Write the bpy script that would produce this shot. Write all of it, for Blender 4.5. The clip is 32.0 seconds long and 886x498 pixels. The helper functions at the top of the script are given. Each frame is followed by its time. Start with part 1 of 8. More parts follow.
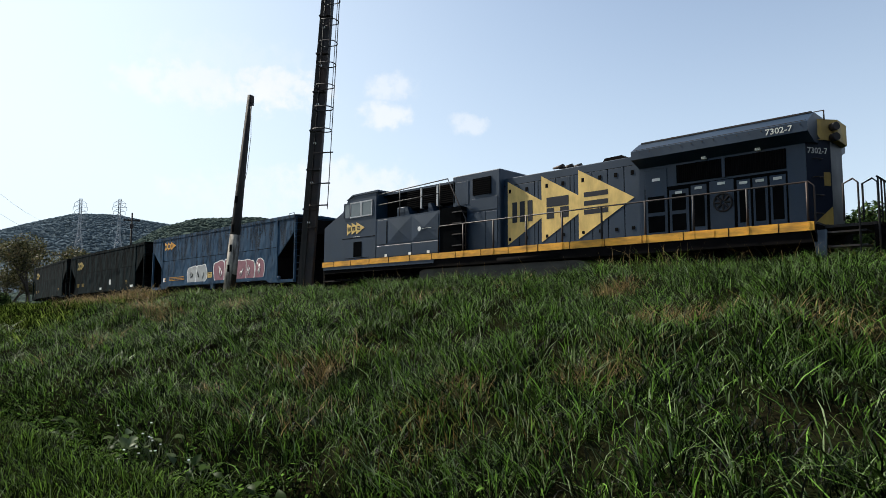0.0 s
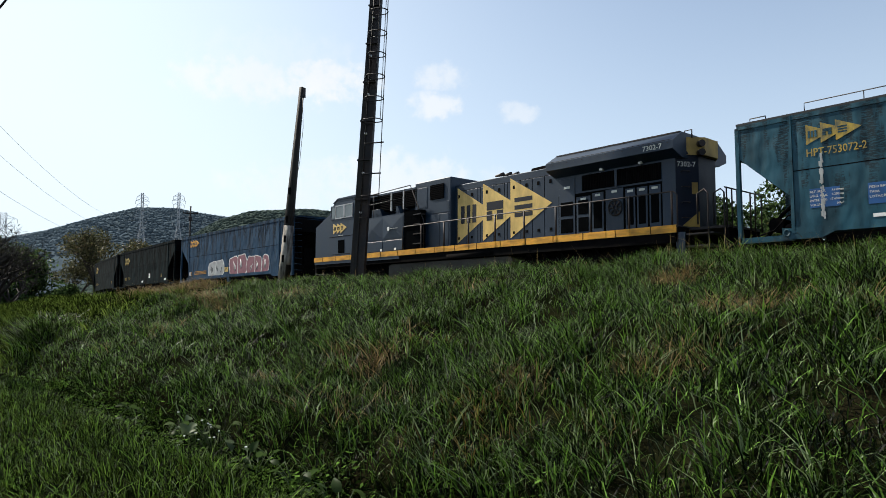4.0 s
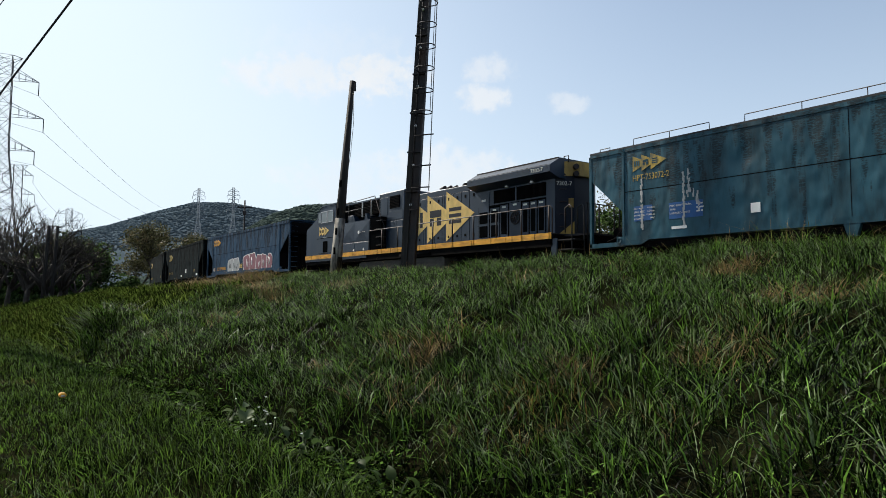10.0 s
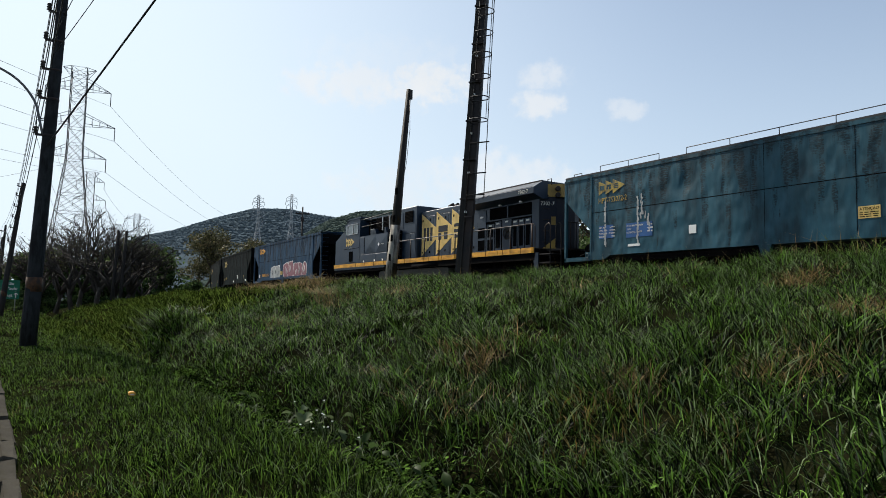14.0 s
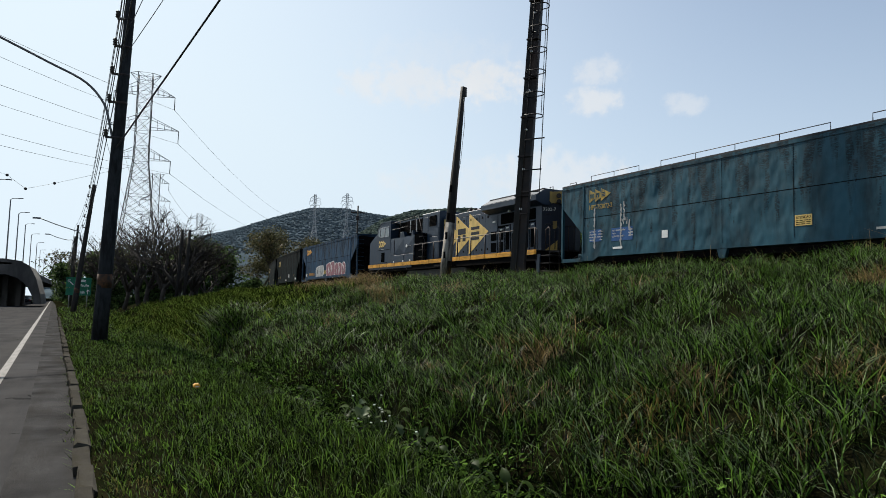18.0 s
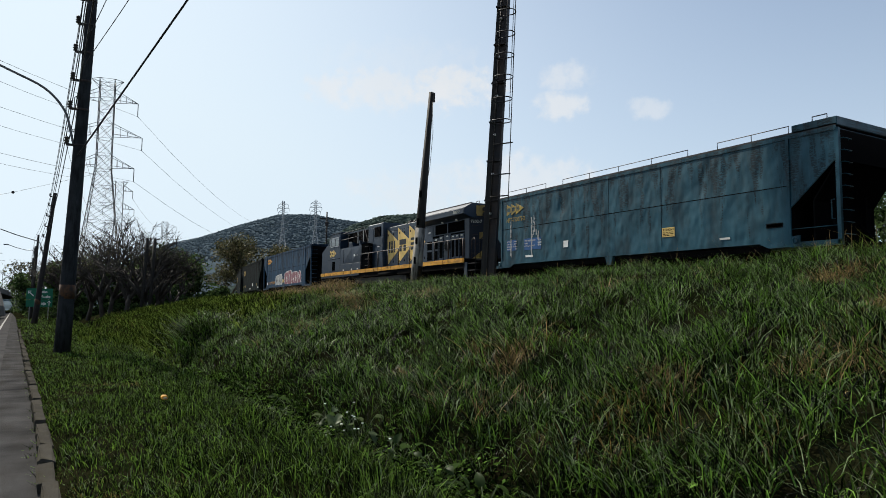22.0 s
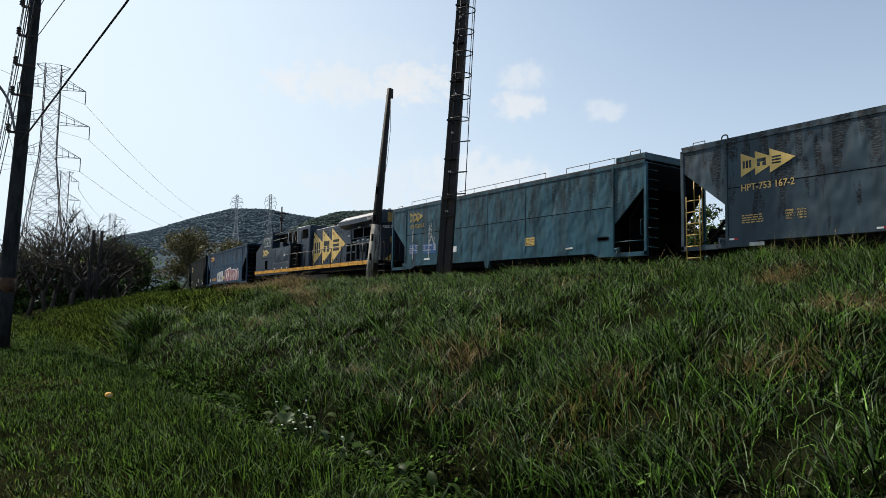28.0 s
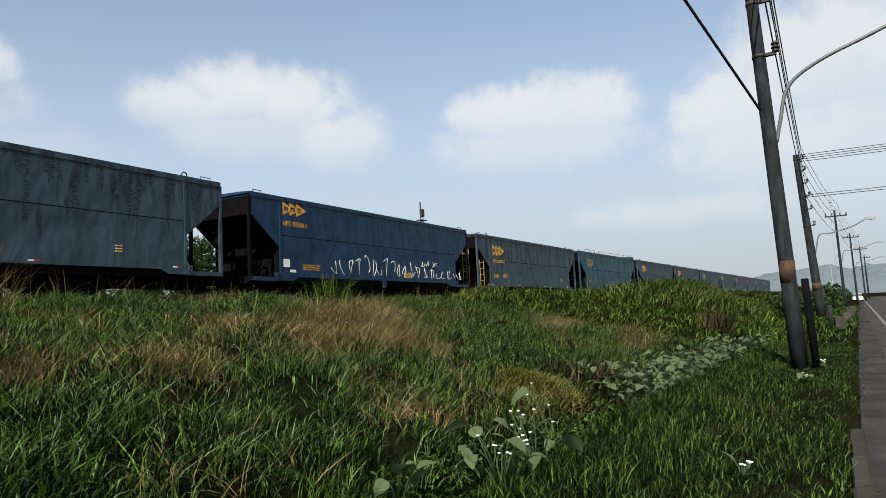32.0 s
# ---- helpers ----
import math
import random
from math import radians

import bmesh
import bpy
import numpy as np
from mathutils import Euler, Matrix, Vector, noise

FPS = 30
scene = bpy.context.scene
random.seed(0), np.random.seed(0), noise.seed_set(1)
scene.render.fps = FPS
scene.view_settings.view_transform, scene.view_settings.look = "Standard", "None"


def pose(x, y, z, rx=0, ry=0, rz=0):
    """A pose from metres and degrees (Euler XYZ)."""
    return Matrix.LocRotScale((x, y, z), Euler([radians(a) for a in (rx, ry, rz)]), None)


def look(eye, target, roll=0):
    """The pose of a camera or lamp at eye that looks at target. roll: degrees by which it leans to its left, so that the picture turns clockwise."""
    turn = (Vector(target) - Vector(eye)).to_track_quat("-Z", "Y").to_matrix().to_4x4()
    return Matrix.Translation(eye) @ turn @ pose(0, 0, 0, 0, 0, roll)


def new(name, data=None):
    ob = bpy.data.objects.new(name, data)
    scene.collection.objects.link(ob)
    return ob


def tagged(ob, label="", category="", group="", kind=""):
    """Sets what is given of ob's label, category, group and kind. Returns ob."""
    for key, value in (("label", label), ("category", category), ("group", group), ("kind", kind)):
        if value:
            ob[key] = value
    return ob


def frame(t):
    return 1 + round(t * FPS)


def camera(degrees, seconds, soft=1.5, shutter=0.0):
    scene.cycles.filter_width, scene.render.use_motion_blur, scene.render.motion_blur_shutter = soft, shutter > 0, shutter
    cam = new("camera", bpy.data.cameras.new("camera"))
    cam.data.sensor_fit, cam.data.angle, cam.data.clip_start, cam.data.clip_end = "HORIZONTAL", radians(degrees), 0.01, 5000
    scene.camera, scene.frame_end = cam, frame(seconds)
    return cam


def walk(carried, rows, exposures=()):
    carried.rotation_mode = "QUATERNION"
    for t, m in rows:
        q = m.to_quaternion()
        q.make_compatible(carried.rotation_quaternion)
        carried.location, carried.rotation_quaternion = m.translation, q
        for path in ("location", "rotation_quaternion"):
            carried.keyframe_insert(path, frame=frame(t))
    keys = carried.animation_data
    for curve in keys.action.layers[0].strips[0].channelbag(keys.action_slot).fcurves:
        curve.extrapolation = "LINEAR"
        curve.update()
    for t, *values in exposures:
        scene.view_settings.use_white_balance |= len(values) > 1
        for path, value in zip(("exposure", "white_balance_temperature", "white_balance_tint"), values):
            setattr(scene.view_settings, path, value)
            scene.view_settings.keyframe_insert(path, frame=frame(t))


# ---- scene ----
cam = camera(66.27, 32.0, 0.6)
PATH = [
    (0, pose(0.199, -0.020, 1.663, 95.85, -0.03, 44.67)),
    (0.5, pose(0.186, -0.012, 1.664, 95.39, 1.02, 45.29)),
    (1, pose(0.173, -0.004, 1.666, 94.94, 1.38, 45.31)),
    (1.5, pose(0.160, 0.004, 1.667, 94.74, 0.87, 45.25)),
    (2, pose(0.147, 0.012, 1.669, 94.76, 0.43, 45.11)),
    (2.5, pose(0.126, 0.027, 1.664, 94.92, 0.32, 45.01)),
    (3, pose(0.105, 0.042, 1.658, 95.01, 0.23, 45.29)),
    (3.5, pose(0.084, 0.058, 1.653, 95.12, 0.47, 48.53)),
    (5.5, pose(0.044, 0.053, 1.625, 94.85, -0.48, 49.25)),
    (6, pose(0.037, 0.056, 1.622, 94.77, -0.79, 49.52)),
    (6.5, pose(0.029, 0.059, 1.620, 94.68, -0.72, 49.91)),
    (7, pose(0.022, 0.062, 1.617, 94.47, -0.36, 50.36)),
    (7.5, pose(0.014, 0.064, 1.615, 94.36, -0.24, 50.82)),
    (8, pose(0.006, 0.067, 1.612, 94.37, 0.16, 51.46)),
    (8.5, pose(-0.001, 0.070, 1.609, 94.27, -0.08, 51.91)),
    (9, pose(-0.002, 0.066, 1.608, 94.32, -0.35, 52.40)),
    (9.5, pose(-0.003, 0.062, 1.606, 94.38, -0.23, 52.78)),
    (10, pose(-0.004, 0.058, 1.604, 94.40, -0.20, 53.08)),
    (10.5, pose(-0.004, 0.054, 1.602, 94.40, -0.17, 53.50)),
    (11, pose(-0.005, 0.049, 1.601, 94.36, 0.23, 55.62)),
    (11.5, pose(-0.002, 0.041, 1.602, 93.00, -0.97, 57.44)),
    (12, pose(0.002, 0.034, 1.604, 92.74, -0.85, 57.52)),
    (12.5, pose(0.006, 0.026, 1.606, 93.59, -1.50, 57.82)),
    (13, pose(0.009, 0.018, 1.607, 94.09, -1.12, 57.73)),
    (13.5, pose(0.013, 0.010, 1.609, 94.75, -0.94, 57.31)),
    (14, pose(0.017, 0.002, 1.611, 94.94, -1.07, 57.56)),
    (14.5, pose(0.020, -0.006, 1.612, 95.00, -0.99, 57.90)),
    (16.5, pose(-0.022, -0.009, 1.579, 95.09, -1.47, 60.23)),
    (17, pose(-0.032, -0.010, 1.571, 95.03, -1.73, 61.51)),
    (17.5, pose(-0.032, -0.012, 1.572, 94.88, -1.32, 61.86)),
    (18, pose(-0.032, -0.013, 1.573, 94.71, -1.34, 62.09)),
    (18.5, pose(-0.032, -0.014, 1.574, 94.46, -1.57, 62.34)),
    (19, pose(-0.032, -0.016, 1.575, 94.29, -1.17, 62.53)),
    (19.5, pose(-0.031, -0.017, 1.576, 94.37, -1.04, 62.53)),
    (20, pose(-0.031, -0.019, 1.577, 94.52, -1.06, 62.32)),
    (20.5, pose(-0.031, -0.020, 1.578, 94.72, -1.10, 62.39)),
    (21, pose(-0.031, -0.022, 1.579, 94.86, -1.28, 62.50)),
    (21.5, pose(-0.035, -0.024, 1.578, 94.85, -1.34, 62.55)),
    (22, pose(-0.039, -0.027, 1.577, 95.17, -0.36, 59.63)),
    (22.5, pose(-0.043, -0.030, 1.576, 95.71, -1.80, 57.99)),
    (23, pose(-0.047, -0.032, 1.575, 95.68, -0.75, 58.37)),
    (23.5, pose(-0.048, -0.029, 1.575, 95.35, -0.89, 58.53)),
    (24, pose(-0.049, -0.025, 1.576, 95.02, -1.25, 58.70)),
    (24.5, pose(-0.050, -0.022, 1.576, 94.95, -1.20, 58.72)),
    (25, pose(-0.052, -0.019, 1.577, 94.90, -1.24, 58.72)),
    (25.5, pose(-0.053, -0.015, 1.577, 94.88, -1.09, 58.06)),
    (27.5, pose(-0.060, -0.008, 1.583, 94.99, -0.73, 56.52)),
    (28, pose(-0.061, -0.006, 1.584, 94.98, -0.85, 55.88)),
    (28.5, pose(-0.063, -0.005, 1.585, 94.90, -0.47, 55.53)),
    (29, pose(-0.092, -0.011, 1.617, 95.67, -2.79, 49.21)),
    (29.5, pose(-0.121, -0.017, 1.648, 94.27, -2.06, 48.29)),
    (30.0, pose(0.10, 0.03, 1.6, 94.96, -1.85, 30.22)),
    (30.3, pose(0.25, 0.08, 1.6, 96.62, -2.1, 10.6)),
    (30.6, pose(0.42, 0.14, 1.6, 98.5, -0.8, -13.3)),
    (30.9, pose(0.57, 0.19, 1.6, 99.9, 0.6, -36.5)),
    (31.0, pose(0.60, 0.20, 1.6, 100.16, 0.48, -41.05)),
    (31.5, pose(0.60, 0.20, 1.6, 98.6, 2.4, -53.8)),
    (32.0, pose(0.60, 0.20, 1.6, 95.51, 3.05, -61.49)),
]
EXPOSURES = [(0, 0.86), (6, 0.80), (9, 0.74), (13, 0.70), (19, 0.58), (23, 0.60), (28, 0.66), (29.5, 0.72), (30, 0.84), (30.3, 0.90), (30.6, 0.97), (31, 1.02), (31.5, 0.82), (32, 0.58)]
walk(cam, PATH, EXPOSURES)

# ---- sky and sun ----
def link_math(nt, op, a, b=None, c=None, clamp=False):
    n = nt.nodes.new("ShaderNodeMath")
    n.operation, n.use_clamp = op, clamp
    for i, v in enumerate((a, b, c)):
        if v is None:
            continue
        if isinstance(v, (int, float)):
            n.inputs[i].default_value = v
        else:
            nt.links.new(v, n.inputs[i])
    return n.outputs[0]


def mix_rgb(nt, fac, a, b, mode="MIX"):
    n = nt.nodes.new("ShaderNodeMixRGB")
    n.blend_type = mode
    for i, v in enumerate((fac, a, b)):
        if isinstance(v, (int, float)):
            n.inputs[i].default_value = v
        elif isinstance(v, tuple):
            n.inputs[i].default_value = (*v, 1)
        else:
            nt.links.new(v, n.inputs[i])
    return n.outputs[0]


SUN_AZ, SUN_EL = 101.0, 44.0  # degrees from +y towards -x, and above the horizon

# soft clouds: bearing, height, half width, half height (degrees), strength
CLOUDS = [
    (66, 18.2, 5.0, 1.6, 0.50), (59.0, 18.5, 3.8, 1.6, 0.66), (63, 20.6, 6.0, 1.5, 0.14),
    (49.6, 16.9, 2.0, 1.0, 0.55), (49.0, 19.2, 1.9, 1.0, 0.40), (42.5, 16.2, 1.5, 0.8, 0.34),
    (52.5, 10.5, 6.5, 2.2, 0.42), (61, 10.0, 6.0, 2.0, 0.30), (44, 9.5, 6.0, 1.8, 0.25),
    (-41.6, 17.4, 4.4, 2.1, 0.9), (-46.0, 18.4, 5.0, 2.9, 1.0), (-51.1, 17.4, 4.5, 3.1, 1.0), (-54.0, 14.9, 4.6, 2.8, 0.85), (-48, 15.4, 8, 2.4, 0.6),
    (-68.0, 16.1, 4.4, 2.6, 0.95), (-74.0, 16.2, 5.6, 3.1, 1.0), (-71, 13.5, 9.0, 2.3, 0.65), (-64.5, 14, 3, 1.5, 0.4),
    (-86.5, 14.4, 5.0, 3.3, 0.95), (-93, 16.8, 7.5, 5.0, 1.0), (-90.2, 11.4, 9, 3.2, 0.75), (-99, 21.0, 8.0, 5.0, 0.9),
    (-24.0, 20.8, 2.7, 2.0, 1.0), (-26.8, 19.3, 3.2, 2.2, 1.0), (-21.5, 18.6, 4.6, 1.5, 0.8), (-25.5, 16.2, 6, 2.4, 0.45),
    (-82, 7.2, 8, 1.4, 0.5), (-24, 13, 12, 3, 0.2), (-100, 10, 16, 5, 0.5),
    (-120, 22, 14, 7, 0.9), (-150, 18, 14, 6, 0.8), (180, 24, 12, 6, 0.7), (150, 16, 12, 5, 0.6), (10, 42, 16, 7, 0.5), (-60, 50, 20, 9, 0.7),
]


def build_world():
    w = bpy.data.worlds.new("sky")
    scene.world = w
    w.use_nodes = True
    nt = w.node_tree
    nt.nodes.clear()
    out = nt.nodes.new("ShaderNodeOutputWorld")
    bg = nt.nodes.new("ShaderNodeBackground")
    sky = nt.nodes.new("ShaderNodeTexSky")
    sky.sky_type, sky.sun_disc = "NISHITA", False
    sky.sun_elevation, sky.sun_rotation = radians(SUN_EL), radians(-SUN_AZ)
    sky.air_density, sky.dust_density, sky.ozone_density, sky.altitude = 1.0, 2.2, 1.2, 700
    co = nt.nodes.new("ShaderNodeTexCoord")
    sep = nt.nodes.new("ShaderNodeSeparateXYZ")
    nt.links.new(co.outputs["Generated"], sep.inputs[0])
    x, y, z = sep.outputs
    az = link_math(nt, "MULTIPLY", link_math(nt, "ARCTAN2", link_math(nt, "MULTIPLY", x, -1.0), y), 57.2958)
    el = link_math(nt, "MULTIPLY", link_math(nt, "ARCSINE", z), 57.2958)
    tint = mix_rgb(nt, 1.0, sky.outputs[0], (0.106, 0.121, 0.137), "MULTIPLY")
    # haze: white towards the horizon and towards the sun
    up = link_math(nt, "POWER", link_math(nt, "SUBTRACT", 1.0, link_math(nt, "ABSOLUTE", z), clamp=True), 2.2)
    s = Vector((-math.sin(radians(106)), math.cos(radians(106)), 0.35)).normalized()
    dot = link_math(nt, "ADD", link_math(nt, "ADD", link_math(nt, "MULTIPLY", x, s.x), link_math(nt, "MULTIPLY", y, s.y)), link_math(nt, "MULTIPLY", z, s.z))
    glow = link_math(nt, "POWER", link_math(nt, "MAXIMUM", dot, 0.0), 2.6)
    haze = link_math(nt, "ADD", link_math(nt, "MULTIPLY", up, 0.95), link_math(nt, "MULTIPLY", glow, 0.66), clamp=True)
    # the side away from the sun is a little brighter than a clear sky
    lift = link_math(nt, "ADD", link_math(nt, "MULTIPLY", link_math(nt, "MAXIMUM", link_math(nt, "MULTIPLY", dot, -1.0), 0.0), 0.5), 1.0)
    grey = nt.nodes.new("ShaderNodeCombineXYZ")
    for k, c in enumerate((1.06, 1.0, 0.955)):
        nt.links.new(link_math(nt, "MULTIPLY", lift, c), grey.inputs[k])
    tint = mix_rgb(nt, 1.0, tint, grey.outputs[0], "MULTIPLY")
    colour = mix_rgb(nt, haze, tint, (0.745, 0.885, 1.0))
    colour = mix_rgb(nt, link_math(nt, "MULTIPLY", link_math(nt, "POWER", glow, 1.5), 0.36, clamp=True), colour, (1.16, 1.29, 1.36))
    away = link_math(nt, "MULTIPLY", link_math(nt, "MAXIMUM", link_math(nt, "MULTIPLY", dot, -1.0), 0.0), link_math(nt, "POWER", up, 2.0))
    colour = mix_rgb(nt, link_math(nt, "MULTIPLY", away, 1.1, clamp=True), colour, (0.56, 0.615, 0.66))
    # clouds
    big = nt.nodes.new("ShaderNodeTexNoise")
    big.inputs["Scale"].default_value, big.inputs["Detail"].default_value, big.inputs["Roughness"].default_value = 13.0, 8.0, 0.58
    nt.links.new(co.outputs["Generated"], big.inputs["Vector"])
    fine = nt.nodes.new("ShaderNodeTexNoise")
    fine.inputs["Scale"].default_value, fine.inputs["Detail"].default_value, fine.inputs["Roughness"].default_value = 46.0, 6.0, 0.6
    nt.links.new(co.outputs["Generated"], fine.inputs["Vector"])
    wob = link_math(nt, "ADD", link_math(nt, "MULTIPLY", link_math(nt, "SUBTRACT", big.outputs[0], 0.5), 2.6), link_math(nt, "MULTIPLY", link_math(nt, "SUBTRACT", fine.outputs[0], 0.5), 1.0))
    wisp = link_math(nt, "ADD", link_math(nt, "MULTIPLY", link_math(nt, "SUBTRACT", big.outputs[0], 0.5), 3.0), link_math(nt, "MULTIPLY", link_math(nt, "SUBTRACT", fine.outputs[0], 0.5), 5.0))
    total = None
    for a, e, wa, we, k in CLOUDS:
        da = link_math(nt, "SUBTRACT", az, float(a) + (0.45 if -110 < a < -20 else 0.0))
        if abs(a) > 140:
            da = link_math(nt, "SUBTRACT", link_math(nt, "WRAP", az, 360.0, 0.0), float(a % 360))
        p = link_math(nt, "POWER", link_math(nt, "ABSOLUTE", link_math(nt, "DIVIDE", da, float(wa))), 2.0)
        q = link_math(nt, "POWER", link_math(nt, "ABSOLUTE", link_math(nt, "DIVIDE", link_math(nt, "SUBTRACT", el, float(e)), float(we))), 2.0)
        d = link_math(nt, "ADD", link_math(nt, "ADD", p, q), wisp if a > 30 else wob)
        m = nt.nodes.new("ShaderNodeMapRange")
        m.interpolation_type = "SMOOTHERSTEP"
        nt.links.new(d, m.inputs[0])
        for i, v in enumerate(((1.75, 0.0) if -110 < a < -20 else (2.0, -0.5)) + (0.0, float(k) * (1.45 if a > 30 and a < 100 else 1.0),)):
            m.inputs[i + 1].default_value = v
        cover = m.outputs[0]
        if -110 < a < -20:
            # flat undersides melt into the haze
            below = nt.nodes.new("ShaderNodeMapRange")
            below.interpolation_type = "SMOOTHSTEP"
            nt.links.new(link_math(nt, "DIVIDE", link_math(nt, "SUBTRACT", el, float(e)), float(we)), below.inputs[0])
            for i, v in enumerate((-1.3, 0.35, 0.30, 1.0)):
                below.inputs[i + 1].default_value = v
            cover = link_math(nt, "MULTIPLY", cover, below.outputs[0])
        total = cover if total is None else link_math(nt, "MAXIMUM", total, cover)
    puff = nt.nodes.new("ShaderNodeTexNoise")
    puff.inputs["Scale"].default_value, puff.inputs["Detail"].default_value = 7.0, 5.0
    nt.links.new(co.outputs["Generated"], puff.inputs["Vector"])
    white = mix_rgb(nt, puff.outputs[0], (0.80, 0.85, 0.90), (1.0, 1.0, 1.0))
    colour = mix_rgb(nt, link_math(nt, "MULTIPLY", total, 0.95, clamp=True), colour, white)
    nt.links.new(colour, bg.inputs[0])
    bg.inputs[1].default_value = 0.6
    nt.links.new(bg.outputs[0], out.inputs[0])


build_world()
sun_data = bpy.data.lights.new("sun", "SUN")
sun_data.energy, sun_data.angle, sun_data.color = 5.0, radians(0.8), (1.0, 0.93, 0.82)
sun = new("sun", sun_data)
sun.matrix_basis = look((0, 0, 60), (60 * math.sin(radians(SUN_AZ)), -60 * math.cos(radians(SUN_AZ)), 60 - 60 * math.tan(radians(SUN_EL))))

# ---- mesh tools ----
def box(bm, x0, x1, y0, y1, z0, z1, bevel=0.0):
    vs = [bm.verts.new((x, y, z)) for z in (z0, z1) for y in (y0, y1) for x in (x0, x1)]
    fs = [bm.faces.new([vs[i] for i in q]) for q in ((0, 2, 3, 1), (4, 5, 7, 6), (0, 1, 5, 4), (2, 6, 7, 3), (0, 4, 6, 2), (1, 3, 7, 5))]
    if bevel:
        es = list({e for f in fs for e in f.edges})
        bmesh.ops.bevel(bm, geom=es, offset=bevel, segments=1, affect="EDGES", profile=0.5)
    return bm


def prism(bm, outline, y0, y1):
    """A side outline in x and z, drawn out from y0 to y1."""
    a = [bm.verts.new((x, y0, z)) for x, z in outline]
    b = [bm.verts.new((x, y1, z)) for x, z in outline]
    bm.faces.new(a), bm.faces.new(list(reversed(b)))
    for i in range(len(a)):
        j = (i + 1) % len(a)
        bm.faces.new((a[j], a[i], b[i], b[j]))
    return bm


def rod(bm, p, q, r, r2=None, sides=8, caps=True):
    p, q = Vector(p), Vector(q)
    r2 = r if r2 is None else r2
    d = (q - p).normalized()
    u = d.orthogonal().normalized()
    v = d.cross(u)
    ra = [bm.verts.new(p + (u * math.cos(a) + v * math.sin(a)) * r) for a in (2 * math.pi * k / sides for k in range(sides))]
    rb = [bm.verts.new(q + (u * math.cos(a) + v * math.sin(a)) * r2) for a in (2 * math.pi * k / sides for k in range(sides))]
    for k in range(sides):
        j = (k + 1) % sides
        f = bm.faces.new((ra[k], ra[j], rb[j], rb[k]))
        f.smooth = sides > 5
    if caps:
        bm.faces.new(list(reversed(ra))), bm.faces.new(rb)
    return bm


def tube(bm, points, r, sides=6, r_end=None):
    """A bent rod through the points."""
    pts = [Vector(p) for p in points]
    rings, u = [], None
    for i, p in enumerate(pts):
        d = (pts[min(i + 1, len(pts) - 1)] - pts[max(i - 1, 0)]).normalized()
        u = d.orthogonal().normalized() if u is None else (u - d * u.dot(d)).normalized()
        v = d.cross(u)
        k = r if r_end is None else r + (r_end - r) * i / (len(pts) - 1)
        rings.append([bm.verts.new(p + (u * math.cos(a) + v * math.sin(a)) * k) for a in (2 * math.pi * j / sides for j in range(sides))])
    for a, b in zip(rings, rings[1:]):
        for k in range(sides):
            j = (k + 1) % sides
            bm.faces.new((a[k], a[j], b[j], b[k])).smooth = True
    bm.faces.new(list(reversed(rings[0]))), bm.faces.new(rings[-1])
    return bm


def finish(bm, name, material):
    bmesh.ops.recalc_face_normals(bm, faces=bm.faces)
    me = bpy.data.meshes.new(name)
    bm.to_mesh(me)
    bm.free()
    me.materials.append(material)
    return me


def part(name, bm, material, parent, label=""):
    ob = new(name, finish(bm, name, material) if isinstance(bm, bmesh.types.BMesh) else bm)
    ob.parent = parent
    return tagged(ob, label)


def mesh_of(make, *args, **kw):
    bm = bmesh.new()
    make(bm, *args, **kw)
    return bm


def thing(name, m, label, category, group="", kind=""):
    ob = new(name)
    ob.matrix_basis = m
    return tagged(ob, label, category, group, kind)


def sheet(name, verts, faces, material, smooth=True):
    me = bpy.data.meshes.new(name)
    me.from_pydata([tuple(v) for v in verts], [], faces)
    me.materials.append(material)
    if smooth:
        me.shade_smooth()
    me.update()
    return me


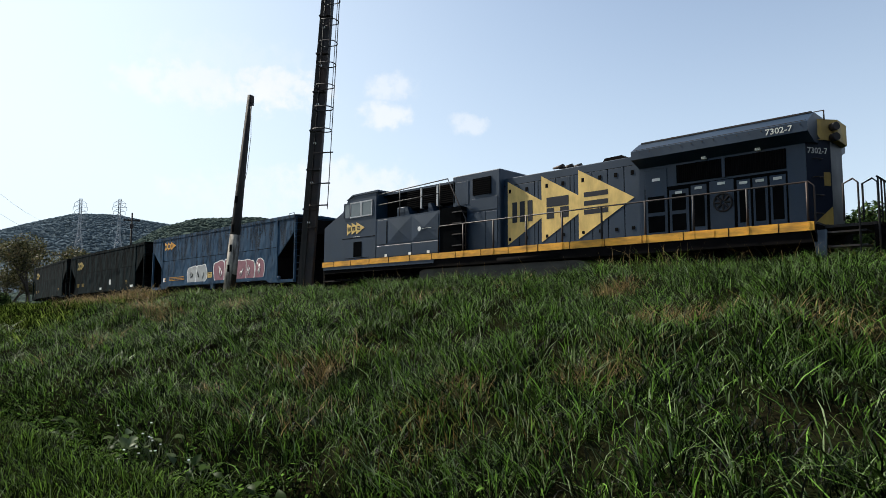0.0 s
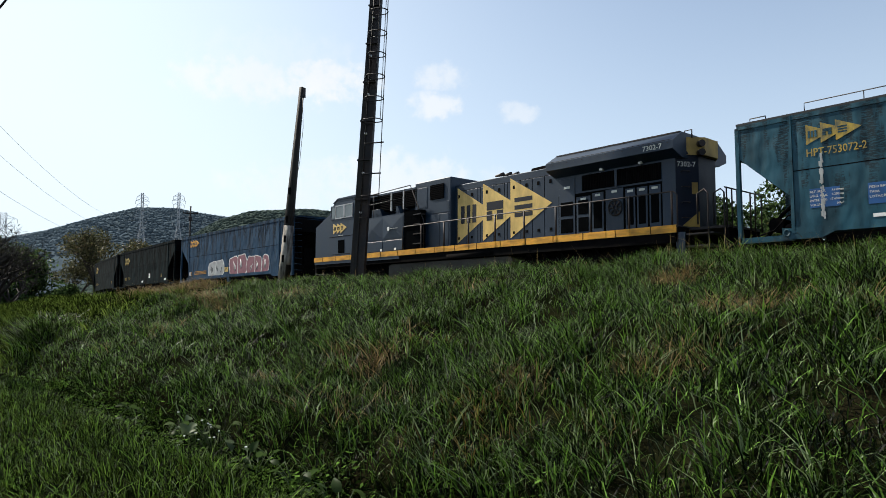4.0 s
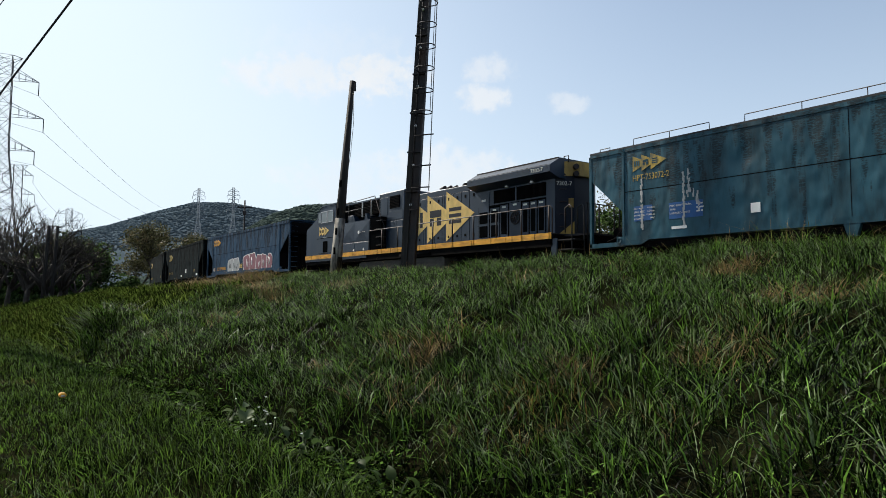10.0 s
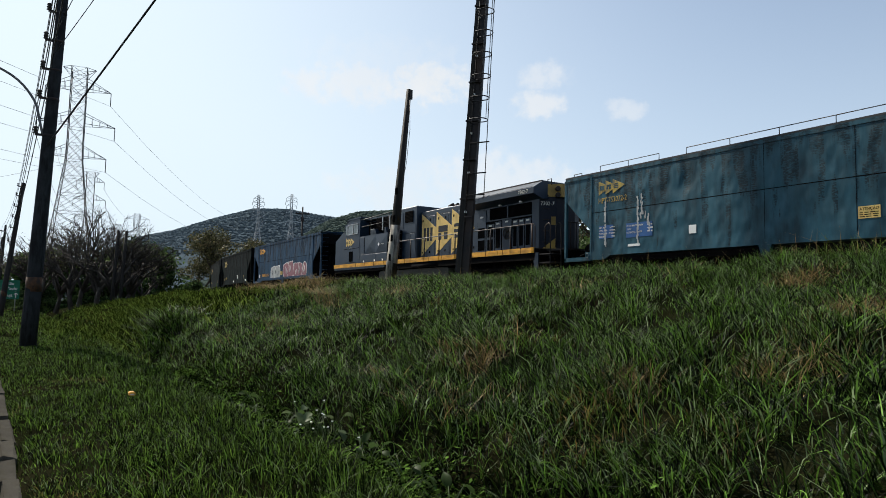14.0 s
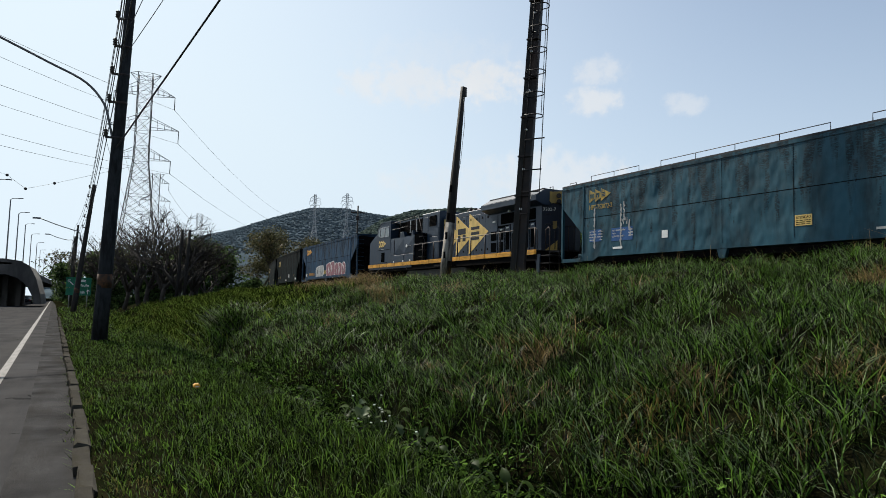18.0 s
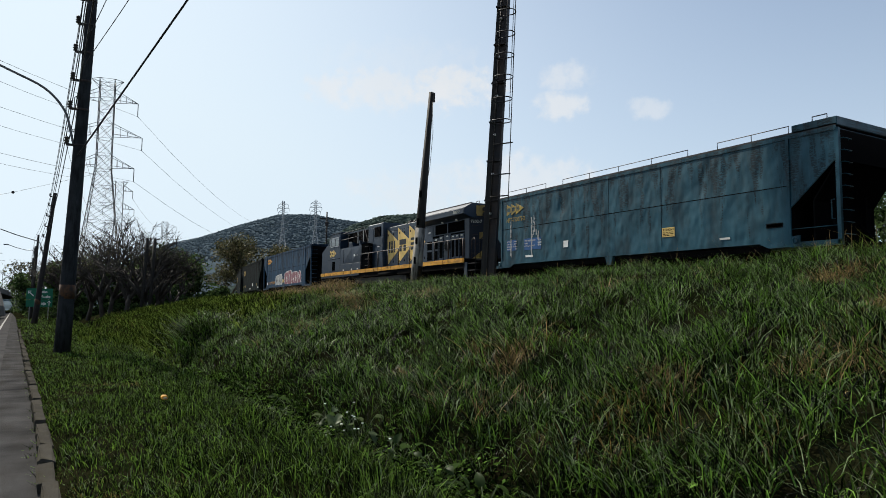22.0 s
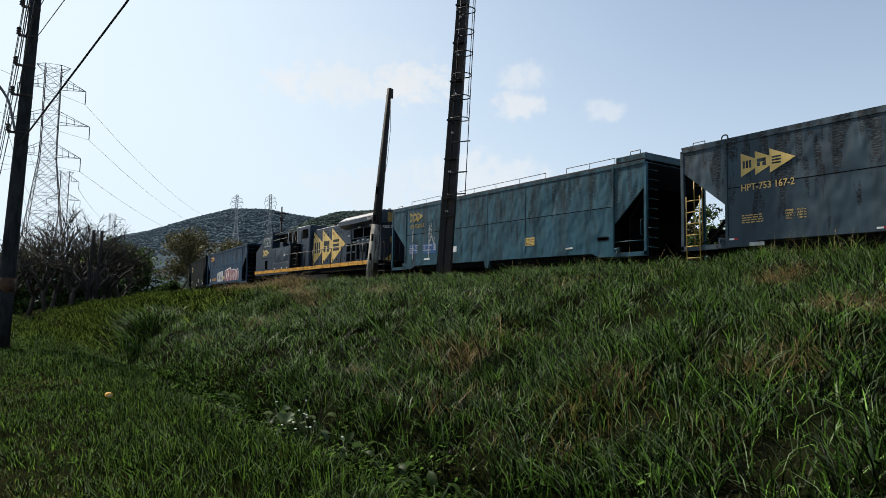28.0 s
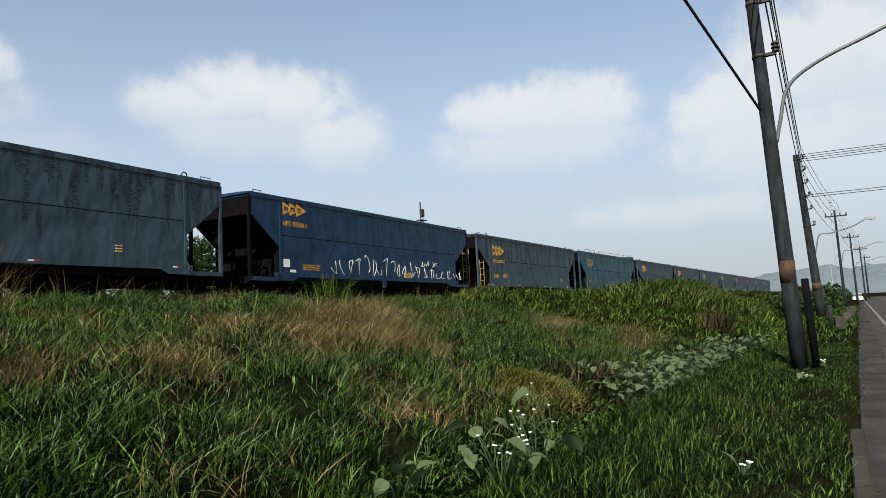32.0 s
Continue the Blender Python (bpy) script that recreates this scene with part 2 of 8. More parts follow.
# ---- materials ----
def mat(name, colour, rough=0.7, metal=0.0, vary=0.25, scale=3.0, fine=40.0, bump=0.15, dirt=None, dirt_amount=0.0, dirt_scale=(1.0, 1.0, 1.0), spec=0.25, island=0.0, obj=0.0):
    m = bpy.data.materials.new(name)
    m.use_nodes = True
    nt = m.node_tree
    b = nt.nodes["Principled BSDF"]
    co = nt.nodes.new("ShaderNodeTexCoord")
    n1 = nt.nodes.new("ShaderNodeTexNoise")
    n1.inputs["Scale"].default_value, n1.inputs["Detail"].default_value = scale, 5.0
    n2 = nt.nodes.new("ShaderNodeTexNoise")
    n2.inputs["Scale"].default_value, n2.inputs["Detail"].default_value = fine, 3.0
    for n in (n1, n2):
        nt.links.new(co.outputs["Object"], n.inputs["Vector"])
    lo, hi = tuple(c * (1 - vary) for c in colour), tuple(min(1, c * (1 + vary)) for c in colour)
    m1 = nt.nodes.new("ShaderNodeMapRange")
    nt.links.new(n1.outputs[0], m1.inputs[0])
    m1.inputs[1].default_value, m1.inputs[2].default_value = 0.3, 0.7
    col = mix_rgb(nt, m1.outputs[0], lo, hi)
    col = mix_rgb(nt, link_math(nt, "MULTIPLY", n2.outputs[0], vary * 0.9), col, tuple(c * 0.55 for c in colour))
    if dirt:
        mp = nt.nodes.new("ShaderNodeMapping")
        mp.inputs["Scale"].default_value = dirt_scale
        nt.links.new(co.outputs["Object"], mp.inputs["Vector"])
        n3 = nt.nodes.new("ShaderNodeTexNoise")
        n3.inputs["Scale"].default_value, n3.inputs["Detail"].default_value, n3.inputs["Roughness"].default_value = 1.0, 7.0, 0.65
        nt.links.new(mp.outputs[0], n3.inputs["Vector"])
        m3 = nt.nodes.new("ShaderNodeMapRange")
        nt.links.new(n3.outputs[0], m3.inputs[0])
        m3.inputs[1].default_value, m3.inputs[2].default_value, m3.inputs[4].default_value = 0.43, 0.64, dirt_amount
        col = mix_rgb(nt, m3.outputs[0], col, dirt)
    if island or obj:
        if island:
            r = nt.nodes.new("ShaderNodeNewGeometry").outputs["Random Per Island"]
        else:
            r = nt.nodes.new("ShaderNodeObjectInfo").outputs["Random"]
        k = island or obj
        hsv = nt.nodes.new("ShaderNodeHueSaturation")
        nt.links.new(col, hsv.inputs["Color"])
        nt.links.new(link_math(nt, "ADD", link_math(nt, "MULTIPLY", r, 2 * k), 1.0 - k), hsv.inputs["Value"])
        col = hsv.outputs[0]
    nt.links.new(col, b.inputs["Base Color"])
    b.inputs["Metallic"].default_value = metal
    b.inputs["Specular IOR Level"].default_value = spec
    nt.links.new(link_math(nt, "ADD", link_math(nt, "MULTIPLY", link_math(nt, "SUBTRACT", n1.outputs[0], 0.5), 0.3), rough, clamp=True), b.inputs["Roughness"])
    if bump:
        bp = nt.nodes.new("ShaderNodeBump")
        bp.inputs["Strength"].default_value, bp.inputs["Distance"].default_value = bump, 0.02
        nt.links.new(n2.outputs[0], bp.inputs["Height"])
        nt.links.new(bp.outputs[0], b.inputs["Normal"])
    return m


def grass_mat(name, green, green2, straw, dry, seed=0.0, glow=0.2, gloss=0.06, pale=0.0, power=4.4, low=0.05, high=2.6):
    """Blades: two greens, painted shade to lit by blade, straw patches, a pale share."""
    m = bpy.data.materials.new(name)
    m.use_nodes = True
    nt = m.node_tree
    b = nt.nodes["Principled BSDF"]
    geo = nt.nodes.new("ShaderNodeNewGeometry")
    co = nt.nodes.new("ShaderNodeTexCoord")
    n = nt.nodes.new("ShaderNodeTexNoise")
    n.noise_dimensions = "4D"
    n.inputs["W"].default_value = seed
    n.inputs["Scale"].default_value, n.inputs["Detail"].default_value, n.inputs["Roughness"].default_value = 0.55, 6.0, 0.62
    nt.links.new(co.outputs["Object"], n.inputs["Vector"])
    r = geo.outputs["Random Per Island"]
    # near-black to bright by blade: sun and shade contrast put into colour
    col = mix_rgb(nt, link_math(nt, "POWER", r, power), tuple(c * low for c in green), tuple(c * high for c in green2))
    k = link_math(nt, "ADD", n.outputs[0], link_math(nt, "MULTIPLY", link_math(nt, "FRACT", link_math(nt, "MULTIPLY", r, 57.0)), 0.22))
    mr = nt.nodes.new("ShaderNodeMapRange")
    nt.links.new(k, mr.inputs[0])
    mr.inputs[1].default_value, mr.inputs[2].default_value = 0.86 - dry, 0.98 - dry
    col = mix_rgb(nt, mr.outputs[0], col, straw)
    if pale:
        # some blades are painted pale to stand for glints
        k = link_math(nt, "GREATER_THAN", link_math(nt, "FRACT", link_math(nt, "MULTIPLY", r, 131.0)), 1.0 - pale)
        col = mix_rgb(nt, k, col, (0.175, 0.235, 0.115))
    nt.links.new(col, b.inputs["Base Color"])
    b.inputs["Roughness"].default_value = 0.5
    b.inputs["Specular IOR Level"].default_value = gloss
    tr = nt.nodes.new("ShaderNodeBsdfTranslucent")
    nt.links.new(col, tr.inputs[0])
    mx = nt.nodes.new("ShaderNodeMixShader")
    mx.inputs[0].default_value = glow
    nt.links.new(b.outputs[0], mx.inputs[1]), nt.links.new(tr.outputs[0], mx.inputs[2])
    nt.links.new(mx.outputs[0], nt.nodes["Material Output"].inputs[0])
    return m


# soil near-black, so gaps between tufts carry painted shade
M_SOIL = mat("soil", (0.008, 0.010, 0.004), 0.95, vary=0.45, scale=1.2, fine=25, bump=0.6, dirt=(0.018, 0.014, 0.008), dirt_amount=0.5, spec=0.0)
M_ASPHALT = mat("asphalt", (0.052, 0.052, 0.0525), 0.9, vary=0.3, scale=0.6, fine=90, bump=0.5, dirt=(0.064, 0.062, 0.060), dirt_amount=0.6, dirt_scale=(0.12, 1.2, 1), spec=0.0)
M_GUTTER = mat("gutter", (0.050, 0.050, 0.050), 0.95, vary=0.4, scale=1.4, fine=70, bump=0.9, dirt=(0.036, 0.034, 0.031), dirt_amount=0.6, dirt_scale=(0.4, 2.4, 1), spec=0.0)
M_KERB = mat("kerb_stone", (0.055, 0.052, 0.045), 0.9, vary=0.3, scale=4, fine=50, bump=0.6, dirt=(0.028, 0.026, 0.018), dirt_amount=0.8, dirt_scale=(2, 3, 3), spec=0.0, obj=0.2)
M_LINE = mat("road_paint", (0.15, 0.147, 0.14), 0.8, vary=0.15, scale=3, fine=40, bump=0.2, dirt=(0.07, 0.068, 0.065), dirt_amount=0.8, dirt_scale=(1.5, 6, 1))
M_CONCRETE = mat("pole_concrete", (0.027, 0.031, 0.034), 0.9, vary=0.45, scale=2, fine=45, bump=0.35, dirt=(0.008, 0.0085, 0.009), dirt_amount=0.8, dirt_scale=(7, 7, 1.6), spec=0.1)
M_TIMBER = mat("dark_timber", (0.017, 0.0165, 0.016), 0.8, vary=0.4, scale=3, fine=30, bump=0.6, dirt=(0.040, 0.034, 0.028), dirt_amount=0.6, dirt_scale=(6, 6, 0.6))
M_STEEL = mat("dark_steel", (0.022, 0.022, 0.024), 0.6, 0.2, vary=0.3, scale=3, fine=30, bump=0.2, dirt=(0.07, 0.04, 0.025), dirt_amount=0.5)
M_GALV = mat("galvanised_steel", (0.36, 0.37, 0.38), 0.5, 0.6, vary=0.15, scale=4, fine=30, bump=0.1)
M_RAIL = mat("rail_steel", (0.10, 0.065, 0.045), 0.6, 0.5, vary=0.3, bump=0.2)
M_BALLAST = mat("ballast", (0.055, 0.047, 0.04), 0.95, vary=0.4, scale=4, fine=14, bump=1.0)
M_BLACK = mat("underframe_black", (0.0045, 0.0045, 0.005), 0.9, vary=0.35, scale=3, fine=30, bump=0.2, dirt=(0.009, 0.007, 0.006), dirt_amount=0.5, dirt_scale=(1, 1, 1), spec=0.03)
M_WHITE = mat("white_paint", (0.75, 0.75, 0.72), 0.6, vary=0.08, bump=0.05)
M_YELLOW = mat("yellow_paint", (0.74, 0.52, 0.17), 0.55, vary=0.10, scale=2.5, fine=30, bump=0.05, dirt=(0.30, 0.20, 0.07), dirt_amount=0.5, dirt_scale=(2, 2, 0.7))
M_ORANGE = mat("sill_paint", (0.74, 0.36, 0.04), 0.5, vary=0.12, scale=2.5, fine=30, bump=0.05, dirt=(0.10, 0.055, 0.02), dirt_amount=0.6, dirt_scale=(1, 2, 4))
M_RED = mat("red_reflector", (0.45, 0.02, 0.02), 0.4, vary=0.1, bump=0)
M_GLASS = mat("cab_glass", (0.08, 0.10, 0.10), 0.08, vary=0.1, bump=0, spec=0.9)
# tail navy, darkened to paint shade on the turned-away corner
M_TAIL = mat("tail_shade_navy", (0.003, 0.008, 0.021), 0.55, vary=0.2, scale=1.5, fine=20, bump=0.05, dirt=(0.010, 0.011, 0.014), dirt_amount=0.35, dirt_scale=(1.4, 1.4, 0.5), spec=0.3)
M_TANK = mat("tank_grey", (0.060, 0.058, 0.052), 0.8, vary=0.3, scale=2, fine=25, bump=0.2, dirt=(0.03, 0.024, 0.018), dirt_amount=0.5, dirt_scale=(1, 1, 3))
# cowl yellow with the shade of the tail end put into it
M_COWL = mat("shaded_yellow", (0.40, 0.27, 0.07), 0.6, vary=0.2, scale=2.5, fine=30, bump=0.1, dirt=(0.10, 0.075, 0.04), dirt_amount=0.5, dirt_scale=(2, 2, 0.8))
M_LOCO = mat("loco_blue_grey", (0.006, 0.021, 0.044), 0.45, vary=0.22, scale=1.2, fine=20, bump=0.05, dirt=(0.018, 0.029, 0.040), dirt_amount=0.34, dirt_scale=(1.4, 1.4, 0.5), spec=0.35)
# ladder yellow, darkened to paint the shade between wagons
M_LADDER = mat("shaded_yellow", (0.40, 0.27, 0.06), 0.6, vary=0.25, scale=4, fine=30, bump=0.1, dirt=(0.10, 0.07, 0.03), dirt_amount=0.6, dirt_scale=(3, 3, 1))
M_ROOF = mat("roof_grey", (0.030, 0.032, 0.034), 0.7, vary=0.3, scale=2, fine=20, bump=0.1)
M_INK = mat("dark_emblem_ink", (0.008, 0.011, 0.018), 0.55, vary=0.2, bump=0)
M_WHITEWASH = mat("peeling_whitewash", (0.30, 0.285, 0.25), 0.9, vary=0.3, scale=4, fine=20, bump=0.3, dirt=(0.03, 0.027, 0.024), dirt_amount=0.95, dirt_scale=(5, 5, 0.9))
# black of the grilles; also paints shade in recess and step well
M_GRILLE = mat("grille_and_shade_black", (0.004, 0.0045, 0.005), 0.9, vary=0.2, bump=0.1, spec=0.0)


def wagon_paint(name, colour, grime, amount, rough=0.5, scuff=1.0, bloom=False, spec=0.2):
    """Faded paint with soot in soft vertical smears and ragged horizontal scuffs."""
    m = mat(name, colour, rough, vary=0.16, scale=0.7, fine=9, bump=0.05, dirt=grime, dirt_amount=amount, dirt_scale=(1.5, 1.0, 0.36), spec=spec)
    nt = m.node_tree
    b = nt.nodes["Principled BSDF"]
    old = b.inputs["Base Color"].links[0].from_socket
    co = nt.nodes.new("ShaderNodeTexCoord")
    sep = nt.nodes.new("ShaderNodeSeparateXYZ")
    nt.links.new(co.outputs["Object"], sep.inputs[0])

    def noise(scale, detail, rough_):
        mp = nt.nodes.new("ShaderNodeMapping")
        mp.inputs["Scale"].default_value = scale
        nt.links.new(co.outputs["Object"], mp.inputs["Vector"])
        n = nt.nodes.new("ShaderNodeTexNoise")
        n.inputs["Scale"].default_value, n.inputs["Detail"].default_value, n.inputs["Roughness"].default_value = 1.0, detail, rough_
        nt.links.new(mp.outputs[0], n.inputs["Vector"])
        return n.outputs[0]

    def ramp(v, lo, hi, top=1.0):
        mr = nt.nodes.new("ShaderNodeMapRange")
        nt.links.new(v, mr.inputs[0])
        mr.inputs[1].default_value, mr.inputs[2].default_value, mr.inputs[4].default_value = lo, hi, top
        return mr.outputs[0]

    # worn-off columns, mostly on the upper half, broken into fine level lines
    high = ramp(sep.outputs[2], 1.6, 4.3, 0.16)
    column = ramp(link_math(nt, "ADD", noise((2.7, 1.0, 0.5), 4.0, 0.6), high), 0.605, 0.66)
    lines = ramp(noise((6.5, 1.0, 30.0), 4.0, 0.7), 0.43, 0.52)
    k = link_math(nt, "MULTIPLY", link_math(nt, "MULTIPLY", column, lines), min(0.97, 0.6 + amount) * scuff)
    worn = mix_rgb(nt, k, old, tuple(c * 0.25 for c in grime))
    # soft pale bloom between the buckles
    pale = ramp(noise((2.4, 1.0, 1.2), 3.0, 0.5), 0.52, 0.72, 0.45)
    nt.links.new(mix_rgb(nt, pale, worn, tuple(min(1, c * 1.35 + 0.006) for c in colour)) if bloom else worn, b.inputs["Base Color"])
    # shallow buckling of the sheet
    mq = nt.nodes.new("ShaderNodeMapping")
    mq.inputs["Scale"].default_value = (1.7, 1.0, 1.0)
    nt.links.new(co.outputs["Object"], mq.inputs["Vector"])
    wave = nt.nodes.new("ShaderNodeTexNoise")
    wave.inputs["Scale"].default_value, wave.inputs["Detail"].default_value = 1.5, 1.0
    nt.links.new(mq.outputs[0], wave.inputs["Vector"])
    bp = nt.nodes.new("ShaderNodeBump")
    bp.inputs["Strength"].default_value, bp.inputs["Distance"].default_value = 0.34, 0.16
    nt.links.new(wave.outputs[0], bp.inputs["Height"])
    nt.links.new(b.inputs["Normal"].links[0].from_socket, bp.inputs["Normal"])
    nt.links.new(bp.outputs[0], b.inputs["Normal"])
    return m


def add_cracks(m, scale, width, colour):
    """Thin winding cracks over a material."""
    nt = m.node_tree
    b = nt.nodes["Principled BSDF"]
    old = b.inputs["Base Color"].links[0].from_socket
    co = nt.nodes.new("ShaderNodeTexCoord")
    wob = nt.nodes.new("ShaderNodeTexNoise")
    wob.inputs["Scale"].default_value, wob.inputs["Detail"].default_value = 1.3, 6.0
    nt.links.new(co.outputs["Object"], wob.inputs["Vector"])
    v = nt.nodes.new("ShaderNodeTexVoronoi")
    v.feature = "DISTANCE_TO_EDGE"
    v.inputs["Scale"].default_value = scale
    nt.links.new(mix_rgb(nt, 0.35, co.outputs["Object"], wob.outputs["Color"], "ADD"), v.inputs["Vector"])
    k = link_math(nt, "LESS_THAN", v.outputs["Distance"], width)
    some = link_math(nt, "GREATER_THAN", wob.outputs[0], 0.54)
    nt.links.new(mix_rgb(nt, link_math(nt, "MULTIPLY", link_math(nt, "MULTIPLY", k, some), 0.75), old, colour), b.inputs["Base Color"])


add_cracks(M_ASPHALT, 0.30, 0.005, (0.02, 0.02, 0.02))


# ---- lie of the land ----
def vnoise(x, y, scale, seed):
    """Smooth value noise in -1..1 on arrays."""
    x, y = np.asarray(x, float) / scale, np.asarray(y, float) / scale
    i, j = np.floor(x).astype(np.int64), np.floor(y).astype(np.int64)
    fx, fy = x - i, y - j
    fx, fy = fx * fx * (3 - 2 * fx), fy * fy * (3 - 2 * fy)

    def h(a, b):
        n = (a * 374761393 + b * 668265263 + seed * 974634541) & 0x7FFFFFFF
        n = ((n ^ (n >> 13)) * 1274126177) & 0x7FFFFFFF
        return ((n ^ (n >> 16)) & 0xFFFF) / 32767.5 - 1

    return (h(i, j) * (1 - fx) + h(i + 1, j) * fx) * (1 - fy) + (h(i, j + 1) * (1 - fx) + h(i + 1, j + 1) * fx) * fy


def smooth(a, b, v):
    t = np.clip((np.asarray(v, float) - a) / (b - a), 0, 1)
    return t * t * (3 - 2 * t)


TRACK_Y, RAIL_Z, CAR_W = 17.28, 2.1, 3.1


def rail_z(x):
    """Top of the rail: the line falls gently towards +x."""
    x = np.asarray(x, float)
    return RAIL_Z + 0.02 - 0.24 * smooth(-42, 2, x) - 0.05 * smooth(2, 24, x) - 0.24 * smooth(25, 42, x)


def track_y(x):
    """The near side of the train along the line, which bends a little at both ends."""
    x = np.asarray(x, float)
    r = np.maximum(x - 8, 0)
    lft = np.minimum(x + 45, 0)
    bend = np.where(lft > -60, 0.0022 * lft * lft, 0.0022 * 3600 - 0.264 * (lft + 60))
    return TRACK_Y - 0.039 * (r - 8 * (1 - np.exp(-r / 8))) + bend


def kerb_y(x):
    x = np.asarray(x, float)
    return np.where(x < 0, 0.38 + 0.0325 * x, 0.38 - 0.0505 * x) - 0.28 * np.exp(-(x / 6.0) ** 2)


def ditch_y(x):
    """The bottom of the ditch between the verge and the bank."""
    return 3.68 - 1.5 * smooth(9, 32, x)


def ground_z(x, y):
    x, y = np.asarray(x, float), np.asarray(y, float)
    ty, ky = track_y(x), kerb_y(x)
    # how high the shoulder of the bank stands
    crest = 2.52 + 0.04 * smooth(-20, -15, x) * (1 - smooth(-4, 1, x)) - 0.20 * smooth(-4, 1, x) * (1 - smooth(6, 10, x)) - 0.16 * smooth(-22, -45, x) - 0.46 * smooth(2, 12, x) + 0.30 * smooth(20, 34, x) + 0.1 * smooth(40, 60, x)
    foot = ditch_y(x) + 0.45
    t = np.clip((y - foot) / (ty - 4.4 - foot), 0, 1)
    # the face of the bank is steepest low down and rounds off towards the shoulder
    bank = crest * (1 - (1 - t) ** (1.42 - 0.27 * smooth(0, 9, x)))
    z = np.where(y > foot, bank, 0.0)
    # ditch at the foot, deeper on the far right
    ditch = 0.40 + 0.16 * smooth(0, 7, x) * (1 - smooth(26, 40, x))
    z = z - ditch * np.exp(-((y - foot + 0.42) / 0.62) ** 2)
    # a ragged lip at the foot of the bank
    z = z + (0.20 + 0.14 * vnoise(x, y, 1.1, 17)) * smooth(foot - 0.12, foot + 0.22, y) * (1 - t) ** 2 * (1 - smooth(1, 6, x))
    # behind the shoulder down to the ballast
    z = np.where(y > ty - 2.4, z + (1.72 - crest) * smooth(ty - 2.4, ty - 0.9, y), z)
    # unevenness
    amp = smooth(ky + 1.0, ky + 4.0, y) * (1 - smooth(ty - 2.0, ty - 1.0, y))
    face = smooth(foot - 0.2, foot + 0.8, y)
    z = z + amp * ((0.06 + 0.10 * face) * vnoise(x, y, 2.3, 3) + (0.05 + 0.11 * face) * vnoise(x, y, 0.9, 7) + (0.04 + 0.12 * face) * vnoise(x, y, 6.0, 11) + 0.26 * smooth(-10, -18, x) * (1 - smooth(9, 12, y)) * vnoise(x, y, 1.7, 13))
    # overgrown mound beside the line on the far right
    z = z + 0.7 * np.exp(-((x - 51) / 7.0) ** 2 - ((y - 8.0) / 2.4) ** 2)
    # the road bed lies a kerb's height lower
    z = z - 0.17 * (1 - smooth(ky, ky + 0.3, y))
    # beyond the line the land falls away
    z = z - 0.2 * smooth(ty + 4.5, ty + 9, y)
    return z


def graded(fine_lo, fine_hi, step, far, growth):
    mid = list(np.arange(fine_lo, fine_hi + 1e-6, step))
    a, s = fine_hi, step
    hi = []
    while a < far:
        s *= growth
        a += s
        hi.append(a)
    lo, a, s = [], fine_lo, step
    while a > -far:
        s *= growth
        a -= s
        lo.append(a)
    return np.array(lo[::-1] + mid + hi)


def build_ground():
    xs, ys = graded(-44, 44, 0.36, 4000, 1.16), graded(-2.5, 22, 0.25, 4000, 1.18)
    gx, gy = np.meshgrid(xs, ys)
    z = ground_z(gx, gy)
    z = z - 0.07 * smooth(0.6, 2.0, gy - kerb_y(gx)) * (1 - smooth(-3.0, -1.0, gy - track_y(gx)))
    flat = smooth(150, 400, np.abs(gx))
    z = z * (1 - flat) - 0.1 * flat
    v = np.stack([gx, gy, z], -1).reshape(-1, 3)
    nx = len(xs)
    f = [(r * nx + c, r * nx + c + 1, (r + 1) * nx + c + 1, (r + 1) * nx + c) for r in range(len(ys) - 1) for c in range(nx - 1)]
    tagged(new("ground", sheet("ground", v, f, M_SOIL)), "earth and matted turf under the grass, darkened to paint shade between tufts", "ground", kind="structure")


build_ground()


def strip(name, xs, y_in, y_out, lift, material, label, category):
    """A ribbon along the road between two lines of y, just above the ground."""
    v, f = [], []
    for x in xs:
        for y in (y_in(x), y_out(x)):
            v.append((x, float(y), lift))
    for i in range(len(xs) - 1):
        f.append((2 * i, 2 * i + 2, 2 * i + 3, 2 * i + 1))
    return tagged(new(name, sheet(name, v, f, material, False)), label, category, kind="structure")


ROAD_X = [float(v) for v in graded(-60, 60, 2.0, 900, 1.12)]
strip("road", ROAD_X, lambda x: kerb_y(x) - 12.5, lambda x: kerb_y(x) - 0.62, -0.138, M_ASPHALT, "worn grey asphalt carriageway with cracks", "road")
strip("gutter", ROAD_X, lambda x: kerb_y(x) - 0.62, lambda x: kerb_y(x) - 0.02, -0.134, M_GUTTER, "gritty broken gutter strip beside the asphalt", "gutter")
strip("edge_line", ROAD_X, lambda x: kerb_y(x) - 1.34, lambda x: kerb_y(x) - 1.18, -0.131, M_LINE, "worn white edge line painted on the asphalt", "road marking")


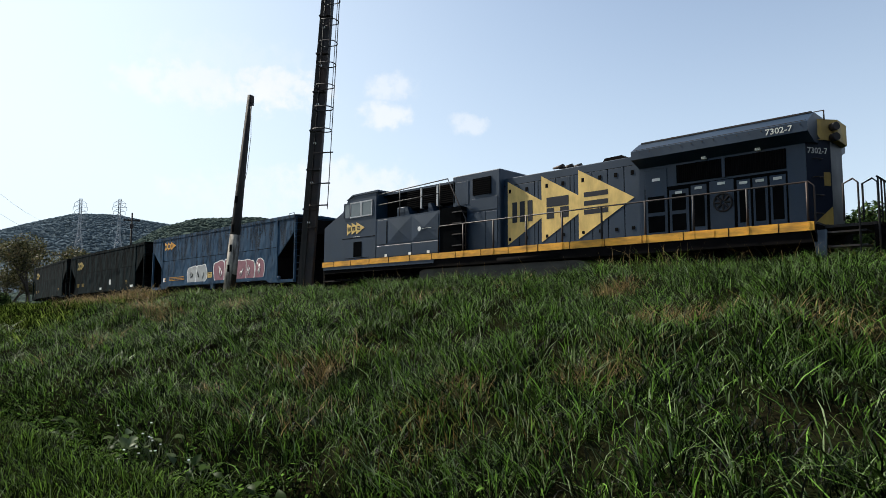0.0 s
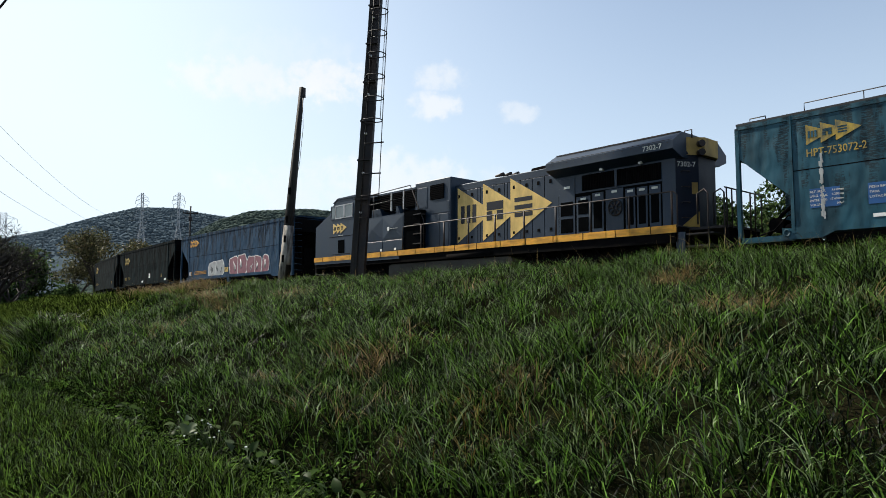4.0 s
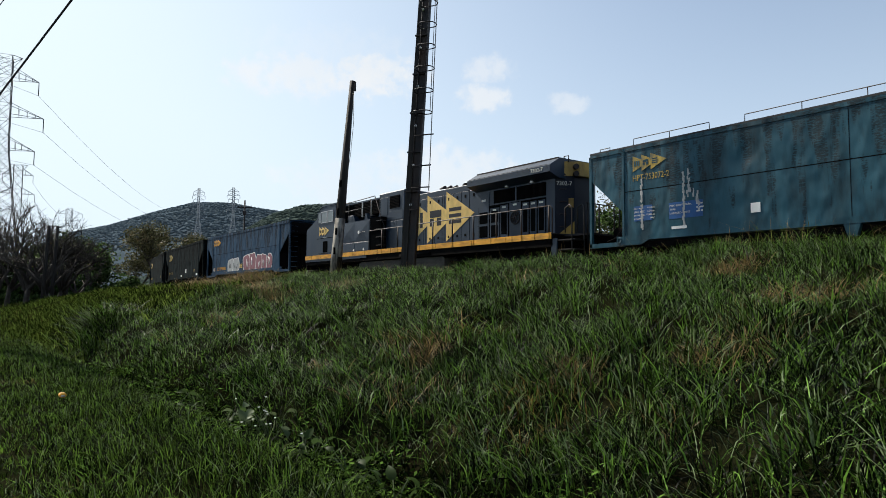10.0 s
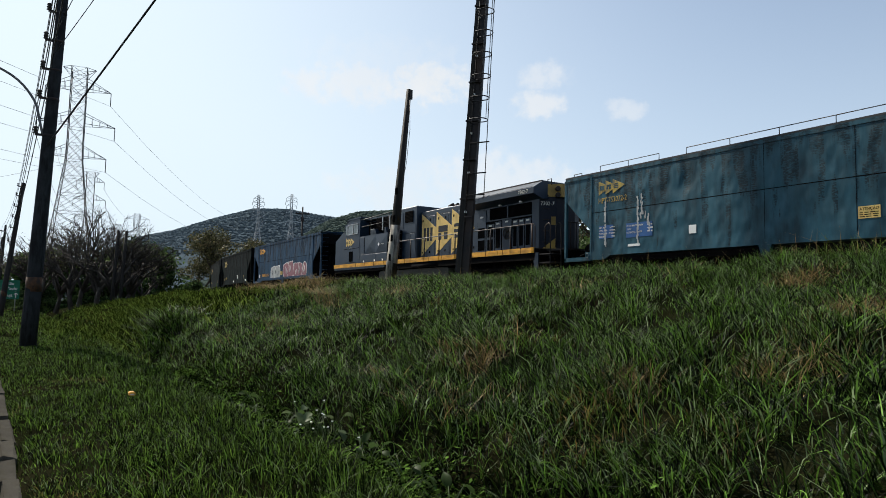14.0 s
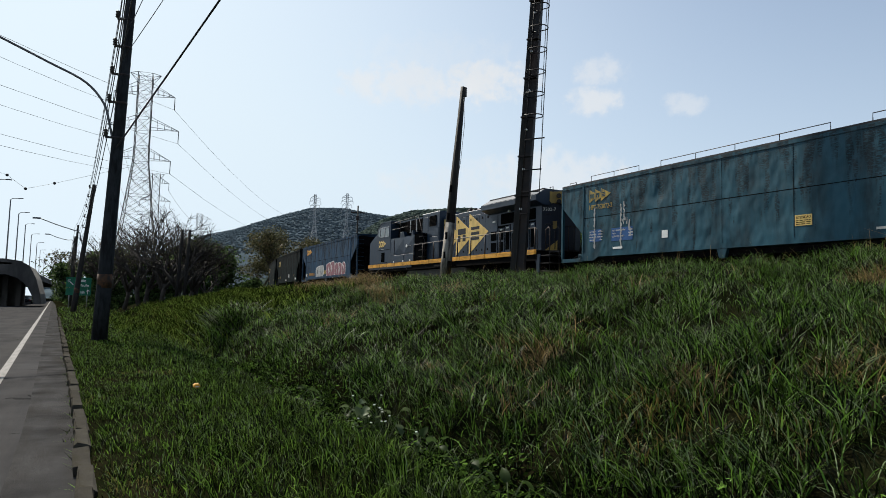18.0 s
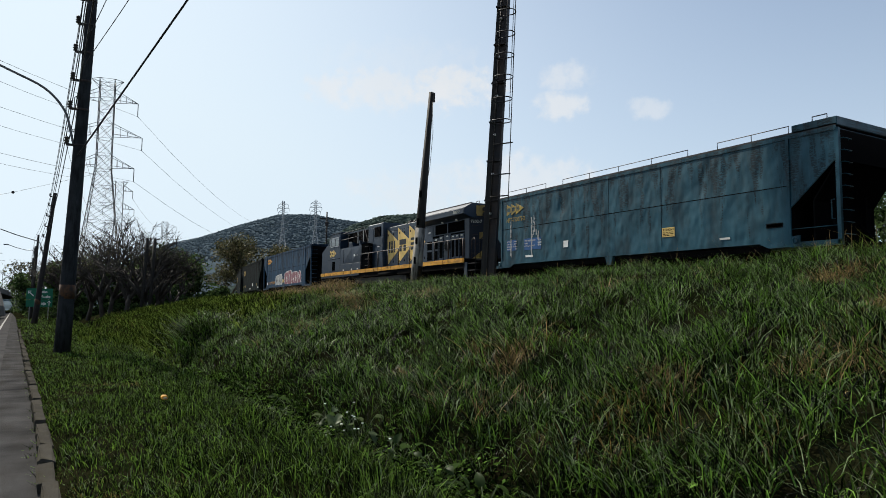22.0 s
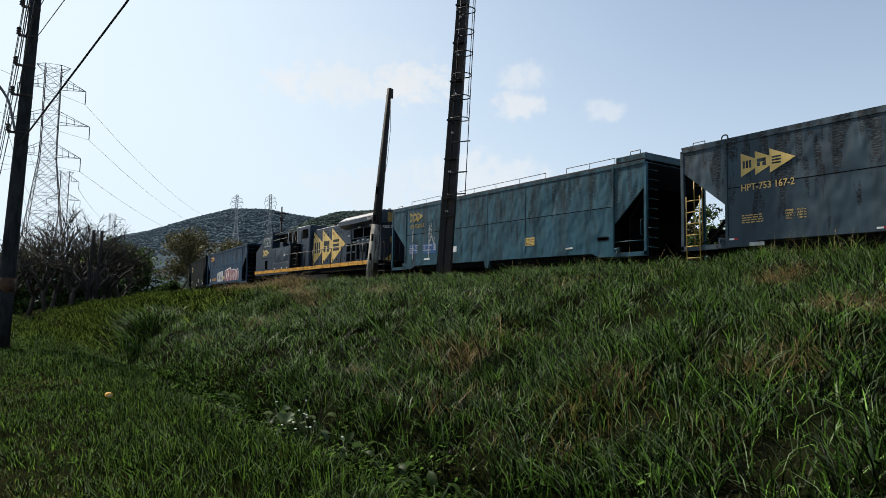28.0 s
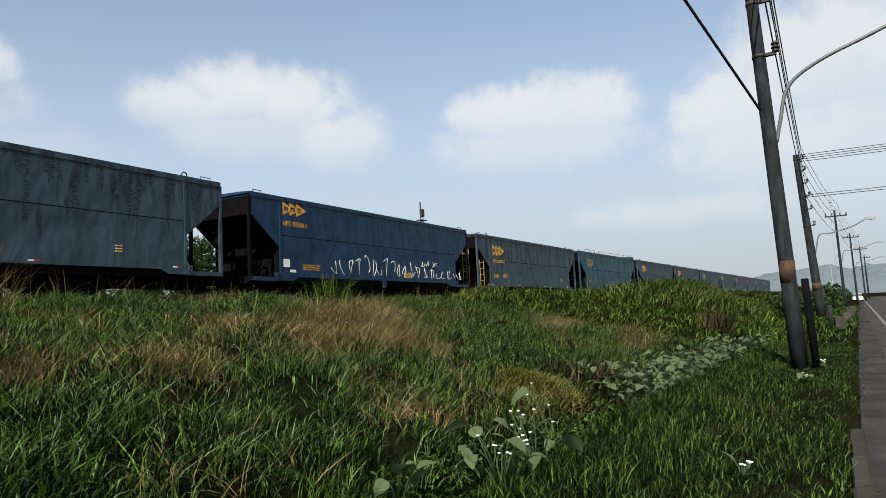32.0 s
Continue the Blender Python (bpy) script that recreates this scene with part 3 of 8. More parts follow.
def build_track():
    xs = np.arange(-160, 200.1, 2.0)
    yc = track_y(xs) + CAR_W / 2
    v, f = [], []
    prof = [(-2.2, -0.45), (-1.5, -0.14), (1.5, -0.14), (2.2, -0.45)]
    for x, y in zip(xs, yc):
        v += [(x, y + a, float(rail_z(x)) + b) for a, b in prof]
    for i in range(len(xs) - 1):
        for k in range(3):
            f.append((4 * i + k, 4 * i + 4 + k, 4 * i + 5 + k, 4 * i + 1 + k))
    tagged(new("ballast_bed", sheet("ballast_bed", v, f, M_BALLAST)), "grey-brown crushed stone ballast under the track", "ballast", kind="structure")
    for side in (-0.8, 0.8):
        bm = bmesh.new()
        prev = None
        for x, y in zip(xs, yc):
            ring = [bm.verts.new((x, y + side + a, float(rail_z(x)) + b)) for a, b in ((-0.035, 0), (0.035, 0), (0.02, -0.05), (0.07, -0.14), (-0.07, -0.14), (-0.02, -0.05))]
            if prev:
                for k in range(6):
                    bm.faces.new((prev[k], prev[(k + 1) % 6], ring[(k + 1) % 6], ring[k]))
            prev = ring
        tagged(new("rail", finish(bm, "rail", M_RAIL)), "brown steel running rail on the ballast", "rail", "rails of the track", "structure")


build_track()

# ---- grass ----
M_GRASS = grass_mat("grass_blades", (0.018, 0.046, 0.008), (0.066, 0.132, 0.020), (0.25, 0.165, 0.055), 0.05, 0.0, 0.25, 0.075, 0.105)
M_GRASS_FAR = grass_mat("far_grass_blades", (0.024, 0.058, 0.007), (0.088, 0.126, 0.024), (0.22, 0.16, 0.055), 0.08, 0.0, 0.25, 0.0, power=3.0, low=0.15, high=2.0)
M_GRASS_LOW = grass_mat("verge_blades", (0.031, 0.066, 0.011), (0.076, 0.138, 0.020), (0.24, 0.19, 0.07), 0.07, 4.0, 0.25, 0.02, 0.04)
M_STRAW = grass_mat("dry_blades", (0.25, 0.18, 0.074), (0.34, 0.25, 0.115), (0.17, 0.11, 0.045), 0.08, 7.0, 0.2, power=1.8, low=0.3, high=1.2)
M_MOSS = grass_mat("yellow_moss", (0.075, 0.09, 0.014), (0.12, 0.13, 0.022), (0.14, 0.10, 0.03), 0.15, 12.0, 0.1, power=1.6, low=0.35, high=1.2)
M_VERGE_DRY = grass_mat("dry_verge_blades", (0.026, 0.052, 0.009), (0.046, 0.086, 0.015), (0.16, 0.12, 0.045), 0.10, 14.0, 0.15)
M_DEAD = grass_mat("dead_stalks", (0.05, 0.036, 0.02), (0.09, 0.06, 0.032), (0.03, 0.022, 0.012), 0.2, 11.0, 0.1)
M_CREST = grass_mat("crest_blades", (0.036, 0.075, 0.009), (0.095, 0.145, 0.026), (0.26, 0.21, 0.09), 0.15, 9.0)


def blades(name, px, py, height, width, lean, droop, material, label, seed, kind="stuff", category="grass", rows=((0.0, 0.8), (0.55, 1.0), (1.0, 0.0))):
    """One mesh of curved tapering blades rooted at px, py."""
    rng = np.random.default_rng(seed)
    n = len(px)
    pz = ground_z(px, py) - 0.02
    a = rng.uniform(0, 2 * np.pi, n)
    ln = np.minimum(rng.gamma(2.2, lean / 2.2, n), 1.25)
    dx, dy = np.cos(a) * ln, np.sin(a) * ln - 0.10
    h = height * rng.uniform(0.55, 1.25, n)
    w = width * rng.uniform(0.6, 1.4, n)
    b = a + np.pi / 2 + rng.uniform(-0.9, 0.9, n)
    sx, sy = np.cos(b) * w / 2, np.sin(b) * w / 2
    dr = np.minimum(droop * rng.uniform(0.2, 1.6, n), np.maximum(1.25 / np.maximum(ln, 0.1) - 1, 0.0))
    pts = []
    for t, ww in rows:
        cx, cy = px + dx * h * t ** 1.6 * (1 + dr), py + dy * h * t ** 1.6 * (1 + dr)
        cz = pz + h * (t - dr * 0.55 * t ** 2.6 * (0.4 + np.minimum(ln, 1.2)))
        if ww:
            pts += [np.stack([cx - sx * ww, cy - sy * ww, cz], 1), np.stack([cx + sx * ww, cy + sy * ww, cz], 1)]
        else:
            pts.append(np.stack([cx, cy, cz], 1))
    co = np.stack(pts, 1).reshape(-1, 3)
    m = len(rows) - 2
    nv, nl = 2 * m + 3, 4 * m + 3
    base = (np.arange(n) * nv)[:, None]
    quads = [base + np.array([[2 * k, 2 * k + 1, 2 * k + 3, 2 * k + 2]]) for k in range(m)]
    loops = np.concatenate(quads + [base + np.array([[2 * m, 2 * m + 1, 2 * m + 2]])], 1).ravel()
    starts = (np.arange(n)[:, None] * nl + np.array([[4 * k for k in range(m + 1)]])).ravel()
    me = bpy.data.meshes.new(name)
    me.vertices.add(nv * n), me.loops.add(nl * n), me.polygons.add((m + 1) * n)
    me.vertices.foreach_set("co", co.astype(np.float32).ravel())
    me.loops.foreach_set("vertex_index", loops.astype(np.int32))
    me.polygons.foreach_set("loop_start", starts.astype(np.int32))
    me.update(calc_edges=True)
    me.materials.append(material)
    return tagged(new(name, me), label, category, kind=kind)


ARCHED = ((0.0, 0.8), (0.45, 1.0), (0.8, 0.7), (1.0, 0.0))


def scatter(n, x0, x1, y0, y1, seed, tuft=0.0):
    rng = np.random.default_rng(seed)
    if tuft:
        m = max(1, n // 22)
        cx, cy = rng.uniform(x0, x1, m), rng.uniform(y0, y1, m)
        k = rng.integers(0, m, n)
        r = tuft * rng.uniform(0.5, 1.5, m)[k]
        return cx[k] + rng.normal(0, 1, n) * r, cy[k] + rng.normal(0, 1, n) * r
    return rng.uniform(x0, x1, n), rng.uniform(y0, y1, n)


def keep(px, py, test):
    m = test(px, py)
    return px[m], py[m]


def in_sight(px, py):
    """Leaves out what lies on the road or the track."""
    return (py > kerb_y(px) + 0.05 - 0.16 * smooth(10, 12, px)) & (py < track_y(px) - 0.6) & (np.hypot(px - 0.3, py) > 0.45) & (((px - 12.6) / 1.5) ** 2 + ((py - 4.9) / 0.55) ** 2 > 1)


def bank_height(px, py):
    h = 0.22 + 0.06 * vnoise(px, py, 3.0, 21) + 0.15 * vnoise(px, py, 0.7, 22) + 0.07 * vnoise(px, py, 0.3, 23)
    return np.clip(h, 0.07, 0.55)


def on_bank(px, py):
    return in_sight(px, py) & (py > ditch_y(px) + 0.25)


def on_verge(px, py):
    return in_sight(px, py) & (py < ditch_y(px) - 0.15)


def clumped(px, py):
    """Thins the growth between the tufts of the bank."""
    thin = smooth(-0.02, -0.30, vnoise(px, py, 0.42, 24)) * (1 - 0.5 * smooth(8, 13, py))
    return on_bank(px, py) & (np.random.default_rng(25).uniform(0, 1, len(px)) > 0.8 * thin)


def build_grass():
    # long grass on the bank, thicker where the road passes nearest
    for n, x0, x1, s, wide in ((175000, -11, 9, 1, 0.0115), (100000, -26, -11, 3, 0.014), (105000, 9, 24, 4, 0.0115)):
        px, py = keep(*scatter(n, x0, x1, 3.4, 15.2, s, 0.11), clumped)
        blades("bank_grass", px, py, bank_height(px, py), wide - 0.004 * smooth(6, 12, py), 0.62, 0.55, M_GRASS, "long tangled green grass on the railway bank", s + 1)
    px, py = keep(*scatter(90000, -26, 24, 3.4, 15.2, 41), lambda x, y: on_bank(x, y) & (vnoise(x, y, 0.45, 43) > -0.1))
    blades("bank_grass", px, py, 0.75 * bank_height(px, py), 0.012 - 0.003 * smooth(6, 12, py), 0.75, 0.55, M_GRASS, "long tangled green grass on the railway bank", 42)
    for x0, x1, s, m in ((-75, -26, 5, 45000), (24, 80, 6, 70000), (80, 190, 7, 12000)):
        px, py = keep(*scatter(m, x0, x1, 1.5, 16, s, 0.2), in_sight)
        blades("bank_grass", px, py, 1.25 * bank_height(px, py), 0.030 if s < 7 else 0.09, 0.6, 0.8, M_GRASS_FAR, "long tangled green grass on the railway bank", s + 10)
    # tussocks of longer arching blades
    rng = np.random.default_rng(61)
    m, per = 980, 54
    cx, cy = rng.uniform(-26, 24, m), rng.uniform(4.4, 14.6, m)
    k = np.repeat(np.arange(m), per)
    px, py = keep(cx[k] + rng.normal(0, 0.09, m * per), cy[k] + rng.normal(0, 0.09, m * per), on_bank)
    blades("tussock_grass", px, py, 0.37 - 0.05 * smooth(6, 12, py), 0.0118 - 0.0025 * smooth(6, 12, py), 0.7, 0.8, M_GRASS, "arching tussocks of long grass on the bank", 62, rows=ARCHED)
    # short fine grass on the verge
    for n, x0, x1, s in ((110000, -14, 9, 31), (60000, -34, -14, 32), (60000, 9, 26, 33)):
        px, py = keep(*scatter(n, x0, x1, -1.5, 4.0, s, 0.15), on_verge)
        inner = smooth(0.9, 2.6, py - kerb_y(px))
        h = (0.10 + 0.05 * vnoise(px, py, 1.4, 33) + 0.05 * vnoise(px, py, 0.5, 34) + 0.13 * inner) * (0.45 + 0.55 * smooth(1.5, 3.5, np.hypot(px, py)))
        for m, k, material, q in ((px < 3, 1.0, M_GRASS_LOW, 34), (px >= 3, 0.9, M_VERGE_DRY, 37)):
            if m.any():
                blades("verge_grass", px[m], py[m], k * np.clip(h[m], 0.04, 0.5), 0.0085, 0.5, 0.5, material, "short trodden green grass on the road verge", q + s)
    for x0, x1, s in ((-110, -34, 35), (26, 90, 36)):
        px, py = keep(*scatter(26000, x0, x1, -5, 4.5, s, 0.2), in_sight)
        blades("verge_grass", px, py, 0.22 + 0.06 * vnoise(px, py, 3, 3), 0.022, 0.6, 0.6, M_GRASS_LOW, "short trodden green grass on the road verge", s + 10)
    # tufts that lean over the kerb and root in the gutter
    rng = np.random.default_rng(71)
    m, per = 150, 26
    cx = rng.uniform(-22, 9, m)
    cy = kerb_y(cx) + rng.normal(0.06, 0.07, m)
    k = np.repeat(np.arange(m), per)
    px, py = cx[k] + rng.normal(0, 0.06, m * per), cy[k] + rng.normal(0, 0.035, m * per)
    far = np.hypot(px, py) > 1.2
    blades("kerb_tufts", px[far], py[far], np.full(far.sum(), 0.13), 0.007, 0.7, 0.6, M_GRASS_LOW, "tufts of grass leaning over the kerb", 72)
    # shaggy fringe along the shoulder of the bank
    rng = np.random.default_rng(51)
    n = 42000
    px = rng.uniform(-70, 60, n)
    py = track_y(px) - rng.uniform(1.6, 4.4, n)
    blades("shoulder_grass", px, py, np.clip(0.30 + 0.2 * vnoise(px, py, 2.2, 52) + 0.12 * vnoise(px, py, 0.7, 53), 0.12, 0.9), 0.012, 0.55, 0.6, M_CREST, "shaggy seeding grass along the shoulder of the bank", 54)


build_grass()

# ---- train ----
ADVANCE = [(0, 0.0), (2, 2.65), (4, 5.14), (6, 7.55), (8, 9.82), (10, 11.95), (12, 13.93), (14, 15.89), (16, 17.73), (18, 19.47), (20, 21.19),
           (22, 22.92), (24, 24.42), (26, 25.93), (28, 27.42), (30, 28.87), (32, 30.72)]


def advance(t):
    return float(np.interp(t, [a for a, _ in ADVANCE], [b for _, b in ADVANCE]))


TRAIN, WHEELS = [], []


def dented(bm, x0, x1, z0, z1, y, nx, nz, depth, seed, slope=None):
    """A thin pressed side sheet with shallow dents, its face towards -y."""
    rng = random.Random(seed)
    bumps = [(rng.uniform(x0, x1), rng.uniform(z0, z1), rng.uniform(0.16, 0.42), rng.uniform(0.22, 0.6), rng.uniform(-1.3, 0.25)) for _ in range(int((x1 - x0) * (z1 - z0) * 1.9))]
    grid = []
    for j in range(nz + 1):
        row = []
        for i in range(nx + 1):
            x, z = x0 + (x1 - x0) * i / nx, z0 + (z1 - z0) * j / nz
            edge = min(1, 6 * min(i / nx, 1 - i / nx), 3 * min(j / nz, 1 - j / nz))
            d = sum(k * math.exp(-((x - a) / wa) ** 2 - ((z - b) / wb) ** 2) for a, b, wa, wb, k in bumps)
            row.append(bm.verts.new((x, y - depth * d * edge, z)))
        grid.append(row)
    for j in range(nz):
        for i in range(nx):
            bm.faces.new((grid[j][i], grid[j][i + 1], grid[j + 1][i + 1], grid[j + 1][i])).smooth = True
    return bm


L_CAR = 15.95


def lettering(words, x, z, height, material, parent, y=-0.012, width=None, name="lettering", label=""):
    """Flat letters on a side that faces -y; x, z is their lower left corner."""
    cu = bpy.data.curves.new(name, "FONT")
    cu.body, cu.size, cu.extrude = words, height / 0.72, 0.002
    cu.resolution_u, cu.offset = 2, 0.012 * height
    ob = bpy.data.objects.new(name, cu)
    me = bpy.data.meshes.new_from_object(ob)
    bpy.data.objects.remove(ob)
    n = len(me.vertices)
    co = np.empty(n * 3, np.float32)
    me.vertices.foreach_get("co", co)
    co = co.reshape(-1, 3)
    k = width / max(1e-6, co[:, 0].max() - co[:, 0].min()) if width else 1.0
    out = np.stack([x + (co[:, 0] - co[:, 0].min()) * k, y - co[:, 2], z + co[:, 1]], 1)
    me.vertices.foreach_set("co", out.astype(np.float32).ravel())
    me.update()
    me.materials.clear()
    me.materials.append(material)
    return part(name, me, material, parent, label)


def bars(x, z, w, h, rows, material, parent, y=-0.012, seed=0, label="block of small unreadable lettering"):
    """Lines of lettering too small to read."""
    rng, bm = random.Random(seed), bmesh.new()
    step = h / rows
    for r in range(rows):
        a = x
        zz = z + h - step * (r + 0.8)
        while a < x + w * 0.97:
            ln = min(rng.uniform(0.05, 0.16), x + w - a)
            box(bm, a, a + ln, y, y + 0.01, zz, zz + step * 0.40)
            a += ln + rng.uniform(0.02, 0.05)
    return tagged(part("lettering", bm, material, parent), label, kind="stuff")


def arrow_mark(x, z, h, w, step, parent, y=-0.010, ink=None, paint=None, name="emblem"):
    """Three triangles in a row, each behind the next, with a dark block on each."""
    ink, paint = ink or M_INK, paint or M_YELLOW
    bm = bmesh.new()
    for k in range(3):
        a = x + k * step
        prism(bm, [(a, z), (a + w, z + h / 2), (a, z + h)], y - 0.0015 * k, y - 0.0015 * k + 0.012)
    em = part(name, bm, paint, parent, "row of three yellow arrowheads")
    for k in range(3):
        a, b = x + k * step + step * 0.14, z + h * 0.34
        bw, bh = step * 0.60, h * 0.32
        bm = bmesh.new()
        yy = y - 0.0055
        if k == 0:
            for q in (0.0, 0.38, 0.76):
                box(bm, a + q * bw, a + (q + 0.24) * bw, yy, yy + 0.006, b, b + bh)
        elif k == 1:
            box(bm, a, a + bw, yy, yy + 0.006, b + 0.55 * bh, b + bh)
            box(bm, a, a + 0.34 * bw, yy, yy + 0.006, b, b + 0.50 * bh)
            box(bm, a + 0.62 * bw, a + bw, yy, yy + 0.006, b, b + 0.50 * bh)
        else:
            for q in (0.0, 0.39, 0.78):
                box(bm, a, a + bw, yy, yy + 0.006, b + q * bh, b + (q + 0.22) * bh)
        part("block", bm, ink, em, "dark plain block on the emblem")
    return em


def wheel_mesh(r):
    bm = bmesh.new()
    for y in (0.0, 1.6):
        s = 1 if y == 0 else -1
        prof = [(0.09, -0.06), (0.16, -0.02), (r - 0.1, -0.01), (r - 0.09, -0.05), (r, -0.05), (r, 0.05), (r + 0.028, 0.06), (r + 0.028, 0.09), (r - 0.09, 0.09), (r - 0.1, 0.03), (0.16, 0.03)]
        rings = []
        for k in range(20):
            a = 2 * math.pi * k / 20
            rings.append([bm.verts.new((p * math.cos(a), y + s * q, p * math.sin(a))) for p, q in prof])
        for k in range(20):
            A, B = rings[k], rings[(k + 1) % 20]
            for i in range(len(prof) - 1):
                bm.faces.new((A[i], A[i + 1], B[i + 1], B[i]))
    rod(bm, (0, -0.1, 0), (0, 1.7, 0), 0.09, sides=10)
    for k in range(4):
        a = math.pi / 2 * k
        rod(bm, (0.24 * math.cos(a), -0.03, 0.24 * math.sin(a)), (0.24 * math.cos(a), -0.015, 0.24 * math.sin(a)), 0.035, sides=6)
    return finish(bm, "wheelset", M_RAIL)


WHEEL_WAGON, WHEEL_LOCO = wheel_mesh(0.42), wheel_mesh(0.50)


def wheelset(x, r, me, parent):
    ob = part("wheelset", me, None, parent, "brown steel wheels on an axle")
    ob.matrix_basis = pose(x, 0.75, r)
    WHEELS.append((ob, x, r))
    return ob


def bogie(xc, parent):
    """A two-axle freight bogie."""
    for y in (0.42, 2.48):
        bm = bmesh.new()
        prism(bm, [(xc - 1.2, 0.34), (xc - 1.2, 0.56), (xc - 0.62, 0.68), (xc + 0.62, 0.68), (xc + 1.2, 0.56), (xc + 1.2, 0.34), (xc + 0.98, 0.30), (xc + 0.5, 0.22), (xc - 0.5, 0.22), (xc - 0.98, 0.30)], y, y + 0.16)
        part("side_frame", bm, M_BLACK, parent, "rusty black cast bogie side frame")
        bm = bmesh.new()
        for k in (-0.2, 0, 0.2):
            for j in range(5):
                rod(bm, (xc + k, y - 0.03, 0.30 + j * 0.06), (xc + k, y - 0.03, 0.34 + j * 0.06), 0.075, sides=8)
        part("spring", bm, M_RAIL, parent, "coil springs of the bogie")
    part("bolster", mesh_of(box, xc - 0.2, xc + 0.2, 0.5, 2.6, 0.45, 0.75), M_BLACK, parent)
    for k in (-0.88, 0.88):
        wheelset(xc + k, 0.42, WHEEL_WAGON, parent)


def ladder(x, w, z0, z1, rungs, y, material, parent, label, r=0.018):
    bm = bmesh.new()
    for a in (x, x + w):
        rod(bm, (a, y, z0), (a, y, z1), r, sides=6)
    for k in range(rungs):
        z = z0 + (z1 - z0) * (k + 0.6) / rungs
        rod(bm, (x, y, z), (x + w, y, z), r * 0.9, sides=6)
    return part("ladder", bm, material, parent, label)


def hopper_wagon(u, label, paint, ink, style, seed):
    """A covered bogie hopper wagon; u is its near left end along the train."""
    L = style.get("length", L_CAR)
    cut, hi, lo = style.get("slope", (1.5, 3.66, 2.5))
    t = thing("hopper_wagon", pose(u, TRACK_Y, RAIL_Z), label, "hopper wagon", "wagons of the train")
    TRAIN.append((t, u, L))
    # body with sloping hopper ends
    ol = [(cut, 1.46), (cut, lo), (0.06, hi), (0.06, 4.30), (0.30, 4.40), (L - 0.30, 4.40), (L - 0.06, 4.30), (L - 0.06, hi), (L - cut, lo), (L - cut, 1.46)]
    part("body", mesh_of(prism, ol, 0.07, CAR_W - 0.034), paint, t, "welded steel hopper body with sloping ends")
    gable = style.get("gable", 4.48)
    roof = bmesh.new()
    sec = [(-0.0, 4.36), (0.0, 4.415), (0.55, gable - 0.03), (1.55, gable), (2.55, gable - 0.03), (3.1, 4.415), (3.1, 4.36)]
    a = [roof.verts.new((0.04, y, z)) for y, z in sec]
    b = [roof.verts.new((L - 0.04, y, z)) for y, z in sec]
    roof.faces.new(a), roof.faces.new(list(reversed(b)))
    for i in range(len(sec)):
        j = (i + 1) % len(sec)
        roof.faces.new((a[j], a[i], b[i], b[j]))
    part("roof", roof, M_ROOF if style.get("rail") else paint, t)
    # pressed side sheets in two rows
    cols = [cut + 0.06, 7.98, L - cut - 0.06]
    for r, (z0, z1) in enumerate(((1.60, 2.96), (2.985, 4.24))):
        for c in range(2):
            bm = bmesh.new()
            dented(bm, cols[c] + 0.008, cols[c + 1] - 0.008, z0, z1, 0.004, 52, 12, style.get("dent", 0.016), seed * 50 + r * 7 + c)
            part("side_panel", bm, paint, t)
    part("seam", mesh_of(box, 7.974, 7.988, 0.001, 0.05, 1.60, 4.25), M_BLACK, t, "dark upright weld seam")
    part("seam", mesh_of(box, cut + 0.06, L - cut - 0.06, 0.001, 0.05, 2.964, 2.981), M_BLACK, t, "dark level weld seam")
    for s, x in ((1, 0.0), (-1, L)):
        part("end_panel", mesh_of(prism, [(x + s * cut, 1.46), (x + s * cut, 4.36), (x + s * 0.06, 4.30), (x + s * 0.06, hi), (x + s * cut, lo)], 0.012, 0.075), paint, t)
    # frame of the side: posts, chords, sill
    for x in (cut - 0.02, L - cut - 0.06):
        part("side_post", mesh_of(box, x, x + 0.08, -0.02, 0.036, 1.46, 4.36), paint, t)
    part("top_chord", mesh_of(box, 0.06, L - 0.06, -0.012, 0.036, 4.25, 4.36), paint, t)
    part("side_sill", mesh_of(box, cut, L - cut, -0.016, 0.05, 1.44, 1.60), paint, t)
    for s, x in ((1, cut - 0.25), (-1, L - cut + 0.25)):
        part("gusset", mesh_of(prism, [(x, 1.30), (x, 1.60), (x + s * 1.25, 1.46), (x + s * 0.9, 1.30)], -0.014, 0.06), paint, t)
        ring = [(x + s * 0.12 + 0.065 * math.cos(q), -0.024, 1.47 + 0.08 * math.sin(q)) for q in (2 * math.pi * k / 12 for k in range(13))]
        bm = mesh_of(tube, ring, 0.022, 5)
        part("jacking_eye", bm, paint, t)
    # end frames
    for s, x in ((1, 0.0), (-1, L)):
        x0, x1 = (x, x + 0.10) if s > 0 else (x - 0.10, x)
        for y in (0.0, CAR_W - 0.1):
            # black posts paint the shade of the gap on one wagon
            part("end_post", mesh_of(box, x0, x1, y, y + 0.1, 1.30, 4.30), M_BLACK if style.get("shaded_ends") else paint, t)
        for y in (0.0, CAR_W - 0.12):
            part("end_sill", mesh_of(box, min(x, x + s * cut), max(x, x + s * cut), y, y + 0.12, 1.28, 1.42), paint, t)
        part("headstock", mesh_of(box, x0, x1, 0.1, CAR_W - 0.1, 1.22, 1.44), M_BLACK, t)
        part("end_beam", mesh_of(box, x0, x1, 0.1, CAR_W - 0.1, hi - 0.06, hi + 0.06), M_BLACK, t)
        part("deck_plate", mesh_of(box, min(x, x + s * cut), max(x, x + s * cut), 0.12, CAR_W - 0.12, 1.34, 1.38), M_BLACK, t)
        part("coupler", mesh_of(box, min(x - s * 0.62, x), max(x - s * 0.62, x), 1.40, 1.70, 0.78, 1.06, 0.04), M_BLACK, t)
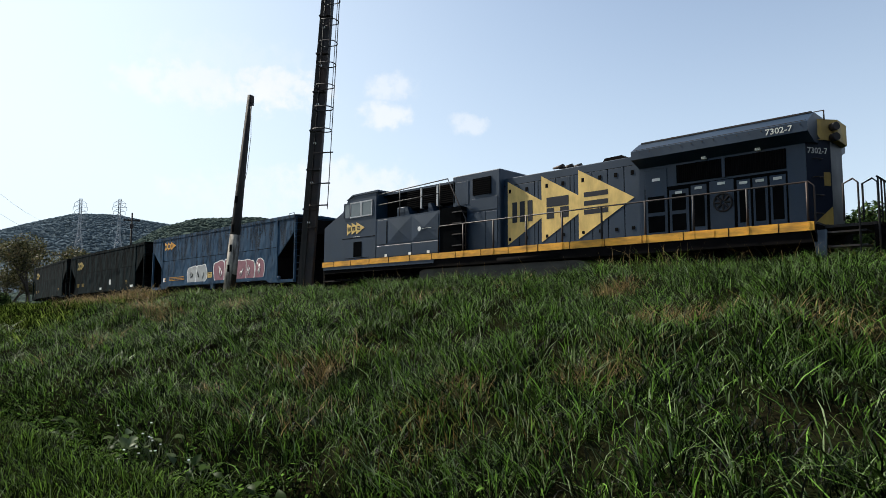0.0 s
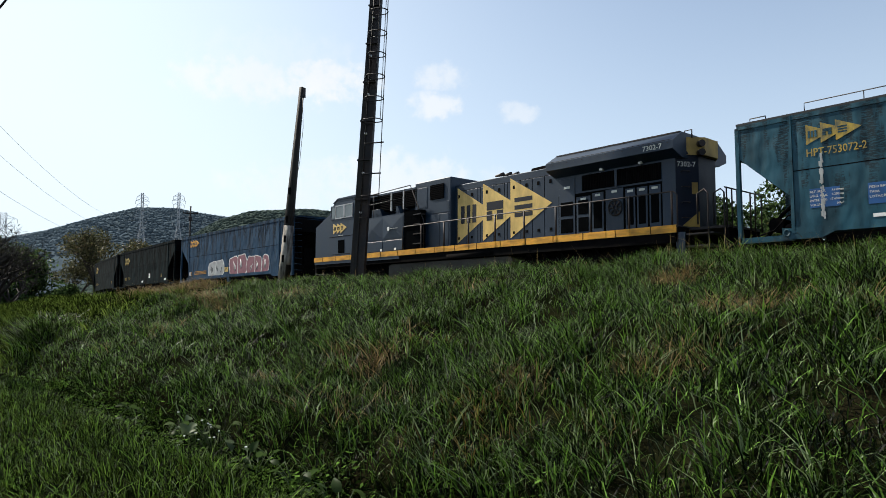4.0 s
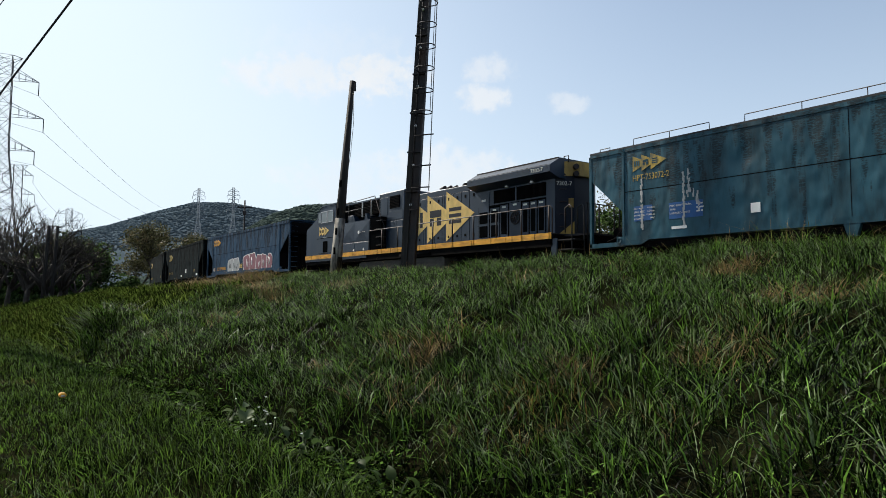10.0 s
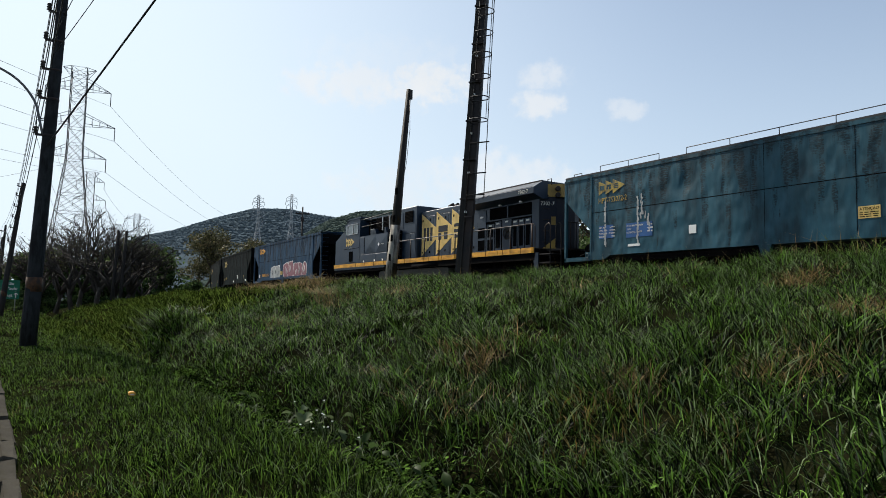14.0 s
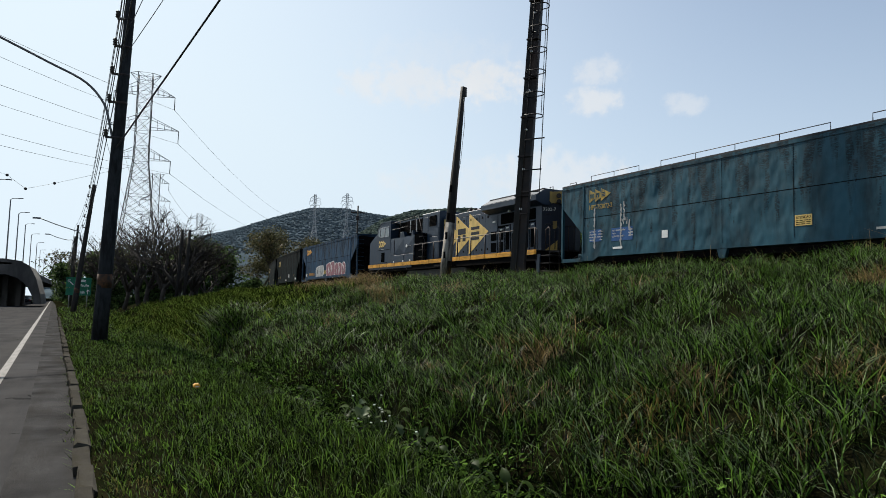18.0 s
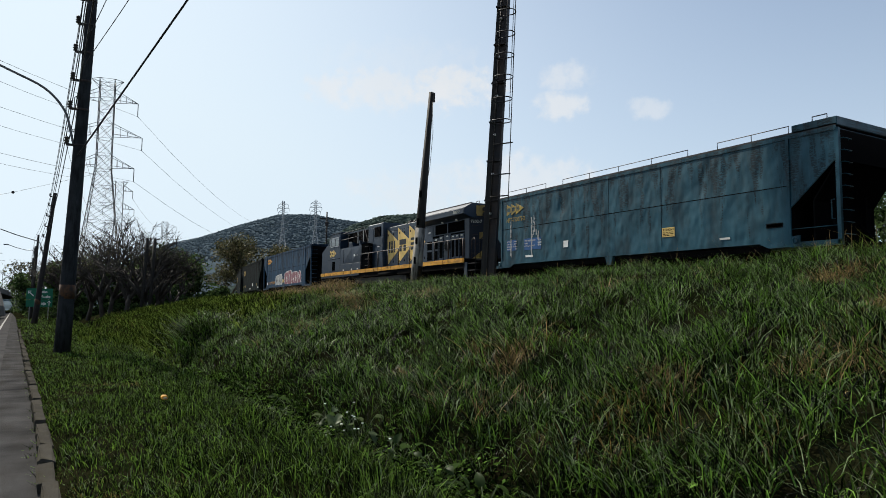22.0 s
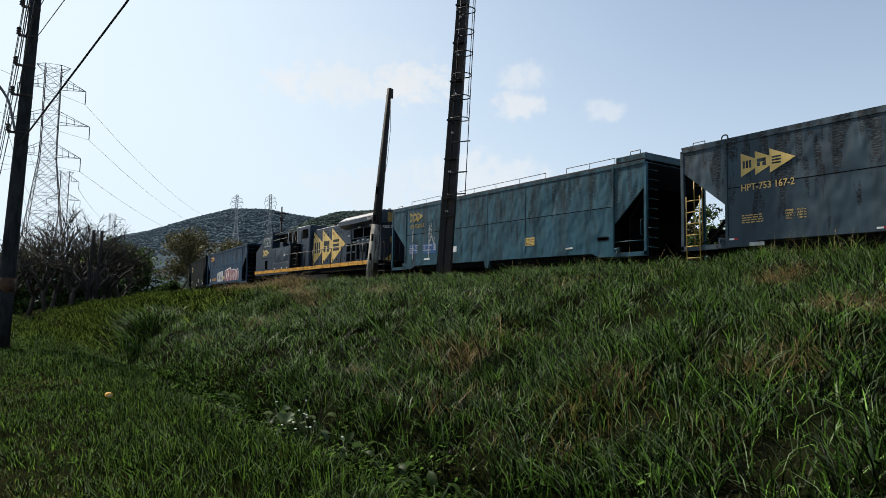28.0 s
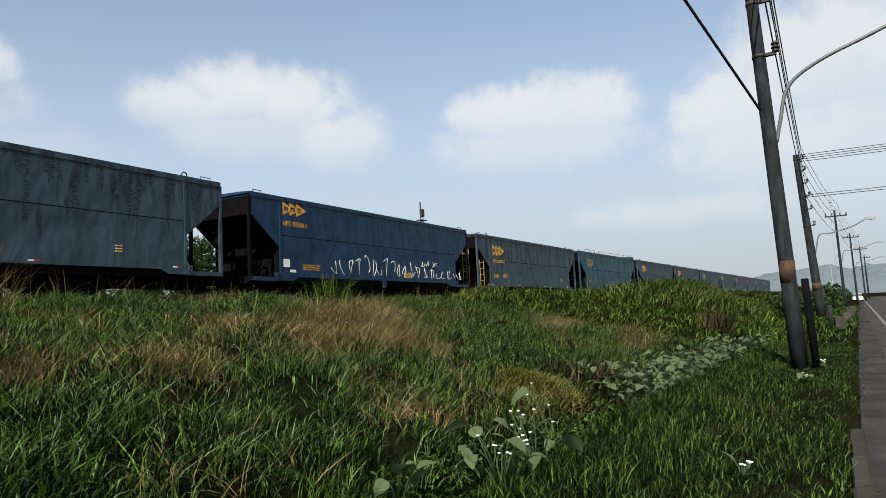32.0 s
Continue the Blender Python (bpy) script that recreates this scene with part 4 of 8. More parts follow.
        for y in (0.9, 2.2):
            part("brace", mesh_of(tube, [(x + s * 0.3, y, 1.38), (x + s * 0.75, y, 2.05), (x + s * 1.2, y, lo + 0.05)], 0.05, 6), M_BLACK, t)
        e = 1.05
        for xx, y in ((0.62, 2.25), (0.98, 1.0)):
            part("end_strut", mesh_of(box, x + s * xx - 0.05, x + s * xx + 0.05, y, y + 0.1, 1.36, hi - (xx - 0.06) * (hi - lo) / (cut - 0.06)), M_BLACK, t)
        # black plate added to paint the deep shade inside this end
        if s < 0 and style.get("tail_shade"):
            part("end_plate", mesh_of(prism, [(L - 0.75, 1.38), (L - 0.75, lo + 0.15), (L - 0.07, hi - 0.03), (L - 0.10, hi), (L - 0.79, lo + 0.17), (L - 0.79, 1.38)], 0.12, CAR_W - 0.08), M_BLACK, t, "end plate with the deep shade put into its black")
        # sooty sheets over the end and its slope, blackened to paint shade
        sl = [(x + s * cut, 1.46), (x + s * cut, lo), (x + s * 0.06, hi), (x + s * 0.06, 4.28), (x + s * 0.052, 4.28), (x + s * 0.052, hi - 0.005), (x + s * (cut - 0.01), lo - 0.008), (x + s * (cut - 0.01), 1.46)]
        part("end_sheet", mesh_of(prism, sl, 0.05, CAR_W - 0.05), M_BLACK, t, "sloping end sheet with soot and shade in its black")
        # filler added under the slope to block daylight from behind
        part("gap_filler", mesh_of(prism, [(x + s * e, 1.38), (x + s * cut, 1.38), (x + s * cut, lo - 0.02), (x + s * e, lo - 0.02 + (cut - e) * 0.8)], 1.25, 1.85), M_BLACK, t)
    part("jacking_pad", mesh_of(prism, [(7.78, 1.46), (8.18, 1.46), (8.08, 1.14), (7.88, 1.14)], -0.01, 0.12), paint, t)
    # brake gear under the left end slope
    bm = bmesh.new()
    rod(bm, (0.75, 0.5, 1.75), (0.75, 1.2, 1.75), 0.19, sides=12)
    rod(bm, (1.15, 0.35, 1.62), (1.15, 0.75, 1.62), 0.12, sides=10)
    tube(bm, [(0.4, 0.4, 1.5), (0.75, 0.4, 1.6), (1.1, 0.4, 1.95), (1.35, 0.4, 2.0)], 0.02, 6)
    part("brake_cylinder", bm, M_BLACK, t, "black brake cylinder and pipes")
    # underside
    part("centre_sill", mesh_of(box, 0.1, L - 0.1, 1.3, 1.8, 0.95, 1.35), M_BLACK, t)
    part("under_rail", mesh_of(box, cut + 0.7, L - cut - 0.7, 0.12, 0.2, 1.22, 1.40), M_BLACK, t)
    for xc in (4.6, 7.98, 11.35):
        bm = bmesh.new()
        prism(bm, [(xc - 1.2, 1.46), (xc - 0.42, 0.62), (xc + 0.42, 0.62), (xc + 1.2, 1.46)], 0.5, 2.6)
        part("discharge_chute", bm, M_BLACK, t)
    for xc in (1.95, L - 1.95):
        bogie(xc, t)
    # roof fittings
    if style.get("lugs"):
        for x in (1.42, L - 1.42):
            bm = bmesh.new()
            pts = [(x + 0.10 * math.cos(q), 0.12, 4.47 + 0.10 * math.sin(q)) for q in (math.pi * k / 6 - 0.3 for k in range(9))]
            tube(bm, pts, 0.022, 6)
            part("lifting_eye", bm, paint, t)
    if style.get("rail"):
        # raised cap over the tail end of the roof
        part("end_cap", mesh_of(box, L - 1.25, L - 0.02, 0.0, CAR_W, 4.37, 4.60, 0.012), paint, t)
        part("seam", mesh_of(box, 10.38, 10.392, -0.001, 0.03, 1.62, 4.23), M_BLACK, t, "thin dark upright weld seam")
        part("grab_rail", mesh_of(tube, [(L - 0.16, 0.02, 1.95), (L - 0.24, 0.02, 1.95), (L - 0.24, 0.02, 2.45), (L - 0.16, 0.02, 2.45)], 0.016, 5), paint, t)
        part("grab_rail", mesh_of(tube, [(L - cut, 0.04, 1.78), (L - 0.1, 0.04, 1.78)], 0.014, 5), paint, t)
        for a, b in ((1.7, 4.3), (5.35, 11.4), (12.5, 14.8)):
            bm = bmesh.new()
            tube(bm, [(a, 0.12, 4.42), (a, 0.12, 4.64), (b, 0.12, 4.64), (b, 0.12, 4.42)], 0.014, 5)
            n = max(2, round((b - a) / 1.5))
            for k in range(1, n):
                x = a + (b - a) * k / n
                rod(bm, (x, 0.12, 4.42), (x, 0.12, 4.64), 0.012, sides=5)
            part("roof_rail", bm, M_STEEL, t, "thin dark roof railing")
    for x, up in ((0.35, 0.0), (L - 0.75, 0.22 if style.get("rail") else 0.0)):
        for y in (0.15, 2.7):
            part("grab_iron", mesh_of(tube, [(x, y, 4.36 + up), (x, y, 4.53 + up), (x + 0.4, y, 4.53 + up), (x + 0.4, y, 4.36 + up)], 0.016, 5), M_STEEL if style.get("rail") else paint, t)
    for k in range(9):
        z = 1.55 + k * 0.31
        part("end_rung", mesh_of(tube, [(L - 0.02, 0.14, z), (L + 0.06, 0.14, z), (L + 0.06, 0.50, z), (L - 0.02, 0.50, z)], 0.014, 5), paint, t)
    if style.get("ladder"):
        c = M_LADDER if style["ladder"] == "yellow" else paint
        ladder(0.20, 0.46, 0.86, 2.90, 6, -0.01, c, t, f"{style['ladder']} side ladder")
        ladder(0.62, 0.40, 1.38, 3.0, 4, 2.95, c, t, "")
        bm = bmesh.new()
        for y in (0.6, 1.0):
            rod(bm, (0.04, y, 1.4), (0.04, y, 3.6), 0.02, sides=6)
        for k in range(6):
            rod(bm, (0.04, 0.6, 1.6 + 0.35 * k), (0.04, 1.0, 1.6 + 0.35 * k), 0.016, sides=6)
        part("ladder", bm, c, t, f"{style['ladder']} end ladder")
    for x, z, w, h, n, sd in style.get("scrawl", ()):
        scrawl(x, z, w, h, n, sd, t)
    for x, z, w, h, m, sd in style.get("bubbles", ()):
        bubbles(x, z, w, h, m, sd, t)
    for x, z, ln, w in style.get("drips", ()):
        r, bm = random.Random(int(x * 1000)), bmesh.new()
        for _ in range(int(ln * 40)):
            a, c = x + r.gauss(0, w * 0.55), z - ln * r.random()
            box(bm, a, a + r.uniform(0.02, 0.05), -0.004 - 0.004 * r.random(), 0.002, c, c + r.uniform(0.03, 0.13))
        tagged(part("paint_drip", bm, M_SILVER, t), "broken pale paint drip", kind="stuff")
    for x, z, w, h in style.get("patches", ()):
        part("blue_patch", mesh_of(box, x, x + w, -0.003, 0.003, z, z + h), M_SIGN_BLUE, t, "blue patch under lettering")
    # reflectors along the sill
    for k, x in enumerate((cut + 0.1, 5.4, 9.6, L - cut - 0.5)):
        if style.get("reflect", True):
            part("reflector", mesh_of(box, x, x + 0.15, -0.019, -0.014, 1.50, 1.545), M_WHITE, t)
            part("reflector", mesh_of(box, x + 0.15, x + 0.27, -0.019, -0.014, 1.50, 1.545), M_RED, t)
    # lettering
    px, pz = style.get("mark", (1.98, 3.24))
    arrow_mark(px, pz, style.get("mark_h", 0.66), style.get("mark_w", 0.70), style.get("mark_s", 0.42), t, -0.001, paint, ink)
    if style.get("number"):
        lettering(style["number"], px, style.get("num_z", pz - 0.40), 0.19, ink, t, -0.003, style.get("num_w", 1.5))
    for k, (x, z, w, h, n) in enumerate(style.get("blocks", ((1.98, 1.93, 0.62, 0.26, 4), (3.22, 1.95, 0.54, 0.26, 4), (12.75, 1.85, 0.30, 0.28, 3)))):
        bars(x, z, w, h, n, M_PALE if style.get("ink2") else ink, t, -0.004, seed * 9 + k)
    for words, x, z, h, w in style.get("words", ()):
        lettering(words, x, z, h, M_PALE if style.get("ink2") else ink, t, -0.004, w)
    for x, z, w, h, m, lab in style.get("plates", ()):
        part("plate", mesh_of(box, x, x + w, -0.007 - (0.016 if z < 1.6 else 0.0), 0.003, z, z + h), m, t, lab)
    for x, z, w, h, m, lab in style.get("plates", ()):
        if m is M_YELLOW:
            lettering("ATENÇÃO", x + 0.06 * w, z + 0.66 * h, 0.24 * h, M_BLACK, t, -0.008 - (0.016 if z < 1.6 else 0.0), 0.88 * w)
            bars(x + 0.06 * w, z + 0.08 * h, 0.86 * w, 0.5 * h, 3, M_BLACK, t, -0.009 - (0.016 if z < 1.6 else 0.0), 3)
    if style.get("lift"):
        for ob in t.children:
            if not ob.name.startswith(("wheelset", "side_frame", "spring", "bolster")):
                ob.location.z += style["lift"]
    return t


def scrawl(x, z, w, h, n, seed, parent):
    """A row of sprayed strokes in no alphabet."""
    r = random.Random(seed)
    for k in range(n):
        cx = x + w * (k + 0.5) / n
        s = h * r.uniform(0.55, 1.0)
        pts = []
        q, turn = r.uniform(0, 6.28), r.choice((-1, 1)) * r.uniform(1.5, 3.6)
        for i in range(11):
            u = i / 10
            a = q + turn * u
            pts.append((cx + 0.42 * w / n * math.cos(a) * (0.5 + u), 0.006, z + s * 0.5 + 0.5 * s * math.sin(a) * (1.1 - 0.3 * u)))
        part("graffiti_stroke", mesh_of(tube, pts, 0.018, 4), M_PALE, parent, "white sprayed stroke")
        if r.random() < 0.7:
            a = r.uniform(-0.15, 0.15)
            part("graffiti_stroke", mesh_of(tube, [(cx - a, 0.006, z), (cx, 0.006, z + s * 0.5), (cx + a, 0.006, z + s)], 0.016, 4), M_PALE, parent, "white sprayed stroke")


def bubbles(x, z, w, h, material, seed, parent):
    """A run of sprayed fat shapes under one wavy white outline, with thin strokes on them."""
    r = random.Random(seed)
    n = max(1, round(w / 1.0))
    xs = [x]
    for k in range(n):
        xs.append(xs[-1] + w / n * r.uniform(0.75, 1.25))
    scale = w / (xs[-1] - x)
    xs = [x + (a - x) * scale for a in xs]
    for k, (a, b) in enumerate(zip(xs, xs[1:])):
        hh, lean = h * r.uniform(0.62, 1.0), r.uniform(-0.12, 0.12)
        pts = []
        for i in range(20):
            q = 2 * math.pi * i / 20
            c, v = math.cos(q), math.sin(q)
            px = (a + b) / 2 + math.copysign(abs(c) ** 0.6, c) * (b - a) * 0.53 * (1 + 0.09 * math.sin(3 * q + 2.1 * k)) + lean * (v + 1)
            pz = z + hh / 2 + math.copysign(abs(v) ** 0.7, v) * hh / 2 * (1 + 0.08 * math.cos(5 * q + k))
            pts.append((px, max(z - 0.02 * (k % 2), pz)))
        y = -0.003 - 0.003 * (k % 3)
        mid = ((a + b) / 2 + lean, z + hh / 2)
        part("graffiti_outline", mesh_of(prism, [(mid[0] + (p - mid[0]) * 1.09, mid[1] + (q - mid[1]) * 1.07) for p, q in pts], y, 0.003), M_WHITE, parent, "white sprayed outline")
        part("graffiti_shape", mesh_of(prism, pts, y - 0.0015, 0.003), material, parent, "fat sprayed graffiti shape")
        for j in range(3):
            u, v = a + (b - a) * r.uniform(0.25, 0.75), z + hh * r.uniform(0.2, 0.4)
            tip = (u + r.uniform(-0.18, 0.18), v + hh * r.uniform(0.2, 0.45))
            bow = ((u + tip[0]) / 2 + r.uniform(-0.14, 0.14), (v + tip[1]) / 2)
            part("graffiti_stroke", mesh_of(tube, [(u, y, v), (bow[0], y, bow[1]), (tip[0], y, tip[1])], 0.02, 4), M_WHITE if material is M_PINK else M_INK, parent, "thin sprayed stroke")


M_PINK = mat("pink_spray", (0.25, 0.11, 0.13), 0.6, vary=0.25, scale=3, bump=0)
M_SILVER = mat("silver_spray", (0.36, 0.37, 0.36), 0.5, vary=0.25, scale=3, bump=0)
M_TEAL = wagon_paint("teal_paint", (0.016, 0.076, 0.108), (0.005, 0.019, 0.026), 0.72, 0.45, 0.8, True)
M_SLATE = wagon_paint("slate_paint", (0.039, 0.066, 0.086), (0.020, 0.024, 0.028), 0.36, 0.5)
M_SLATE2 = wagon_paint("slate_paint_clean", (0.039, 0.065, 0.085), (0.018, 0.023, 0.030), 0.36, 0.5, 0.8)
M_NAVY = wagon_paint("navy_paint", (0.009, 0.034, 0.078), (0.006, 0.014, 0.030), 0.40, 0.45, 0.5)
M_BLUE = wagon_paint("faded_blue_paint", (0.024, 0.062, 0.112), (0.012, 0.024, 0.042), 0.55, 0.6, spec=0.08)
M_SOOT = wagon_paint("sooty_paint", (0.010, 0.018, 0.020), (0.003, 0.004, 0.004), 0.85, 0.85, spec=0.02)
M_FADED = mat("faded_yellow", (0.40, 0.28, 0.05), 0.6, vary=0.3, scale=6, fine=40, bump=0, dirt=(0.05, 0.07, 0.07), dirt_amount=0.8, dirt_scale=(5, 5, 2))
M_PALE = mat("pale_lettering", (0.55, 0.55, 0.50), 0.6, vary=0.2, bump=0)
M_SIGN_BLUE = mat("blue_patch", (0.018, 0.085, 0.24), 0.5, vary=0.2, bump=0)
M_AMBER = mat("amber_lettering", (0.62, 0.30, 0.03), 0.5, vary=0.15, bump=0)

teal = hopper_wagon(-2.95, "teal steel hopper wagon with dents and soot stains", M_TEAL, M_FADED, dict(
    rail=True, tail_shade=True, gable=4.60, length=16.2, slope=(1.36, 3.52, 2.34), dent=0.016, mark=(1.75, 3.56), mark_h=0.50, mark_w=0.55, mark_s=0.33, number="HPT-753072-2", num_z=3.27, num_w=1.3, reflect=False,
    blocks=((3.92, 2.10, 0.22, 0.32, 3),), words=(("ALT. MÁX.", 1.78, 2.38, 0.055, 0.36), ("LARG. MÁX.", 1.78, 2.275, 0.055, 0.4), ("ENTRE ENG.", 1.78, 2.168, 0.055, 0.4), ("VOLUME", 1.78, 2.06, 0.055, 0.3), ("4.610mm", 2.27, 2.38, 0.055, 0.25), ("3.270mm", 2.27, 2.275, 0.055, 0.25), ("17.400mm", 2.24, 2.168, 0.055, 0.28), ("149m³", 2.37, 2.06, 0.055, 0.15), ("PESO BRUTO MÁX.", 3.05, 2.34, 0.055, 0.72), ("TARA", 3.05, 2.23, 0.055, 0.2), ("LOTAÇÃO LIMITE", 3.05, 2.12, 0.055, 0.66)), lift=0.11, ink2=True,
    patches=((1.78, 2.02, 0.66, 0.46), (3.02, 1.98, 1.1, 0.48)), drips=((2.05, 3.30, 1.6, 0.035), (3.50, 3.35, 1.7, 0.035), (3.66, 3.3, 0.55, 0.03), (3.62, 2.72, 0.16, 0.03), (3.72, 2.78, 0.18, 0.03), (3.82, 2.74, 0.18, 0.03), (3.92, 2.64, 0.30, 0.03), (3.98, 2.36, 0.22, 0.03)),
    plates=((5.52, 1.93, 0.26, 0.26, M_WHITE, "white square plate"), (10.42, 1.92, 0.50, 0.30, M_YELLOW, "yellow notice plate"), (14.12, 1.86, 0.5, 0.13, M_BLACK, ""), (14.15, 1.885, 0.44, 0.08, M_WHITE, "white plate with a dark border"), (3.1, 1.68, 0.5, 0.08, M_WHITE, ""), (12.6, 1.66, 0.35, 0.06, M_PALE, ""))), 1)
hopper_wagon(14.55, "slate-grey steel hopper wagon with black scuff marks", M_SLATE, M_YELLOW, dict(
    lugs=True, ladder="yellow", dent=0.014, lift=0.17, number="HPT-753 167-2", blocks=((1.98, 1.93, 0.62, 0.26, 4), ),
    words=(("DATA DE", 12.78, 2.06, 0.05, 0.26), ("FABRICAÇÃO", 12.74, 1.97, 0.05, 0.34), ("02-2010", 12.78, 1.88, 0.05, 0.26), ("COMP. - 17,10 m", 3.22, 2.15, 0.045, 0.54), ("LARG. -  3,30 m", 3.22, 2.08, 0.045, 0.54), ("ALT. -  4,60 m", 3.22, 2.01, 0.045, 0.54), ("VOL. -  140 m", 3.22, 1.94, 0.045, 0.54)), plates=((7.35, 1.47, 0.55, 0.15, M_YELLOW, "yellow notice plate"), (2.2, 1.30, 0.42, 0.10, M_PALE, "pale maker's plate"))), 2)
hopper_wagon(31.60, "slate-grey steel hopper wagon with yellow lettering", M_SLATE2, M_YELLOW, dict(
    lugs=True, ladder="yellow", dent=0.013, lift=0.11, mark=(2.06, 3.32), number="HPT753304-7", num_w=1.68, num_z=2.80, blocks=((1.9, 1.95, 0.62, 0.30, 5), (3.14, 1.95, 0.50, 0.30, 5), (12.02, 1.86, 0.22, 0.24, 3)), plates=((7.62, 1.50, 0.42, 0.17, M_YELLOW, "yellow notice plate"), (2.2, 1.30, 0.42, 0.10, M_PALE, "pale maker's plate"))), 3)
navy = hopper_wagon(48.70, "navy-blue steel hopper wagon with white graffiti", M_NAVY, M_AMBER, dict(
    shaded_ends=True, dent=0.014, mark=(1.68, 3.74), mark_h=0.50, mark_w=0.55, mark_s=0.36, scrawl=((4.4, 1.66, 6.6, 0.85, 13, 1), (11.2, 1.64, 4.0, 0.5, 7, 2), (11.0, 2.2, 1.8, 0.35, 4, 3)), number="HPT-753381-1", num_z=3.34, num_w=1.3, reflect=False,
    blocks=((2.7, 1.72, 1.0, 0.25, 3),), plates=((1.66, 1.80, 0.32, 0.30, M_WHITE, "white square plate"), (2.0, 1.62, 0.3, 0.10, M_WHITE, ""), (9.6, 1.62, 0.62, 0.24, M_YELLOW, "yellow notice plate"))), 4)
hopper_wagon(65.80, "slate-grey steel hopper wagon with yellow arrowheads", M_SLATE, M_AMBER, dict(lugs=True, dent=0.016, ladder="yellow", number="HPT753247-4"), 5)
hopper_wagon(82.90, "dark teal steel hopper wagon", M_TEAL, M_FADED, dict(rail=True, dent=0.018, reflect=False), 6)
hopper_wagon(100.0, "slate-grey steel hopper wagon far down the train", M_SLATE2, M_AMBER, dict(lugs=True), 7)
hopper_wagon(117.1, "slate-grey steel hopper wagon far down the train", M_SLATE, M_AMBER, dict(lugs=True), 8)
for k in range(5):
    hopper_wagon(151.3 + 17.1 * k, "slate-grey steel hopper wagon far down the train", M_SLATE2 if k % 2 else M_SLATE, M_AMBER, dict(lugs=True), 13 + k)
hopper_wagon(134.2, "slate-grey steel hopper wagon far down the train", M_SLATE2, M_AMBER, dict(lugs=True), 9)
blue = hopper_wagon(-42.45, "faded blue steel hopper wagon with graffiti", M_BLUE, M_AMBER, dict(dent=0.018, bubbles=((4.9, 1.5, 2.3, 1.05, M_SILVER, 5), (8.2, 1.48, 5.0, 1.30, M_PINK, 6)), plates=((7.45, 1.78, 0.5, 0.28, M_YELLOW, "yellow notice plate"), (1.72, 1.72, 0.18, 0.24, M_WHITE, "white square plate")), mark=(1.75, 3.6), mark_h=0.5, reflect=False, blocks=((1.8, 1.7, 0.3, 0.3, 2), (2.6, 1.75, 2.0, 0.25, 3))), 10)
hopper_wagon(-59.55, "sooty black steel hopper wagon", M_SOOT, M_FADED, dict(dent=0.02, reflect=False, plates=((9.5, 1.9, 0.3, 0.35, M_WHITE, ""), (7.5, 1.6, 0.4, 0.15, M_WHITE, ""), (13.6, 1.6, 0.5, 0.15, M_WHITE, ""))), 11)
hopper_wagon(-76.65, "sooty grey-green steel hopper wagon", M_SOOT, M_FADED, dict(dent=0.02, reflect=False), 12)

